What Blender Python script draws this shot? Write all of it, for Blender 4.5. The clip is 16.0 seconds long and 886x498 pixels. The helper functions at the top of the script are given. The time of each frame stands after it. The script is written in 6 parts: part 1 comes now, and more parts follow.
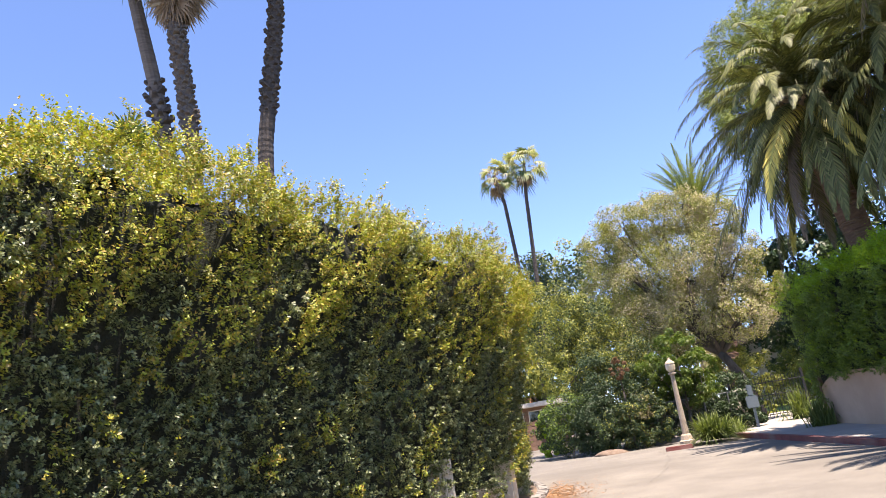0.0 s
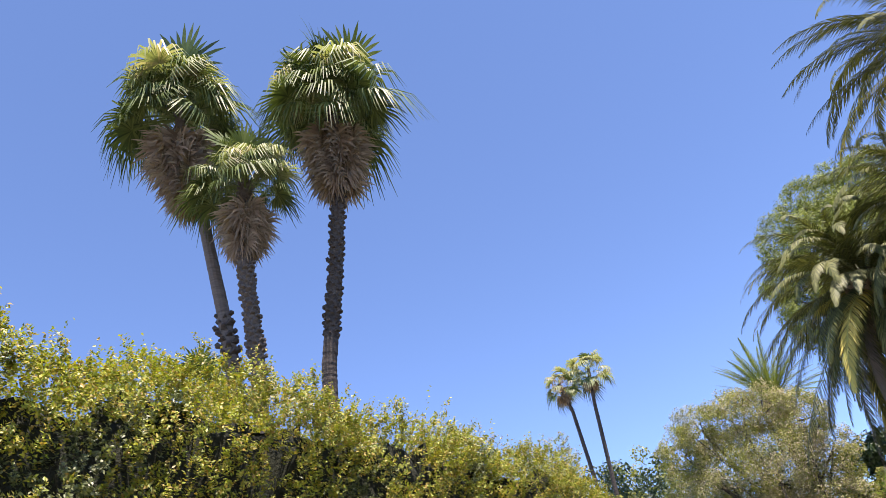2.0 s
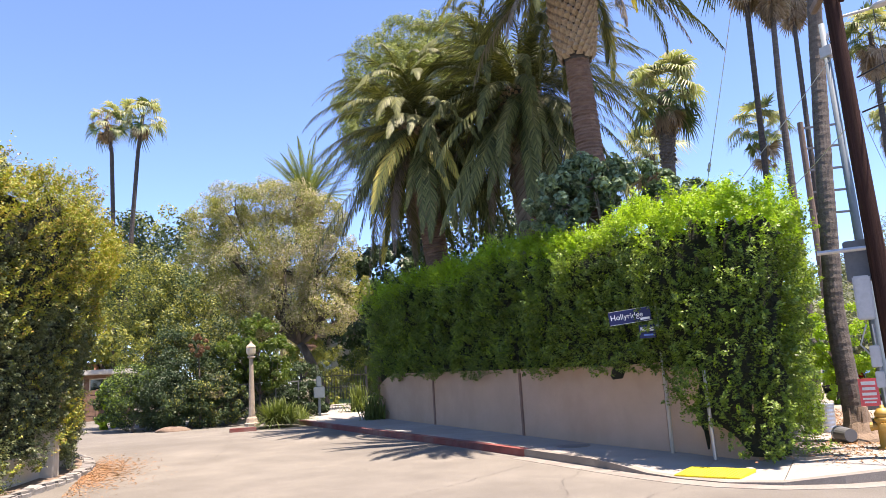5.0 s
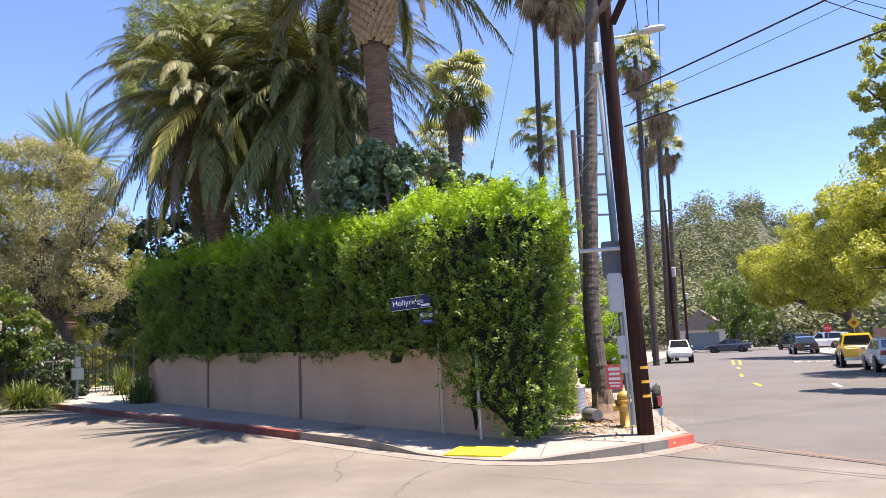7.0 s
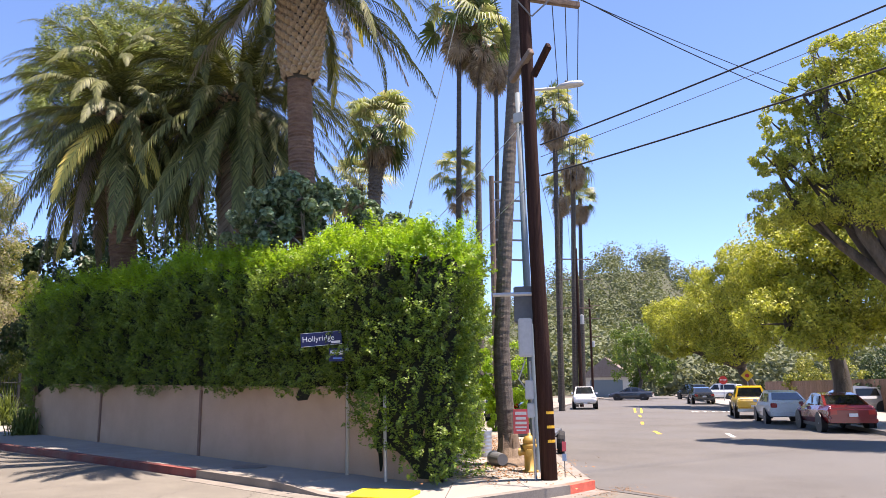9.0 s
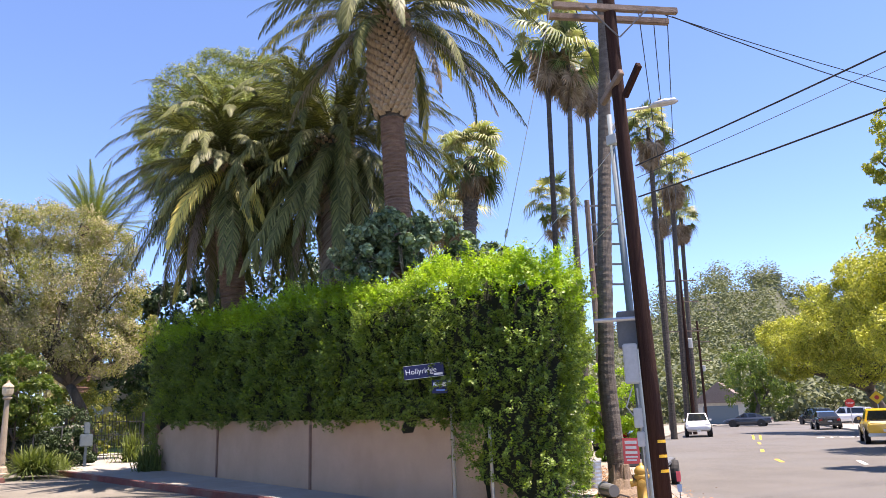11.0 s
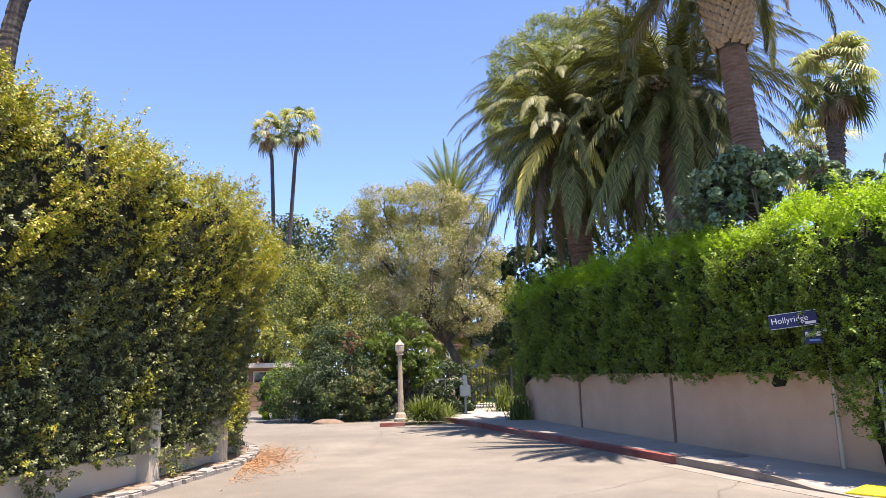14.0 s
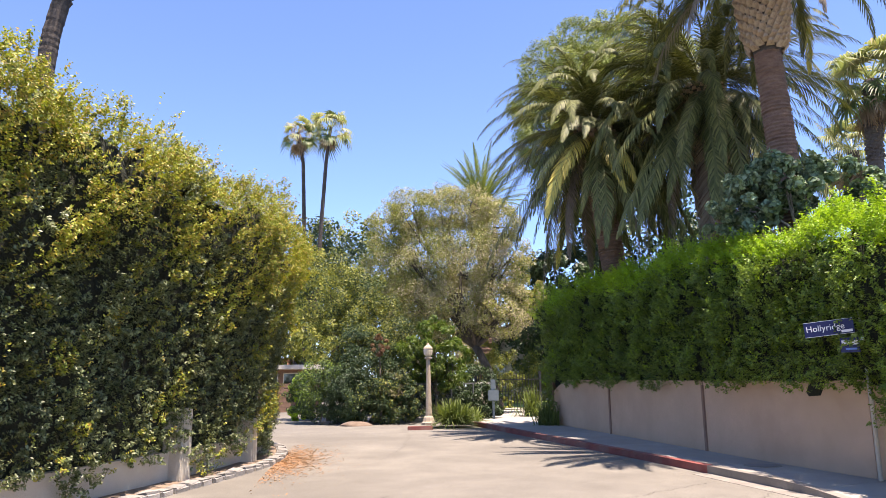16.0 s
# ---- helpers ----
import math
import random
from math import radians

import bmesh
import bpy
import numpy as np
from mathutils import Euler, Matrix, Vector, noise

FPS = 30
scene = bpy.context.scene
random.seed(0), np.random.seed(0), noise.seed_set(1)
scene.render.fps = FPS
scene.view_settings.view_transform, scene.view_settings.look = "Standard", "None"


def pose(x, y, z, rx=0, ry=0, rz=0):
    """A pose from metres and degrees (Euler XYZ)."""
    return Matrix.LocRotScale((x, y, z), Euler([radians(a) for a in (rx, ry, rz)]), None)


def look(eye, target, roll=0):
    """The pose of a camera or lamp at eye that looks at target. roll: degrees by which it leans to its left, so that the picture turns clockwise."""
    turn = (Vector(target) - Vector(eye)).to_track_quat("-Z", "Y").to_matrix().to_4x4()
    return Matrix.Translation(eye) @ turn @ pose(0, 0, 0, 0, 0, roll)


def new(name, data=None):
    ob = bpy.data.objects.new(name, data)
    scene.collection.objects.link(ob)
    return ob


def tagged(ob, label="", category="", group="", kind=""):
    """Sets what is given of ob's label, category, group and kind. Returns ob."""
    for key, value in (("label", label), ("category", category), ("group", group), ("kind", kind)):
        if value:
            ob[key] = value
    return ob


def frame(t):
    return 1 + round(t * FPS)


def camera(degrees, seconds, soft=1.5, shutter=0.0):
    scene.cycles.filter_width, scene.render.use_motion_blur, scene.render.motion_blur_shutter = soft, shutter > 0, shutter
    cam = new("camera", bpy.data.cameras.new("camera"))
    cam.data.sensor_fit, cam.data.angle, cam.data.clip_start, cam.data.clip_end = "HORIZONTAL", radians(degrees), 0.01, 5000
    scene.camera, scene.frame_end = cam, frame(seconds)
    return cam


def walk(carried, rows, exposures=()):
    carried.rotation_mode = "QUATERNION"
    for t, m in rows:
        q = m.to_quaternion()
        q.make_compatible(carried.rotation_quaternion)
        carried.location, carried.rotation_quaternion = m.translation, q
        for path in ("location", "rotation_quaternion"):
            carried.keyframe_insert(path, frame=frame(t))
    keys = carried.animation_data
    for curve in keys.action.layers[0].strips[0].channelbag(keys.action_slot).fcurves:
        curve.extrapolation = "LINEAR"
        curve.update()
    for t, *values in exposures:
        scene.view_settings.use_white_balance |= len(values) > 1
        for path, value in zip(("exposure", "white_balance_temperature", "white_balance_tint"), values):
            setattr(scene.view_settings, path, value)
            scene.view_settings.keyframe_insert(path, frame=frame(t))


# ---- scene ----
cam = camera(61.15, 16.0, soft=0.5)
EYE = (0.0, 0.0, 1.68)
# seconds, yaw to the left of +y, pitch, lean
PATH = [
    (0.0, 1.00, 14.42, -9.23),
    (0.5, 4.37, 19.43, -10.36),
    (1.0, 4.23, 23.49, -10.87),
    (1.5, 3.38, 27.88, -11.59),
    (2.0, 2.62, 31.17, -12.60),
    (2.5, 2.46, 29.60, -11.26),
    (3.0, -3.16, 19.15, -8.32),
    (3.5, -11.29, 14.74, -6.72),
    (4.0, -19.45, 12.40, -5.78),
    (4.2, -22.51, 11.45, -5.37),
    (6.3, -34.76, 8.38, -1.98),
    (6.5, -37.40, 8.13, -2.27),
    (7.0, -44.99, 7.64, -2.61),
    (7.5, -46.94, 7.76, -1.76),
    (8.0, -48.46, 8.23, -0.78),
    (8.2, -50.07, 8.56, -0.87),
    (10.3, -51.54, 12.10, -0.91),
    (10.5, -50.20, 12.39, -0.78),
    (11.0, -44.11, 12.87, -1.90),
    (11.5, -35.56, 13.27, -2.65),
    (12.0, -27.76, 12.94, -2.65),
    (12.5, -22.37, 11.50, -2.20),
    (13.0, -19.75, 10.77, -2.10),
    (13.5, -18.57, 10.28, -2.05),
    (14.0, -17.56, 10.24, -1.74),
    (14.5, -16.76, 10.26, -1.39),
    (15.0, -16.08, 10.25, -1.27),
    (15.5, -15.80, 10.35, -1.17),
    (16.0, -15.30, 10.58, -0.88),
]


def aim(yaw, pitch, lean):
    """Camera pose from a heading to the left of +y, an upward pitch and a lean, in degrees."""
    return pose(*EYE) @ pose(0, 0, 0, 0, 0, yaw) @ pose(0, 0, 0, 90 + pitch) @ pose(0, 0, 0, 0, 0, lean)


walk(cam, [(t, aim(y, p, r)) for t, y, p, r in PATH],
     exposures=[(0.0, 1.58, 7250, 22), (0.7, 1.58, 7250, 22), (1.5, 1.53, 7250, 22), (2.0, 1.24, 7100, 21), (2.6, 1.02, 7000, 20), (3.1, 1.25, 7100, 21), (3.6, 1.52, 7250, 22), (4.2, 1.54, 7250, 22), (6.3, 1.40, 7250, 22), (8.2, 1.33, 7250, 22), (10.3, 1.36, 7250, 22), (11.0, 1.42, 7250, 22), (12.5, 1.48, 7250, 22), (16.0, 1.48, 7250, 22)])


# ---- sky and sun ----
SUN = Vector((0.60, -0.80, 0)).normalized()
SUN_EL = radians(75)
world = bpy.data.worlds.new("world")
scene.world = world
world.use_nodes = True
wt = world.node_tree
sky = wt.nodes.new("ShaderNodeTexSky")
sky.sky_type = "NISHITA"
sky.sun_disc = False
sky.sun_elevation = SUN_EL
sky.sun_rotation = math.atan2(SUN.x, SUN.y)
sky.air_density, sky.dust_density, sky.ozone_density = 0.85, 0.03, 8.0
sky.altitude = 2500
wt.links.new(sky.outputs[0], wt.nodes["Background"].inputs[0])
wt.nodes["Background"].inputs[1].default_value = 0.15
sun_data = bpy.data.lights.new("sun", "SUN")
sun_data.energy, sun_data.angle, sun_data.color = 4.7, radians(0.53), (1.0, 0.95, 0.87)
sun = new("sun", sun_data)
sun_dir = Vector((SUN.x * math.cos(SUN_EL), SUN.y * math.cos(SUN_EL), math.sin(SUN_EL)))
sun.matrix_world = look(sun_dir * 60, (0, 0, 0))


# ---- materials ----
def nodes_of(name):
    m = bpy.data.materials.new(name)
    m.use_nodes = True
    return m, m.node_tree, m.node_tree.nodes["Principled BSDF"]


def ramp(nt, fac, stops):
    r = nt.nodes.new("ShaderNodeValToRGB")
    els = r.color_ramp.elements
    while len(els) < len(stops):
        els.new(0.5)
    for e, (p, c) in zip(els, stops):
        e.position, e.color = p, (*c, 1)
    nt.links.new(fac, r.inputs[0])
    return r.outputs[0]


def noise_tex(nt, scale, detail=4.0, rough=0.6, stretch=(1, 1, 1), kind="Object"):
    tc, mp, n = (nt.nodes.new(k) for k in ("ShaderNodeTexCoord", "ShaderNodeMapping", "ShaderNodeTexNoise"))
    mp.inputs["Scale"].default_value = stretch
    nt.links.new(tc.outputs[kind], mp.inputs[0])
    nt.links.new(mp.outputs[0], n.inputs["Vector"])
    n.inputs["Scale"].default_value, n.inputs["Detail"].default_value, n.inputs["Roughness"].default_value = scale, detail, rough
    return n.outputs["Fac"]


def mixc(nt, fac, a, b, mode="MIX"):
    m = nt.nodes.new("ShaderNodeMix")
    m.data_type, m.blend_type = "RGBA", mode
    for sock, v in ((m.inputs[0], fac), (m.inputs[6], a), (m.inputs[7], b)):
        if isinstance(v, (int, float)):
            sock.default_value = v
        elif isinstance(v, tuple):
            sock.default_value = (*v, 1)
        else:
            nt.links.new(v, sock)
    return m.outputs[2]


def surface(name, dark, light, scale=6.0, rough=0.8, bump=0.3, fine=60.0, metal=0.0, stretch=(1, 1, 1), stain=None, vary=0.0, depth=0.02, spec=0.5, contrast=0.15):
    """A weathered solid surface: a broad mottle, a fine grain, an optional stain and a bump."""
    m, nt, p = nodes_of(name)
    broad = noise_tex(nt, scale, 5, 0.6, stretch)
    grain = noise_tex(nt, fine, 3, 0.7, stretch)
    col = ramp(nt, broad, [(0.3, dark), (0.7, light)])
    g = ramp(nt, grain, [(0.32, (0.97 - contrast,) * 3), (0.68, (0.97 + contrast,) * 3)])
    col = mixc(nt, 1.0, col, g, "MULTIPLY")
    if stain:
        f2 = ramp(nt, noise_tex(nt, scale * 0.17, 6, 0.65), [(0.45, (0, 0, 0)), (0.62, (1, 1, 1))])
        col = mixc(nt, f2, col, stain)
    if vary:
        oi = nt.nodes.new("ShaderNodeObjectInfo")
        v = ramp(nt, oi.outputs["Random"], [(0, (1 - vary,) * 3), (1, (1 + vary,) * 3)])
        col = mixc(nt, 1.0, col, v, "MULTIPLY")
    nt.links.new(col, p.inputs["Base Color"])
    p.inputs["Roughness"].default_value, p.inputs["Metallic"].default_value = rough, metal
    p.inputs["Specular IOR Level"].default_value = spec
    if bump:
        b = nt.nodes.new("ShaderNodeBump")
        b.inputs["Strength"].default_value, b.inputs["Distance"].default_value = bump, depth
        nt.links.new(grain, b.inputs["Height"])
        nt.links.new(b.outputs[0], p.inputs["Normal"])
    return m


def foliage(name, colors, rough=0.45, thin=0.35, spec=0.4, patch=0.5):
    """Leaves: every leaf takes a colour of its own, patches of the plant differ, and light passes through."""
    m, nt, p = nodes_of(name)
    geo = nt.nodes.new("ShaderNodeNewGeometry")
    n = len(colors)
    col = ramp(nt, geo.outputs["Random Per Island"], [(i / max(1, n - 1), c) for i, c in enumerate(colors)])
    pt = ramp(nt, noise_tex(nt, 0.9, 3, 0.6), [(0.3, (1 - patch * 0.5,) * 3), (0.7, (1 + patch * 0.5,) * 3)])
    col = mixc(nt, 1.0, col, pt, "MULTIPLY")
    nt.links.new(col, p.inputs["Base Color"])
    p.inputs["Roughness"].default_value = rough
    p.inputs["Specular IOR Level"].default_value = spec
    if thin:
        tr, mix = nt.nodes.new("ShaderNodeBsdfTranslucent"), nt.nodes.new("ShaderNodeMixShader")
        nt.links.new(mixc(nt, 1.0, col, (1.25, 1.3, 0.6), "MULTIPLY"), tr.inputs[0])
        mix.inputs[0].default_value = thin
        nt.links.new(p.outputs[0], mix.inputs[1])
        nt.links.new(tr.outputs[0], mix.inputs[2])
        nt.links.new(mix.outputs[0], nt.nodes["Material Output"].inputs[0])
    return m


def plain(name, color, rough=0.5, metal=0.0, coat=0.0):
    m, nt, p = nodes_of(name)
    n = noise_tex(nt, 18, 3, 0.6)
    c = ramp(nt, n, [(0.3, tuple(v * 0.9 for v in color)), (0.7, tuple(v * 1.06 for v in color))])
    nt.links.new(c, p.inputs["Base Color"])
    p.inputs["Roughness"].default_value, p.inputs["Metallic"].default_value = rough, metal
    p.inputs["Coat Weight"].default_value = coat
    return m


M_ASPHALT = surface("asphalt", (0.140, 0.128, 0.107), (0.212, 0.195, 0.162), 0.7, 0.9, 0.6, 60, stain=(0.128, 0.117, 0.097), depth=0.012, contrast=0.34)
M_ROAD = surface("road_asphalt", (0.094, 0.088, 0.081), (0.128, 0.120, 0.110), 0.5, 0.9, 0.5, 60, stain=(0.12, 0.118, 0.115), depth=0.01, contrast=0.3)
M_CRACK = surface("crack_filler", (0.10, 0.09, 0.077), (0.17, 0.155, 0.135), 4, 0.95, 0.3)
M_CONC = surface("concrete", (0.29, 0.265, 0.232), (0.37, 0.345, 0.305), 1.2, 0.9, 0.35, 70, stain=(0.30, 0.275, 0.24), vary=0.06, depth=0.006)
M_CURB = surface("curb_concrete", (0.185, 0.163, 0.138), (0.275, 0.248, 0.213), 2.0, 0.9, 0.4, 50, vary=0.07, depth=0.008)
M_REDCURB = surface("red_curb_paint", (0.17, 0.042, 0.036), (0.28, 0.075, 0.062), 3, 0.75, 0.4, 40, stain=(0.23, 0.15, 0.13), depth=0.006)
M_BRIGHTRED = surface("fresh_red_paint", (0.62, 0.10, 0.06), (0.75, 0.16, 0.10), 3, 0.7, 0.3, 40)
M_PAD = surface("yellow_pad", (0.80, 0.62, 0.02), (0.90, 0.72, 0.03), 4, 0.7, 0.2, 50)
M_STUCCO = surface("tan_stucco", (0.52, 0.37, 0.255), (0.61, 0.44, 0.315), 1.3, 0.92, 0.5, 90, stain=(0.46, 0.325, 0.225), depth=0.008)
M_STUCCO_RIB = surface("rust_rib", (0.22, 0.13, 0.09), (0.30, 0.19, 0.14), 6, 0.8, 0.3)
M_CREAM = surface("cream_stucco", (0.46, 0.41, 0.33), (0.58, 0.53, 0.43), 1.6, 0.9, 0.5, 70, stain=(0.50, 0.44, 0.35), depth=0.008)
M_STONE = surface("curb_stone", (0.20, 0.185, 0.165), (0.31, 0.29, 0.26), 5, 0.9, 0.6, 40, vary=0.15)
M_SOIL = surface("dry_soil", (0.17, 0.12, 0.08), (0.27, 0.20, 0.14), 3, 0.98, 0.7, 30)
M_GRAVEL = surface("pale_gravel", (0.24, 0.205, 0.165), (0.37, 0.33, 0.275), 12, 0.95, 0.9, 35)
M_SCRUB = surface("dry_scrub", (0.05, 0.058, 0.035), (0.09, 0.095, 0.06), 0.05, 0.98, 0.5, 2)
M_LITTER = foliage("fallen_leaves", [(0.26, 0.13, 0.06), (0.36, 0.19, 0.095), (0.30, 0.19, 0.11)], 0.8, 0.1)
M_DIRT = surface("washed_dirt", (0.15, 0.105, 0.075), (0.21, 0.155, 0.115), 6, 0.95, 0.6, 40, contrast=0.3)
M_LAWN = surface("lawn", (0.14, 0.22, 0.04), (0.26, 0.34, 0.07), 3, 0.9, 0.9, 60)
# hedge core: the shade among the leaves put into a near-black colour
M_CORE = surface("core_shade", (0.010, 0.014, 0.007), (0.022, 0.026, 0.012), 4, 0.95, 0.9, 25, depth=0.06)
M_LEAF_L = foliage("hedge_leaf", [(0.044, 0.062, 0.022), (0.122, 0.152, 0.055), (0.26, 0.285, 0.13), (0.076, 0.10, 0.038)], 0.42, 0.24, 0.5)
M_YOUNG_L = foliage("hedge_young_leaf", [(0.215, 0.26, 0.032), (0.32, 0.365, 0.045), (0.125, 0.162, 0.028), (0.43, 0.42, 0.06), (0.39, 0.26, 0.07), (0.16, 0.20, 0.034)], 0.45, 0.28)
M_LEAF_R = foliage("ficus_leaf", [(0.062, 0.108, 0.022), (0.16, 0.245, 0.045), (0.28, 0.38, 0.068), (0.10, 0.165, 0.032)], 0.38, 0.40, 0.5)
M_YOUNG_R = foliage("ficus_young_leaf", [(0.26, 0.42, 0.03), (0.34, 0.48, 0.035), (0.20, 0.34, 0.03)], 0.4, 0.45)
M_GREY_LEAF = foliage("grey_leaf", [(0.35, 0.30, 0.21), (0.47, 0.405, 0.30), (0.33, 0.34, 0.145), (0.41, 0.34, 0.29), (0.36, 0.39, 0.11), (0.24, 0.21, 0.14)], 0.7, 0.25, 0.2)
M_OLIVE = foliage("olive_leaf", [(0.12, 0.155, 0.036), (0.24, 0.265, 0.056), (0.37, 0.355, 0.07), (0.085, 0.118, 0.034)], 0.5, 0.28)
M_BRIGHT = foliage("bright_leaf", [(0.090, 0.150, 0.030), (0.135, 0.200, 0.040), (0.060, 0.105, 0.022), (0.19, 0.23, 0.05)], 0.4, 0.42)
M_REED = foliage("reed_leaf", [(0.10, 0.14, 0.04), (0.17, 0.21, 0.06), (0.07, 0.10, 0.03)], 0.55, 0.35, 0.3)
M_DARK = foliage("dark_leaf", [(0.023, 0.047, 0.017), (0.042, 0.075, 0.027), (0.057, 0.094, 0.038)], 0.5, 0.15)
M_RUST = foliage("rust_leaf", [(0.17, 0.085, 0.05), (0.24, 0.12, 0.07), (0.14, 0.12, 0.05)], 0.6, 0.3)
M_FIG = foliage("fig_leaf", [(0.06, 0.105, 0.06), (0.15, 0.22, 0.125), (0.26, 0.34, 0.20), (0.085, 0.14, 0.08)], 0.5, 0.18)
M_CAMPHOR = foliage("street_tree_leaf", [(0.25, 0.29, 0.05), (0.41, 0.43, 0.07), (0.55, 0.54, 0.10), (0.13, 0.165, 0.036)], 0.5, 0.34)
M_PINE = foliage("pine_needles", [(0.12, 0.16, 0.03), (0.23, 0.28, 0.05), (0.34, 0.38, 0.07), (0.06, 0.085, 0.022)], 0.6, 0.12)
M_HILL = foliage("hill_leaf", [(0.10, 0.122, 0.075), (0.15, 0.172, 0.102), (0.195, 0.212, 0.125), (0.08, 0.10, 0.062)], 0.7, 0.2, 0.2)
M_FROND = foliage("date_frond", [(0.042, 0.052, 0.017), (0.090, 0.105, 0.032), (0.20, 0.205, 0.070), (0.058, 0.066, 0.025)], 0.55, 0.10, 0.25, 0.2)
M_FROND_Y = foliage("yellow_frond", [(0.377, 0.348, 0.102), (0.600, 0.493, 0.116), (0.290, 0.319, 0.087)], 0.5, 0.15, 0.3, 0.2)
M_FROND_D = foliage("dry_frond", [(0.17, 0.14, 0.11), (0.26, 0.215, 0.17), (0.12, 0.105, 0.08)], 0.8, 0.08, 0.1, 0.3)
M_FAN = foliage("fan_leaf", [(0.045, 0.070, 0.024), (0.11, 0.155, 0.045), (0.21, 0.25, 0.085), (0.065, 0.10, 0.034)], 0.5, 0.14, 0.3, 0.3)
M_FAN_PALE = foliage("pale_fan_leaf", [(0.33, 0.34, 0.20), (0.25, 0.29, 0.13), (0.42, 0.38, 0.26)], 0.5, 0.35, 0.4, 0.3)
M_FAN_DRY = foliage("dry_fan_leaf", [(0.22, 0.155, 0.10), (0.33, 0.24, 0.165), (0.16, 0.115, 0.08), (0.40, 0.31, 0.22)], 0.75, 0.2, 0.2, 0.3)
M_FRUIT = foliage("palm_fruit_stalks", [(0.50, 0.27, 0.13), (0.42, 0.22, 0.10)], 0.7, 0.1)
M_PETIOLE = surface("petiole", (0.22, 0.20, 0.08), (0.34, 0.28, 0.12), 5, 0.5, 0.2)
M_PTRUNK = surface("palm_trunk", (0.08, 0.065, 0.054), (0.16, 0.135, 0.112), 5, 0.95, 0.8, 30, stretch=(1, 1, 2.5))
M_PTRUNK_D = surface("dark_palm_trunk", (0.04, 0.033, 0.028), (0.105, 0.088, 0.074), 5, 0.95, 0.8, 30, stretch=(1, 1, 2.5))
M_PTRUNK_G = surface("smooth_palm_trunk", (0.11, 0.09, 0.075), (0.19, 0.16, 0.135), 3, 0.9, 0.5, 30, stretch=(1, 1, 8))
M_DTRUNK = surface("date_trunk", (0.13, 0.074, 0.050), (0.235, 0.145, 0.10), 4, 0.95, 0.9, 26, stretch=(1, 1, 3))
M_BOSS = surface("leaf_base", (0.24, 0.165, 0.10), (0.52, 0.39, 0.26), 9, 0.9, 0.6, 50)
M_BARK = surface("bark", (0.06, 0.05, 0.04), (0.14, 0.115, 0.09), 4, 0.95, 0.9, 22, stretch=(1, 1, 0.35), depth=0.04)
M_BARK_PALE = surface("pale_bark", (0.24, 0.21, 0.18), (0.40, 0.36, 0.31), 4, 0.95, 0.7, 22, stretch=(1, 1, 0.35))
M_POLE = surface("creosote_timber", (0.026, 0.013, 0.010), (0.065, 0.032, 0.025), 5, 0.95, 0.7, 40, stretch=(4, 4, 0.12), spec=0.15)
M_ARM = surface("crossarm_timber", (0.16, 0.11, 0.08), (0.26, 0.19, 0.15), 6, 0.9, 0.6, 40, stretch=(1, 1, 1))
M_GALV = plain("galvanised_steel", (0.50, 0.51, 0.52), 0.45, 0.75)
M_PAINTGREY = plain("blue_grey_paint", (0.15, 0.19, 0.21), 0.7)
M_BOX = plain("grey_enclosure", (0.42, 0.43, 0.43), 0.5)
M_DGREY = plain("dark_grey_steel", (0.13, 0.135, 0.14), 0.5)
M_BLACK = plain("black_iron", (0.015, 0.015, 0.016), 0.5)
M_WIRE = plain("black_cable", (0.012, 0.012, 0.013), 0.6)
M_LAMPPOST = surface("cast_concrete", (0.34, 0.275, 0.20), (0.44, 0.365, 0.275), 5, 0.85, 0.4, 60)
M_GLOBE = plain("cream_lantern_glass", (0.62, 0.53, 0.38), 0.3)
M_YELLOW = plain("reflective_yellow", (0.75, 0.42, 0.02), 0.5)
M_SIGNRED = plain("coral_red_sign", (0.85, 0.13, 0.14), 0.5)
M_SIGNYEL = plain("yellow_sign", (0.85, 0.55, 0.02), 0.5)
M_STOPRED = plain("stop_red", (0.55, 0.04, 0.03), 0.5)
M_SIGNBLUE = plain("navy_sign", (0.012, 0.02, 0.10), 0.6)
M_WHITE = plain("white_lettering", (0.85, 0.85, 0.85), 0.5)
M_HYDRANT = plain("hydrant_yellow", (0.48, 0.29, 0.06), 0.5)
M_WOOD = surface("weathered_boards", (0.16, 0.09, 0.06), (0.28, 0.17, 0.11), 5, 0.85, 0.4, 40, stretch=(1, 1, 4), vary=0.15)
M_PLASTER = surface("house_plaster", (0.50, 0.46, 0.39), (0.62, 0.58, 0.50), 1.5, 0.9, 0.2, 60)
M_ROOF = surface("roof_shingles", (0.16, 0.12, 0.10), (0.26, 0.21, 0.18), 8, 0.9, 0.4, 40)
M_TILE = surface("clay_tile", (0.34, 0.16, 0.10), (0.46, 0.25, 0.17), 8, 0.85, 0.4, 30)
M_TYRE = plain("tyre_rubber", (0.015, 0.015, 0.016), 0.8)
M_RIM = plain("alloy_rim", (0.45, 0.46, 0.47), 0.3, 0.9)
M_GLASS_DARK = plain("tinted_glass", (0.012, 0.015, 0.018), 0.06, 0.0, 0.5)
M_LENS_RED = plain("tail_lens", (0.40, 0.015, 0.012), 0.2, 0, 0.5)
M_LENS = plain("headlamp_lens", (0.65, 0.66, 0.68), 0.15, 0, 0.5)
M_PLATE = plain("plate_white", (0.7, 0.7, 0.7), 0.5)
M_LINE_Y = surface("yellow_line", (0.60, 0.36, 0.03), (0.75, 0.48, 0.06), 6, 0.8, 0.2)
M_LINE_W = surface("white_line", (0.55, 0.54, 0.51), (0.68, 0.67, 0.64), 6, 0.8, 0.2)


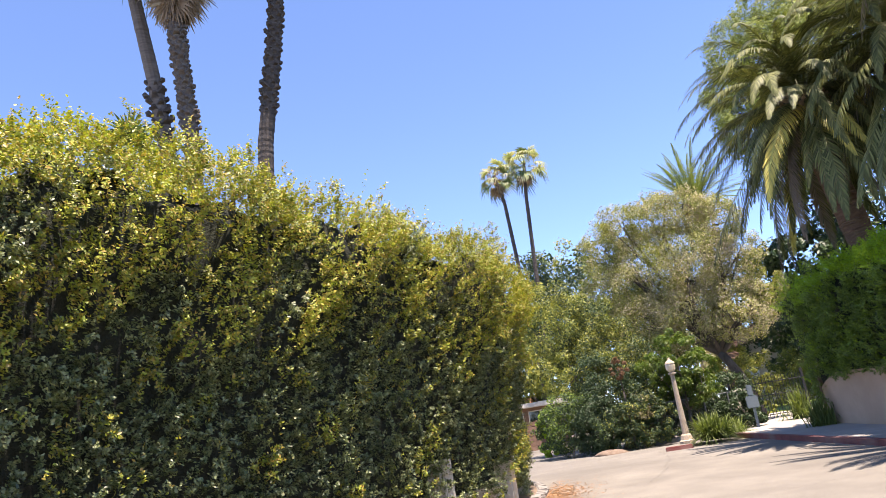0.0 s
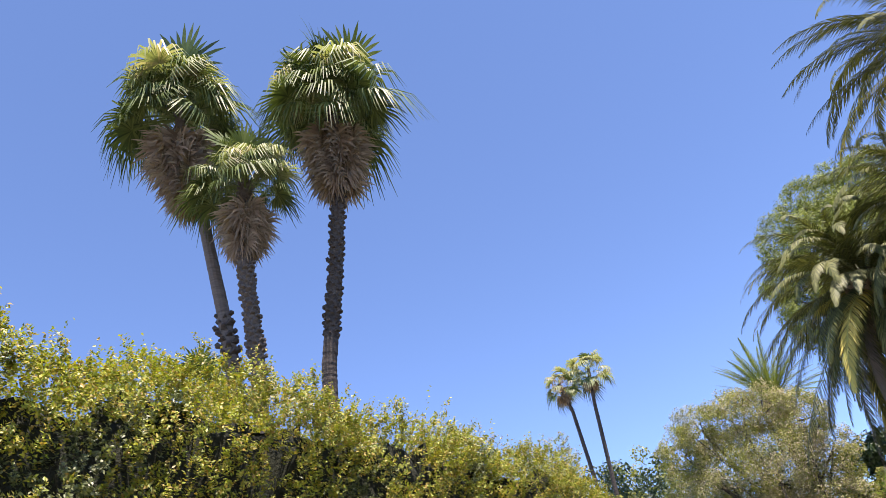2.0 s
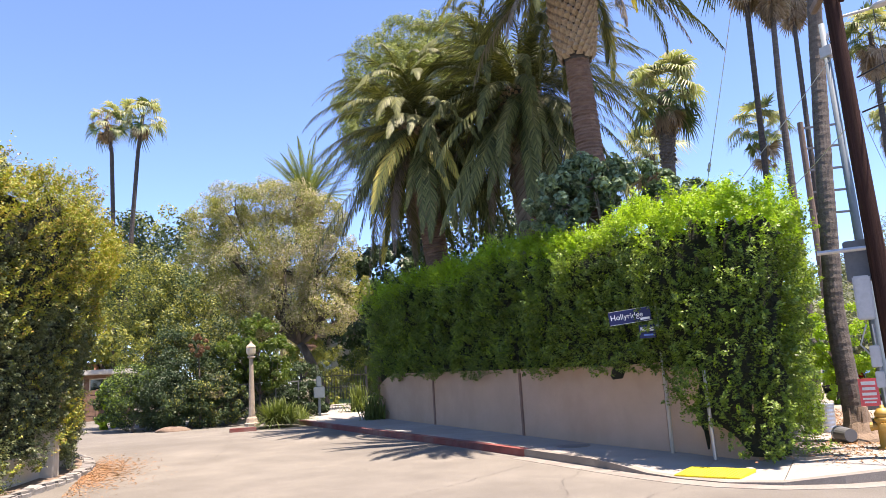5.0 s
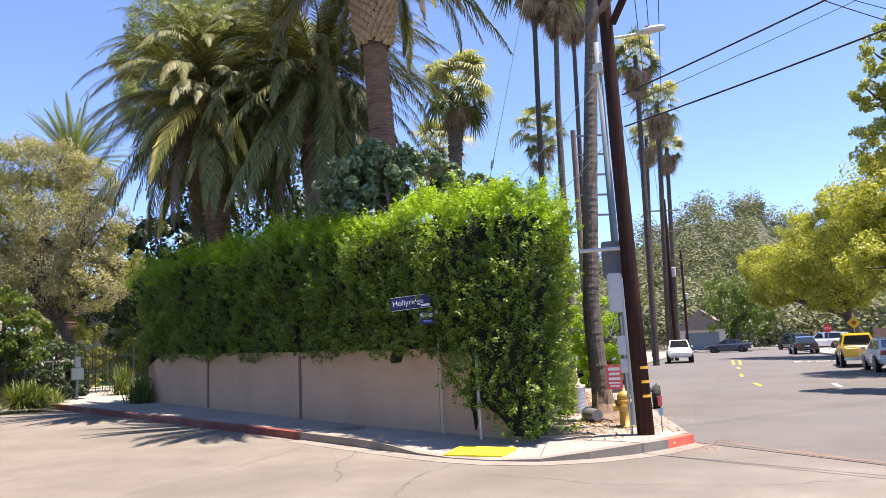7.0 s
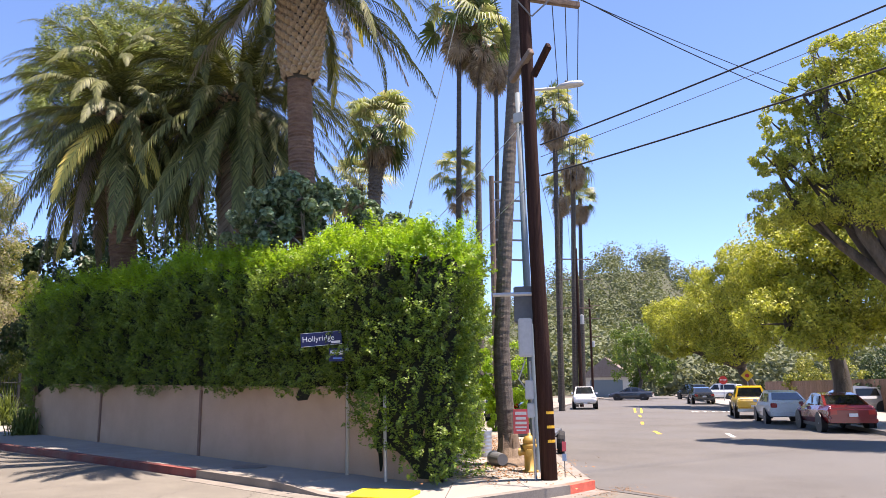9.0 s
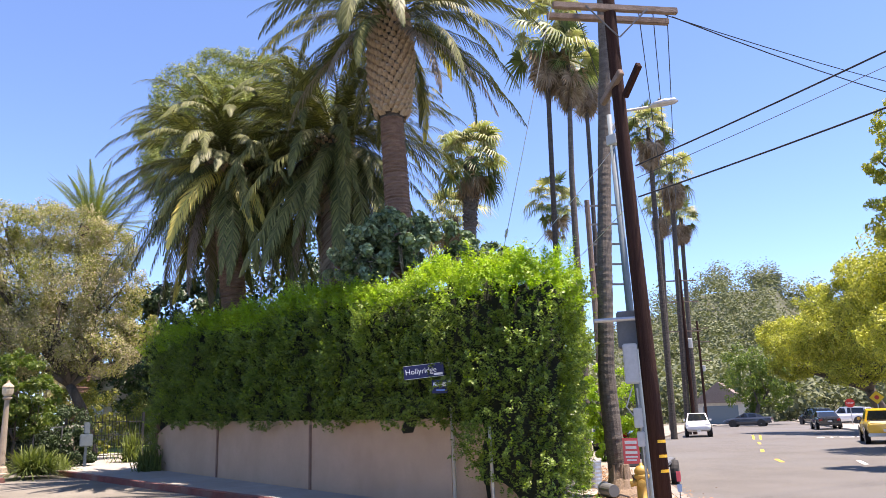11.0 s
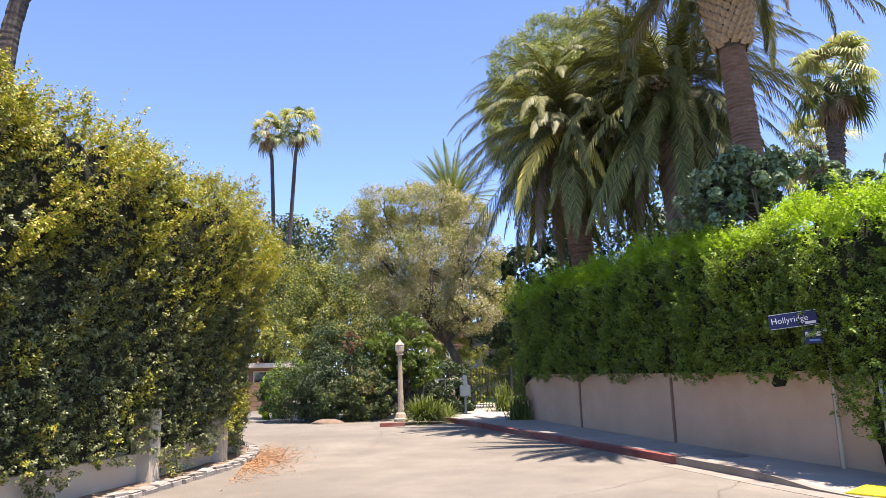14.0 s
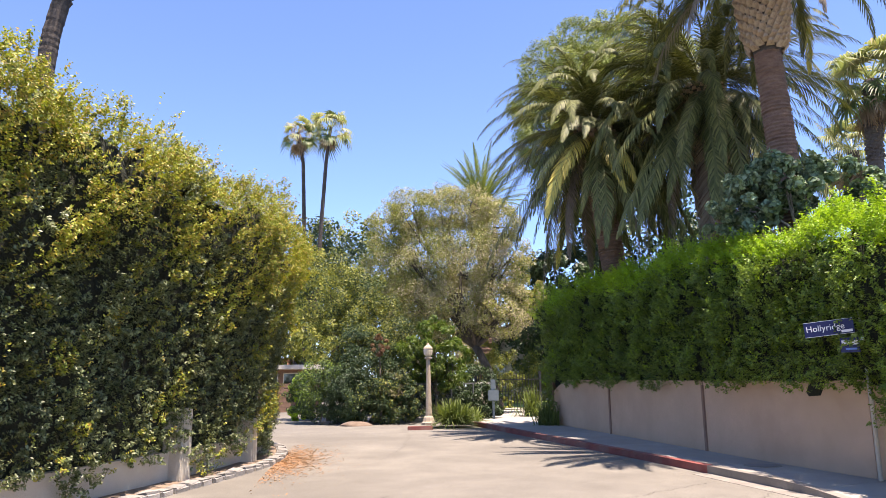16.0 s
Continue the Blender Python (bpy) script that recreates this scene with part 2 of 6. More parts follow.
# ---- mesh helpers ----
def fast_mesh(name, verts, faces):
    """A mesh from arrays: verts (n, 3) and faces (m, k) with the same k corners each."""
    verts, faces = np.asarray(verts, np.float32), np.asarray(faces, np.int32)
    me = bpy.data.meshes.new(name)
    k = faces.shape[1]
    me.vertices.add(len(verts))
    me.loops.add(faces.size)
    me.polygons.add(len(faces))
    me.vertices.foreach_set("co", verts.ravel())
    me.loops.foreach_set("vertex_index", faces.ravel())
    me.polygons.foreach_set("loop_start", np.arange(0, faces.size, k, dtype=np.int32))
    me.polygons.foreach_set("loop_total", np.full(len(faces), k, np.int32))
    me.update(calc_edges=True)
    return me


def put(name, me, mat, parent=None, label="", smooth=False):
    if not me.materials:
        me.materials.append(mat)
    if smooth:
        me.polygons.foreach_set("use_smooth", [True] * len(me.polygons))
    ob = new(name, me)
    if parent:
        ob.parent = parent
    if label:
        tagged(ob, label)
    return ob


def part(name, bm, material, parent=None, label="", smooth=False):
    me = bpy.data.meshes.new(name)
    bm.normal_update()
    bm.to_mesh(me)
    bm.free()
    return put(name, me, material, parent, label, smooth)


def thing(name, label, category, m=None, group="", kind=""):
    ob = new(name)
    ob.empty_display_size = 0.2
    if m is not None:
        ob.matrix_world = m
    return tagged(ob, label, category, group, kind)


def box(bm, x0, x1, y0, y1, z0, z1, m=None, bevel=0.0):
    r = bmesh.ops.create_cube(bm, size=1)
    mm = Matrix.Translation(((x0 + x1) / 2, (y0 + y1) / 2, (z0 + z1) / 2)) @ Matrix.Diagonal((x1 - x0, y1 - y0, z1 - z0, 1))
    bmesh.ops.transform(bm, matrix=(m @ mm) if m else mm, verts=r["verts"])
    if bevel:
        es = list({e for v in r["verts"] for e in v.link_edges})
        bmesh.ops.bevel(bm, geom=es, offset=bevel, segments=2, affect="EDGES")
    return bm


def nbox(*a, **k):
    return box(bmesh.new(), *a, **k)


def tube(pts, radii, sides=10, cap=True):
    """A tapered tube along points."""
    pts = [Vector(p) for p in pts]
    bm = bmesh.new()
    rings = []
    for i, (p, r) in enumerate(zip(pts, radii)):
        d = (pts[min(i + 1, len(pts) - 1)] - pts[max(i - 1, 0)]).normalized()
        a = d.cross(Vector((0, 1, 0)) if abs(d.y) < 0.9 else Vector((1, 0, 0))).normalized()
        b = d.cross(a)
        rings.append([bm.verts.new(p + (a * math.cos(2 * math.pi * k / sides) + b * math.sin(2 * math.pi * k / sides)) * r) for k in range(sides)])
    for u, v in zip(rings, rings[1:]):
        for k in range(sides):
            bm.faces.new((u[k], u[(k + 1) % sides], v[(k + 1) % sides], v[k]))
    if cap:
        bm.faces.new(rings[0])
        bm.faces.new(rings[-1][::-1])
    bmesh.ops.recalc_face_normals(bm, faces=bm.faces[:])
    return bm


def lathe(profile, sides=16, m=None):
    bm = tube([(0, 0, z) for _, z in profile], [r for r, _ in profile], sides)
    if m:
        bmesh.ops.transform(bm, matrix=m, verts=bm.verts)
    return bm


def join(*bms):
    out = bms[0]
    for b in bms[1:]:
        me = bpy.data.meshes.new("tmp")
        b.to_mesh(me)
        b.free()
        out.from_mesh(me)
        bpy.data.meshes.remove(me)
    return out


def gz(x, y):
    """The ground: level on the wide street, rising gently up the side street."""
    t = y - 12 - 0.5 * max(0.0, x - 10.6)
    return 0.018 * (0.5 * (t + math.sqrt(t * t + 4))) if t < 70 else 0.018 * 70


def at(az, dist):
    a = radians(az)
    return dist * math.sin(a), dist * math.cos(a)


def lumps(p, scale, seed, octaves=5):
    """A smooth random field over points (n, 3), about -1 to 1."""
    r = np.random.RandomState(seed)
    out = np.zeros(len(p))
    for i in range(octaves * 3):
        k = r.normal(size=3)
        k *= 2 ** (i / 3 * 0.8) / scale / np.linalg.norm(k) * 2
        out += np.sin(p @ k + r.uniform(0, 6.3)) / 1.35 ** (i / 3 * 1.2)
    return out / 3.0


def leaf_mesh(name, pos, nrm, length, width, seed, tilt=0.6, droop=0.25, way=None):
    """Folded leaf blades, two triangles each, at pos, facing roughly along nrm."""
    r = np.random.RandomState(seed)
    n = len(pos)
    nn = nrm + r.normal(size=(n, 3)) * tilt
    nn /= np.linalg.norm(nn, axis=1, keepdims=True) + 1e-9
    d = r.normal(size=(n, 3)) if way is None else way + r.normal(size=(n, 3)) * 0.4
    d[:, 2] -= droop
    d -= (d * nn).sum(1, keepdims=True) * nn
    d /= np.linalg.norm(d, axis=1, keepdims=True) + 1e-9
    s = np.cross(nn, d)
    L = (length * r.uniform(0.65, 1.25, n))[:, None]
    W = (width * r.uniform(0.7, 1.2, n))[:, None]
    v = np.stack([pos - d * L * 0.5, pos + s * W * 0.5 + nn * W * 0.18 - d * L * 0.05, pos + d * L * 0.5, pos - s * W * 0.5 + nn * W * 0.18 - d * L * 0.05], 1).reshape(-1, 3)
    i = np.arange(n)[:, None] * 4
    f = np.concatenate([i + [[0, 1, 2]], i + [[0, 2, 3]]], 0)
    return fast_mesh(name, v, f)


# ---- ground ----
def spread(a, b, fine, far):
    """Grid lines: fine steps between a and b, then ever wider ones out to far."""
    xs = list(np.arange(a, b + 0.01, fine))
    step = fine
    while xs[-1] < far:
        step *= 1.5
        xs.append(xs[-1] + step)
    step = fine
    while xs[0] > -far:
        step *= 1.5
        xs.insert(0, xs[0] - step)
    return xs


def build_ground():
    xs, ys = spread(-12, 24, 1.5, 2500), spread(-12, 60, 1.5, 2500)
    v = [(x, y, gz(x, y)) for y in ys for x in xs]
    n = len(xs)
    f = [(j * n + i, j * n + i + 1, (j + 1) * n + i + 1, (j + 1) * n + i) for j in range(len(ys) - 1) for i in range(n - 1)]
    ob = put("ground", fast_mesh("ground", v, f), M_ASPHALT, smooth=True)
    tagged(ob, "sun-bleached tan asphalt of the side street and junction", "ground", kind="structure")


def ribbon(name, a, b, ha, hb, mat, parent=None, label="", skirt=0.3):
    """A strip of ground between two lines of points, ha and hb above the ground, with sides going down."""
    bm = bmesh.new()
    top = [(bm.verts.new((x, y, gz(x, y) + h1)), bm.verts.new((u, w, gz(u, w) + h2))) for (x, y), (u, w), h1, h2 in zip(a, b, ha, hb)]
    low = [(bm.verts.new(p.co - Vector((0, 0, skirt))), bm.verts.new(q.co - Vector((0, 0, skirt)))) for p, q in top]
    for i in range(len(top) - 1):
        bm.faces.new((top[i][0], top[i][1], top[i + 1][1], top[i + 1][0]))
        bm.faces.new((top[i][0], top[i + 1][0], low[i + 1][0], low[i][0]))
        bm.faces.new((top[i][1], low[i][1], low[i + 1][1], top[i + 1][1]))
    for i in (0, -1):
        bm.faces.new((top[i][0], low[i][0], low[i][1], top[i][1]))
    bmesh.ops.recalc_face_normals(bm, faces=bm.faces[:])
    return part(name, bm, mat, parent, label)


def along(pts, step):
    """Evenly spaced points and their left-hand normals along a polyline."""
    pts = [Vector((*p, 0)) for p in pts]
    seg = [(q - p).length for p, q in zip(pts, pts[1:])]
    total, out, d = sum(seg), [], 0.0
    n = max(2, round(total / step))
    for k in range(n + 1):
        d = total * k / n
        i, s = 0, d
        while i < len(seg) - 1 and s > seg[i]:
            s -= seg[i]
            i += 1
        out.append(pts[i].lerp(pts[i + 1], s / seg[i]))
    res = []
    for k, p in enumerate(out):
        t = (out[min(k + 1, n)] - out[max(k - 1, 0)]).normalized()
        res.append((p, Vector((-t.y, t.x, 0)), t))
    return res


def smooth_line(pts, rounds=2):
    """Corner cutting."""
    for _ in range(rounds):
        out = [pts[0]]
        for p, q in zip(pts, pts[1:]):
            out += [(p[0] * 0.75 + q[0] * 0.25, p[1] * 0.75 + q[1] * 0.25), (p[0] * 0.25 + q[0] * 0.75, p[1] * 0.25 + q[1] * 0.75)]
        out.append(pts[-1])
        pts = out
    return pts


U = Vector((0.903, 0.430, 0))
N = Vector((-0.430, 0.903, 0))


def street(s, n):
    p = U * s + N * n
    return p.x, p.y


build_ground()

# wide street: darker, newer asphalt laid over the sheet
LEFT_EDGE = [(9.9, 0.8), (11.6, 6.0), (20, 12.3), (33.8, 20.8), (46, 27), (62, 34), (90, 45), (140, 62)]
road = tagged(ribbon("road", LEFT_EDGE, [(14, -12), street(12, -8.2), street(20, -8.2), street(34, -8.2), street(48, -8.1), street(66, -7.6), street(96, -7), street(150, -7)],
              [0.008] * 8, [0.008] * 8, M_ROAD, skirt=0.05), "worn grey asphalt of the wide street", "road", kind="structure")


# painted lines of the wide street
markings = thing("road_marking", "faded yellow centre dashes and white lane paint", "road marking", kind="structure")


def stripe(a, b, w, mat, z=0.016):
    a, b = Vector((*a, 0)), Vector((*b, 0))
    t = (b - a).normalized()
    s = Vector((-t.y, t.x, 0)) * w / 2
    me = fast_mesh("paint", [tuple(a + s + Vector((0, 0, z))), tuple(a - s + Vector((0, 0, z))), tuple(b - s + Vector((0, 0, z))), tuple(b + s + Vector((0, 0, z)))], [(0, 1, 2, 3)])
    put("painted_line", me, mat, markings)


for a, b, m in (((25.2, 10.6), (26.8, 11.5), M_LINE_Y), ((31, 13.8), (33.2, 14.8), M_LINE_Y), ((38, 17), (40.5, 18.2), M_LINE_Y), ((44, 19.6), (52, 23.2), M_LINE_Y),
                ((44.2, 20.1), (52, 23.7), M_LINE_Y), ((24.8, 8.0), (26.6, 8.8), M_LINE_W)):
    stripe(a, b, 0.14, m)
# tar-filled cracks of the side street
random.seed(11)
cracks = thing("pavement_crack", "dark tar-filled cracks wandering over the asphalt", "crack", kind="structure")
for pts in ([(3.2, 17.5), (4.6, 21), (5.6, 24.5), (5.9, 27.5)], [(5.6, 23.6), (6.6, 20.5), (7.6, 17.8), (7.9, 15.5)], [(4.0, 10.0), (6.0, 10.8), (7.9, 11.8)],
            [(5.2, 6.2), (6.8, 7.6), (8.0, 8.0)], [(7.6, 7.0), (8.0, 4.6), (9.5, 3.0)], [(6.2, 8.4), (7.2, 9.8), (8.3, 10.6)], [(2.0, 12.0), (5.2, 14.0), (8.4, 13.4)],
            [(10.0, 5.0), (12.2, 3.4), (14.6, 0.4)], [(4.0, 7.0), (5.0, 5.2), (7.0, 3.8)]):
    bm = bmesh.new()
    prev = None
    drift = 0.0
    for p, nrm, t in along(smooth_line(pts, 1), 0.07):
        drift = drift * 0.93 + random.uniform(-0.035, 0.035)
        o, w = nrm * drift + t * random.uniform(-0.02, 0.02), random.uniform(0.002, 0.008)
        cur = [bm.verts.new((*(p + o + nrm * k * w).xy, gz(p.x, p.y) + 0.013)) for k in (-1, 1)]
        if prev:
            bm.faces.new((prev[0], cur[0], cur[1], prev[1]))
        prev = cur
    part("crack", bm, M_CRACK, cracks)

# ---- corner pavement with its kerb and ramp ----
KERB = smooth_line([(8.75, 29.5), (8.75, 26), (8.72, 20), (8.72, 14), (8.6, 11.5), (8.4, 9.5), (8.35, 8.2), (8.6, 7.1), (9.4, 6.4), (10.4, 6.05), (11.5, 6.0)], 2)
pave = thing("pavement", "pale concrete pavement round the corner, with a ramp", "pavement", kind="structure")
stations = along(KERB, 0.75)


def kerb_rise(p):
    """Full kerb, sinking to a flush ramp at the corner."""
    d = (Vector((p.x, p.y)) - Vector((8.4, 8.1))).length
    return 0.025 + 0.125 * min(1.0, max(0.0, (d - 0.9) / 1.3))


inner = []
for p, nrm, t in stations:
    if p.y > 10.2:
        inner.append((10.0 + 0.072 * (p.y - 10.2), p.y))
    else:
        f = (10.2 - p.y) / 4.2
        inner.append((10.0 + 2.4 * f ** 1.5, 10.2 - 3.4 * f * 0.52))
for k in range(len(stations) - 1):
    (p, n1, _), (q, n2, _) = stations[k], stations[k + 1]
    hp, hq = kerb_rise(p), kerb_rise(q)
    p2, q2 = p + n1 * 0.16, q + n2 * 0.16
    red = 13.3 < p.y < 28.5
    ribbon("kerb", [p.xy, q.xy], [p2.xy, q2.xy], [hp, hq], [hp + 0.004, hq + 0.004], M_REDCURB if red else (M_BRIGHTRED if p.x > 10.55 else M_CURB), pave, "worn red painted kerb" if red else "")
    if k % 2 == 0:
        kk = min(k + 2, len(stations) - 1)
        r, n3, _ = stations[kk]
        r2 = r + n3 * 0.16
        hm, hr = kerb_rise(q), kerb_rise(r)
        t1 = (q2 - p2).normalized() * 0.006
        t2 = (r2 - q2).normalized() * 0.006
        i0, i1, i2 = (Vector((*inner[j], 0)) for j in (k, k + 1, kk))
        ribbon("slab", [(p2 + t1).xy, q2.xy, (r2 - t2).xy], [(i0 + t1).xy, i1.xy, (i2 - t2).xy], [hp, hm, hr], [0.15, 0.15, 0.15], M_CONC, pave, skirt=0.12)

# flush gutter strip at the kerb's foot
gut = [(p - n * 0.32, p + n * 0.05) for p, n, t in stations if p.y < 13.2]
tagged(ribbon("gutter", [a.xy for a, b in gut], [b.xy for a, b in gut], [0.006] * len(gut), [0.012] * len(gut), M_CURB, skirt=0.05), "pale concrete gutter strip along the kerb", "gutter", kind="structure")

pad = thing("tactile_pad", "bright yellow tactile pad set in the kerb ramp", "tactile pad", pose(8.86, 8.25, 0.072, -4.9, 0, 108))
part("plate", nbox(-0.5, 0.5, -0.29, 0.29, -0.03, 0.012, bevel=0.004), M_PAD, pad)
dome = lathe([(0.0125, 0.0), (0.011, 0.005), (0.006, 0.008)], 6)
dome_me = bpy.data.meshes.new("dome")
dome.to_mesh(dome_me)
dome.free()
for i in range(16):
    for j in range(9):
        d = put("dome", dome_me, M_PAD, pad)
        d.location = (-0.46 + i * 0.0613, -0.245 + j * 0.0613, 0.012)

cover = thing("utility_cover", "round dark iron cover set in the pavement", "manhole cover", pose(9.6, 12.54, 0.154 + gz(9.6, 12.54)))
part("lid", lathe([(0.30, -0.03), (0.30, 0.004), (0.285, 0.008)], 28), M_DGREY, cover)
part("rim", lathe([(0.34, -0.03), (0.34, 0.003), (0.31, 0.003)], 28), M_CURB, cover)

# verge strip beyond the corner: gravel and bare soil under the street palms
VERGE_OUT = [(11.7, 6.3), (20, 12.5), (33.8, 21.0), (46, 27.2), (62, 34.2), (90, 45.2)]
VERGE_IN = [(10.3, 8.2), (17.5, 15.0), (30.5, 24.5), (43, 31), (59, 38.5), (86, 50)]
tagged(ribbon("verge", VERGE_OUT, VERGE_IN, [0.13] * 6, [0.15] * 6, M_GRAVEL), "pale gravel verge with dry leaves beneath the palms", "verge", kind="structure")
st = along(VERGE_OUT, 3)
for k in range(len(st) - 1):
    (p, n1, _), (q, n2, _) = st[k], st[k + 1]
    ribbon("kerb", [(p - n1 * 0.1).xy, (q - n2 * 0.1).xy], [(p + n1 * 0.12).xy, (q + n2 * 0.12).xy], [0.13, 0.13], [0.14, 0.14], M_CURB, pave)
walkway = [(12.4, 9.2), (17.3, 14.2), (30, 23.6), (43, 30.2)]
tagged(ribbon("footpath", [(x + 0.55, y - 0.75) for x, y in walkway], [(x - 0.35, y + 0.5) for x, y in walkway], [0.158] * 4, [0.162] * 4, M_CONC, skirt=0.04), "concrete footpath beside the palms", "footpath", kind="structure")

# far side of the wide street: pavement and yards
RIGHT = [street(s, -8.1 + (0.5 if s > 60 else 0)) for s in (10, 20, 34, 48, 66, 96, 150)]
RIGHT2 = [street(s, -26) for s in (10, 20, 34, 48, 66, 96, 150)]
tagged(ribbon("far_pavement", RIGHT2, RIGHT, [0.14] * 7, [0.14] * 7, M_CONC), "pale pavement and forecourts across the wide street", "pavement", kind="structure")

# front yard behind the iron gate
tagged(ribbon("yard", [(7.0, 31.0), (10.4, 34), (14, 39), (22, 60)], [(12.6, 28.5), (17, 31), (26, 36), (40, 60)], [0.13] * 4, [0.13] * 4, M_CONC, skirt=0.15), "pale concrete driveway leading to an iron gate", "driveway", kind="structure")
tagged(ribbon("lawn", [(13.2, 41), (16, 52)], [(18.5, 39), (24, 50)], [0.16] * 2, [0.16] * 2, M_LAWN, skirt=0.05), "sunlit green lawn behind the gate", "lawn", kind="structure")


# ---- tan retaining wall ----
def wall_x(y):
    return 9.95 + 0.072 * (y - 10.2)


def build_tan_wall():
    w = thing("wall_east", "tan stucco garden wall in panels with rusty joints", "wall", kind="structure")
    joints = [25.6, 20.62, 15.33, 10.2]
    for k, (y1, y0) in enumerate(zip(joints, joints[1:])):
        n = 10
        bm = bmesh.new()
        rows = []
        for i in range(n + 1):
            y = y1 - 0.03 + (y0 + 0.06 - y1) * i / n
            top = 1.72 + gz(10.7, y) * 0.95
            if k == 0:
                top -= 0.42 * max(0.0, 1 - i / 3.2) ** 1.6
            if k == 2 and i in (7, 8):
                top -= 0.02
            rows.append([bm.verts.new((wall_x(y) + dx, y, z)) for dx, z in ((0, -0.2), (0, top), (0.25, top), (0.25, -0.2))])
        for a, b in zip(rows, rows[1:]):
            for j in range(3):
                bm.faces.new((a[j], b[j], b[j + 1], a[j + 1]))
        bm.faces.new(rows[0])
        bm.faces.new(rows[-1])
        bmesh.ops.recalc_face_normals(bm, faces=bm.faces[:])
        part("panel", bm, M_STUCCO, w)
    for y in joints[:3]:
        part("rib", nbox(wall_x(y) - 0.035, wall_x(y) + 0.2, y - 0.045, y + 0.045, -0.1, 1.62 + gz(10.7, y), bevel=0.01), M_STUCCO_RIB, w, "narrow rust-brown rib")
    # return wall round the corner, lower
    a, b = Vector((9.96, 10.18, 0)), Vector((10.10, 8.45, 0))
    d = b - a
    m = Matrix.Translation(a) @ Matrix.Rotation(math.atan2(d.y, d.x), 4, "Z")
    part("panel", nbox(0, d.length, 0, 0.22, -0.1, 1.62, m, 0.01), M_STUCCO, w)
    a, b = Vector((10.6, 8.8, 0)), Vector((30, 26.2, 0))
    d = b - a
    m = Matrix.Translation(a) @ Matrix.Rotation(math.atan2(d.y, d.x), 4, "Z")
    part("panel", nbox(0, d.length, 0, 0.22, -0.1, 1.5, m, 0.01), M_STUCCO, w)


build_tan_wall()

# ---- cream wall, columns and stones below the tall hedge ----
HEDGE_W = smooth_line([(-8.9, 0), (-6.86, 4), (-4.84, 8), (-2.82, 12), (-1.37, 14.88), (0.01, 17.61), (0.35, 19.7), (0.35, 21.6), (-0.3, 23.4), (-2.0, 24.8)], 2)
cream = thing("wall_west", "cream stucco wall with square columns under the hedge", "wall", kind="structure")
st = along(HEDGE_W, 1.0)
for k in range(len(st) - 1):
    (p, n1, _), (q, n2, _) = st[k], st[k + 1]
    bm = bmesh.new()
    vs = []
    for c, nn in ((p, n1), (q, n2)):
        for off, z in ((-0.24, -0.2), (-0.24, 0.58), (-0.02, 0.58), (-0.02, -0.2)):
            vs.append(bm.verts.new((*(c + nn * off).xy, gz(c.x, c.y) + z)))
    for j in range(3):
        bm.faces.new((vs[j], vs[4 + j], vs[5 + j], vs[j + 1]))
    bm.faces.new((vs[0], vs[3], vs[7], vs[4]))
    bmesh.ops.recalc_face_normals(bm, faces=bm.faces[:])
    part("panel", bm, M_CREAM, cream)
for x, y, h in ((-3.36, 10.94, 1.3), (-1.40, 14.82, 1.35), (-0.02, 17.55, 1.0), (0.5, 20.1, 0.5)):
    t = min(st, key=lambda s: (s[0] - Vector((x, y, 0))).length)
    m = Matrix.Translation((t[0].x, t[0].y, gz(x, y))) @ Matrix.Rotation(math.atan2(t[2].y, t[2].x), 4, "Z")
    part("column", nbox(-0.17, 0.17, -0.50, 0.2, -0.2, h, m, 0.02), M_CREAM, cream, "square cream column")
stones = thing("stone_edging", "row of rough grey stones edging the road", "edging", kind="structure")
random.seed(5)
ste = along([(p.x, p.y) for p, _, _ in st], 0.42)
stone_me = []
for k in range(4):
    bm = nbox(-0.19, 0.19, -0.13, 0.13, -0.12, 0.11, bevel=0.03)
    for v in bm.verts:
        v.co += Vector([random.uniform(-0.018, 0.018) for _ in range(3)])
    me = bpy.data.meshes.new("stone")
    bm.to_mesh(me)
    bm.free()
    stone_me.append(me)
for p, nrm, t in ste:
    if p.y < 2 or p.y > 24:
        continue
    q = p - nrm * 0.84
    o = put("stone", random.choice(stone_me), M_STONE, stones)
    o.matrix_world = Matrix.Translation((q.x, q.y, gz(q.x, q.y) + random.uniform(-0.01, 0.02))) @ Matrix.Rotation(math.atan2(t.y, t.x) + random.uniform(-0.06, 0.06), 4, "Z")
pa = [(p - n * 0.7) for p, n, t in st if 1 < p.y < 26.5]
pb = [(p + n * 0.05) for p, n, t in st if 1 < p.y < 26.5]
tagged(ribbon("hedge_bed", [a.xy for a in pa], [b.xy for b in pb], [0.07] * len(pa), [0.09] * len(pa), M_SOIL), "strip of dry soil under the hedge", "bed", kind="structure")

# dirt washed along the seam between the two streets
seam = along(smooth_line([(11.75, 5.6), (11.2, 4.4), (10.6, 2.6), (9.9, 0.8), (9.3, -1.5)], 2), 0.25)
rs = random.Random(4)
tagged(ribbon("dirt_streak", [(p + n * rs.uniform(0.02, 0.16)).xy for p, n, t in seam], [(p - n * rs.uniform(0.01, 0.07)).xy for p, n, t in seam], [0.012] * len(seam), [0.012] * len(seam), M_DIRT, skirt=0.01), "brown dirt washed along the seam of the asphalt", "dirt", kind="structure")

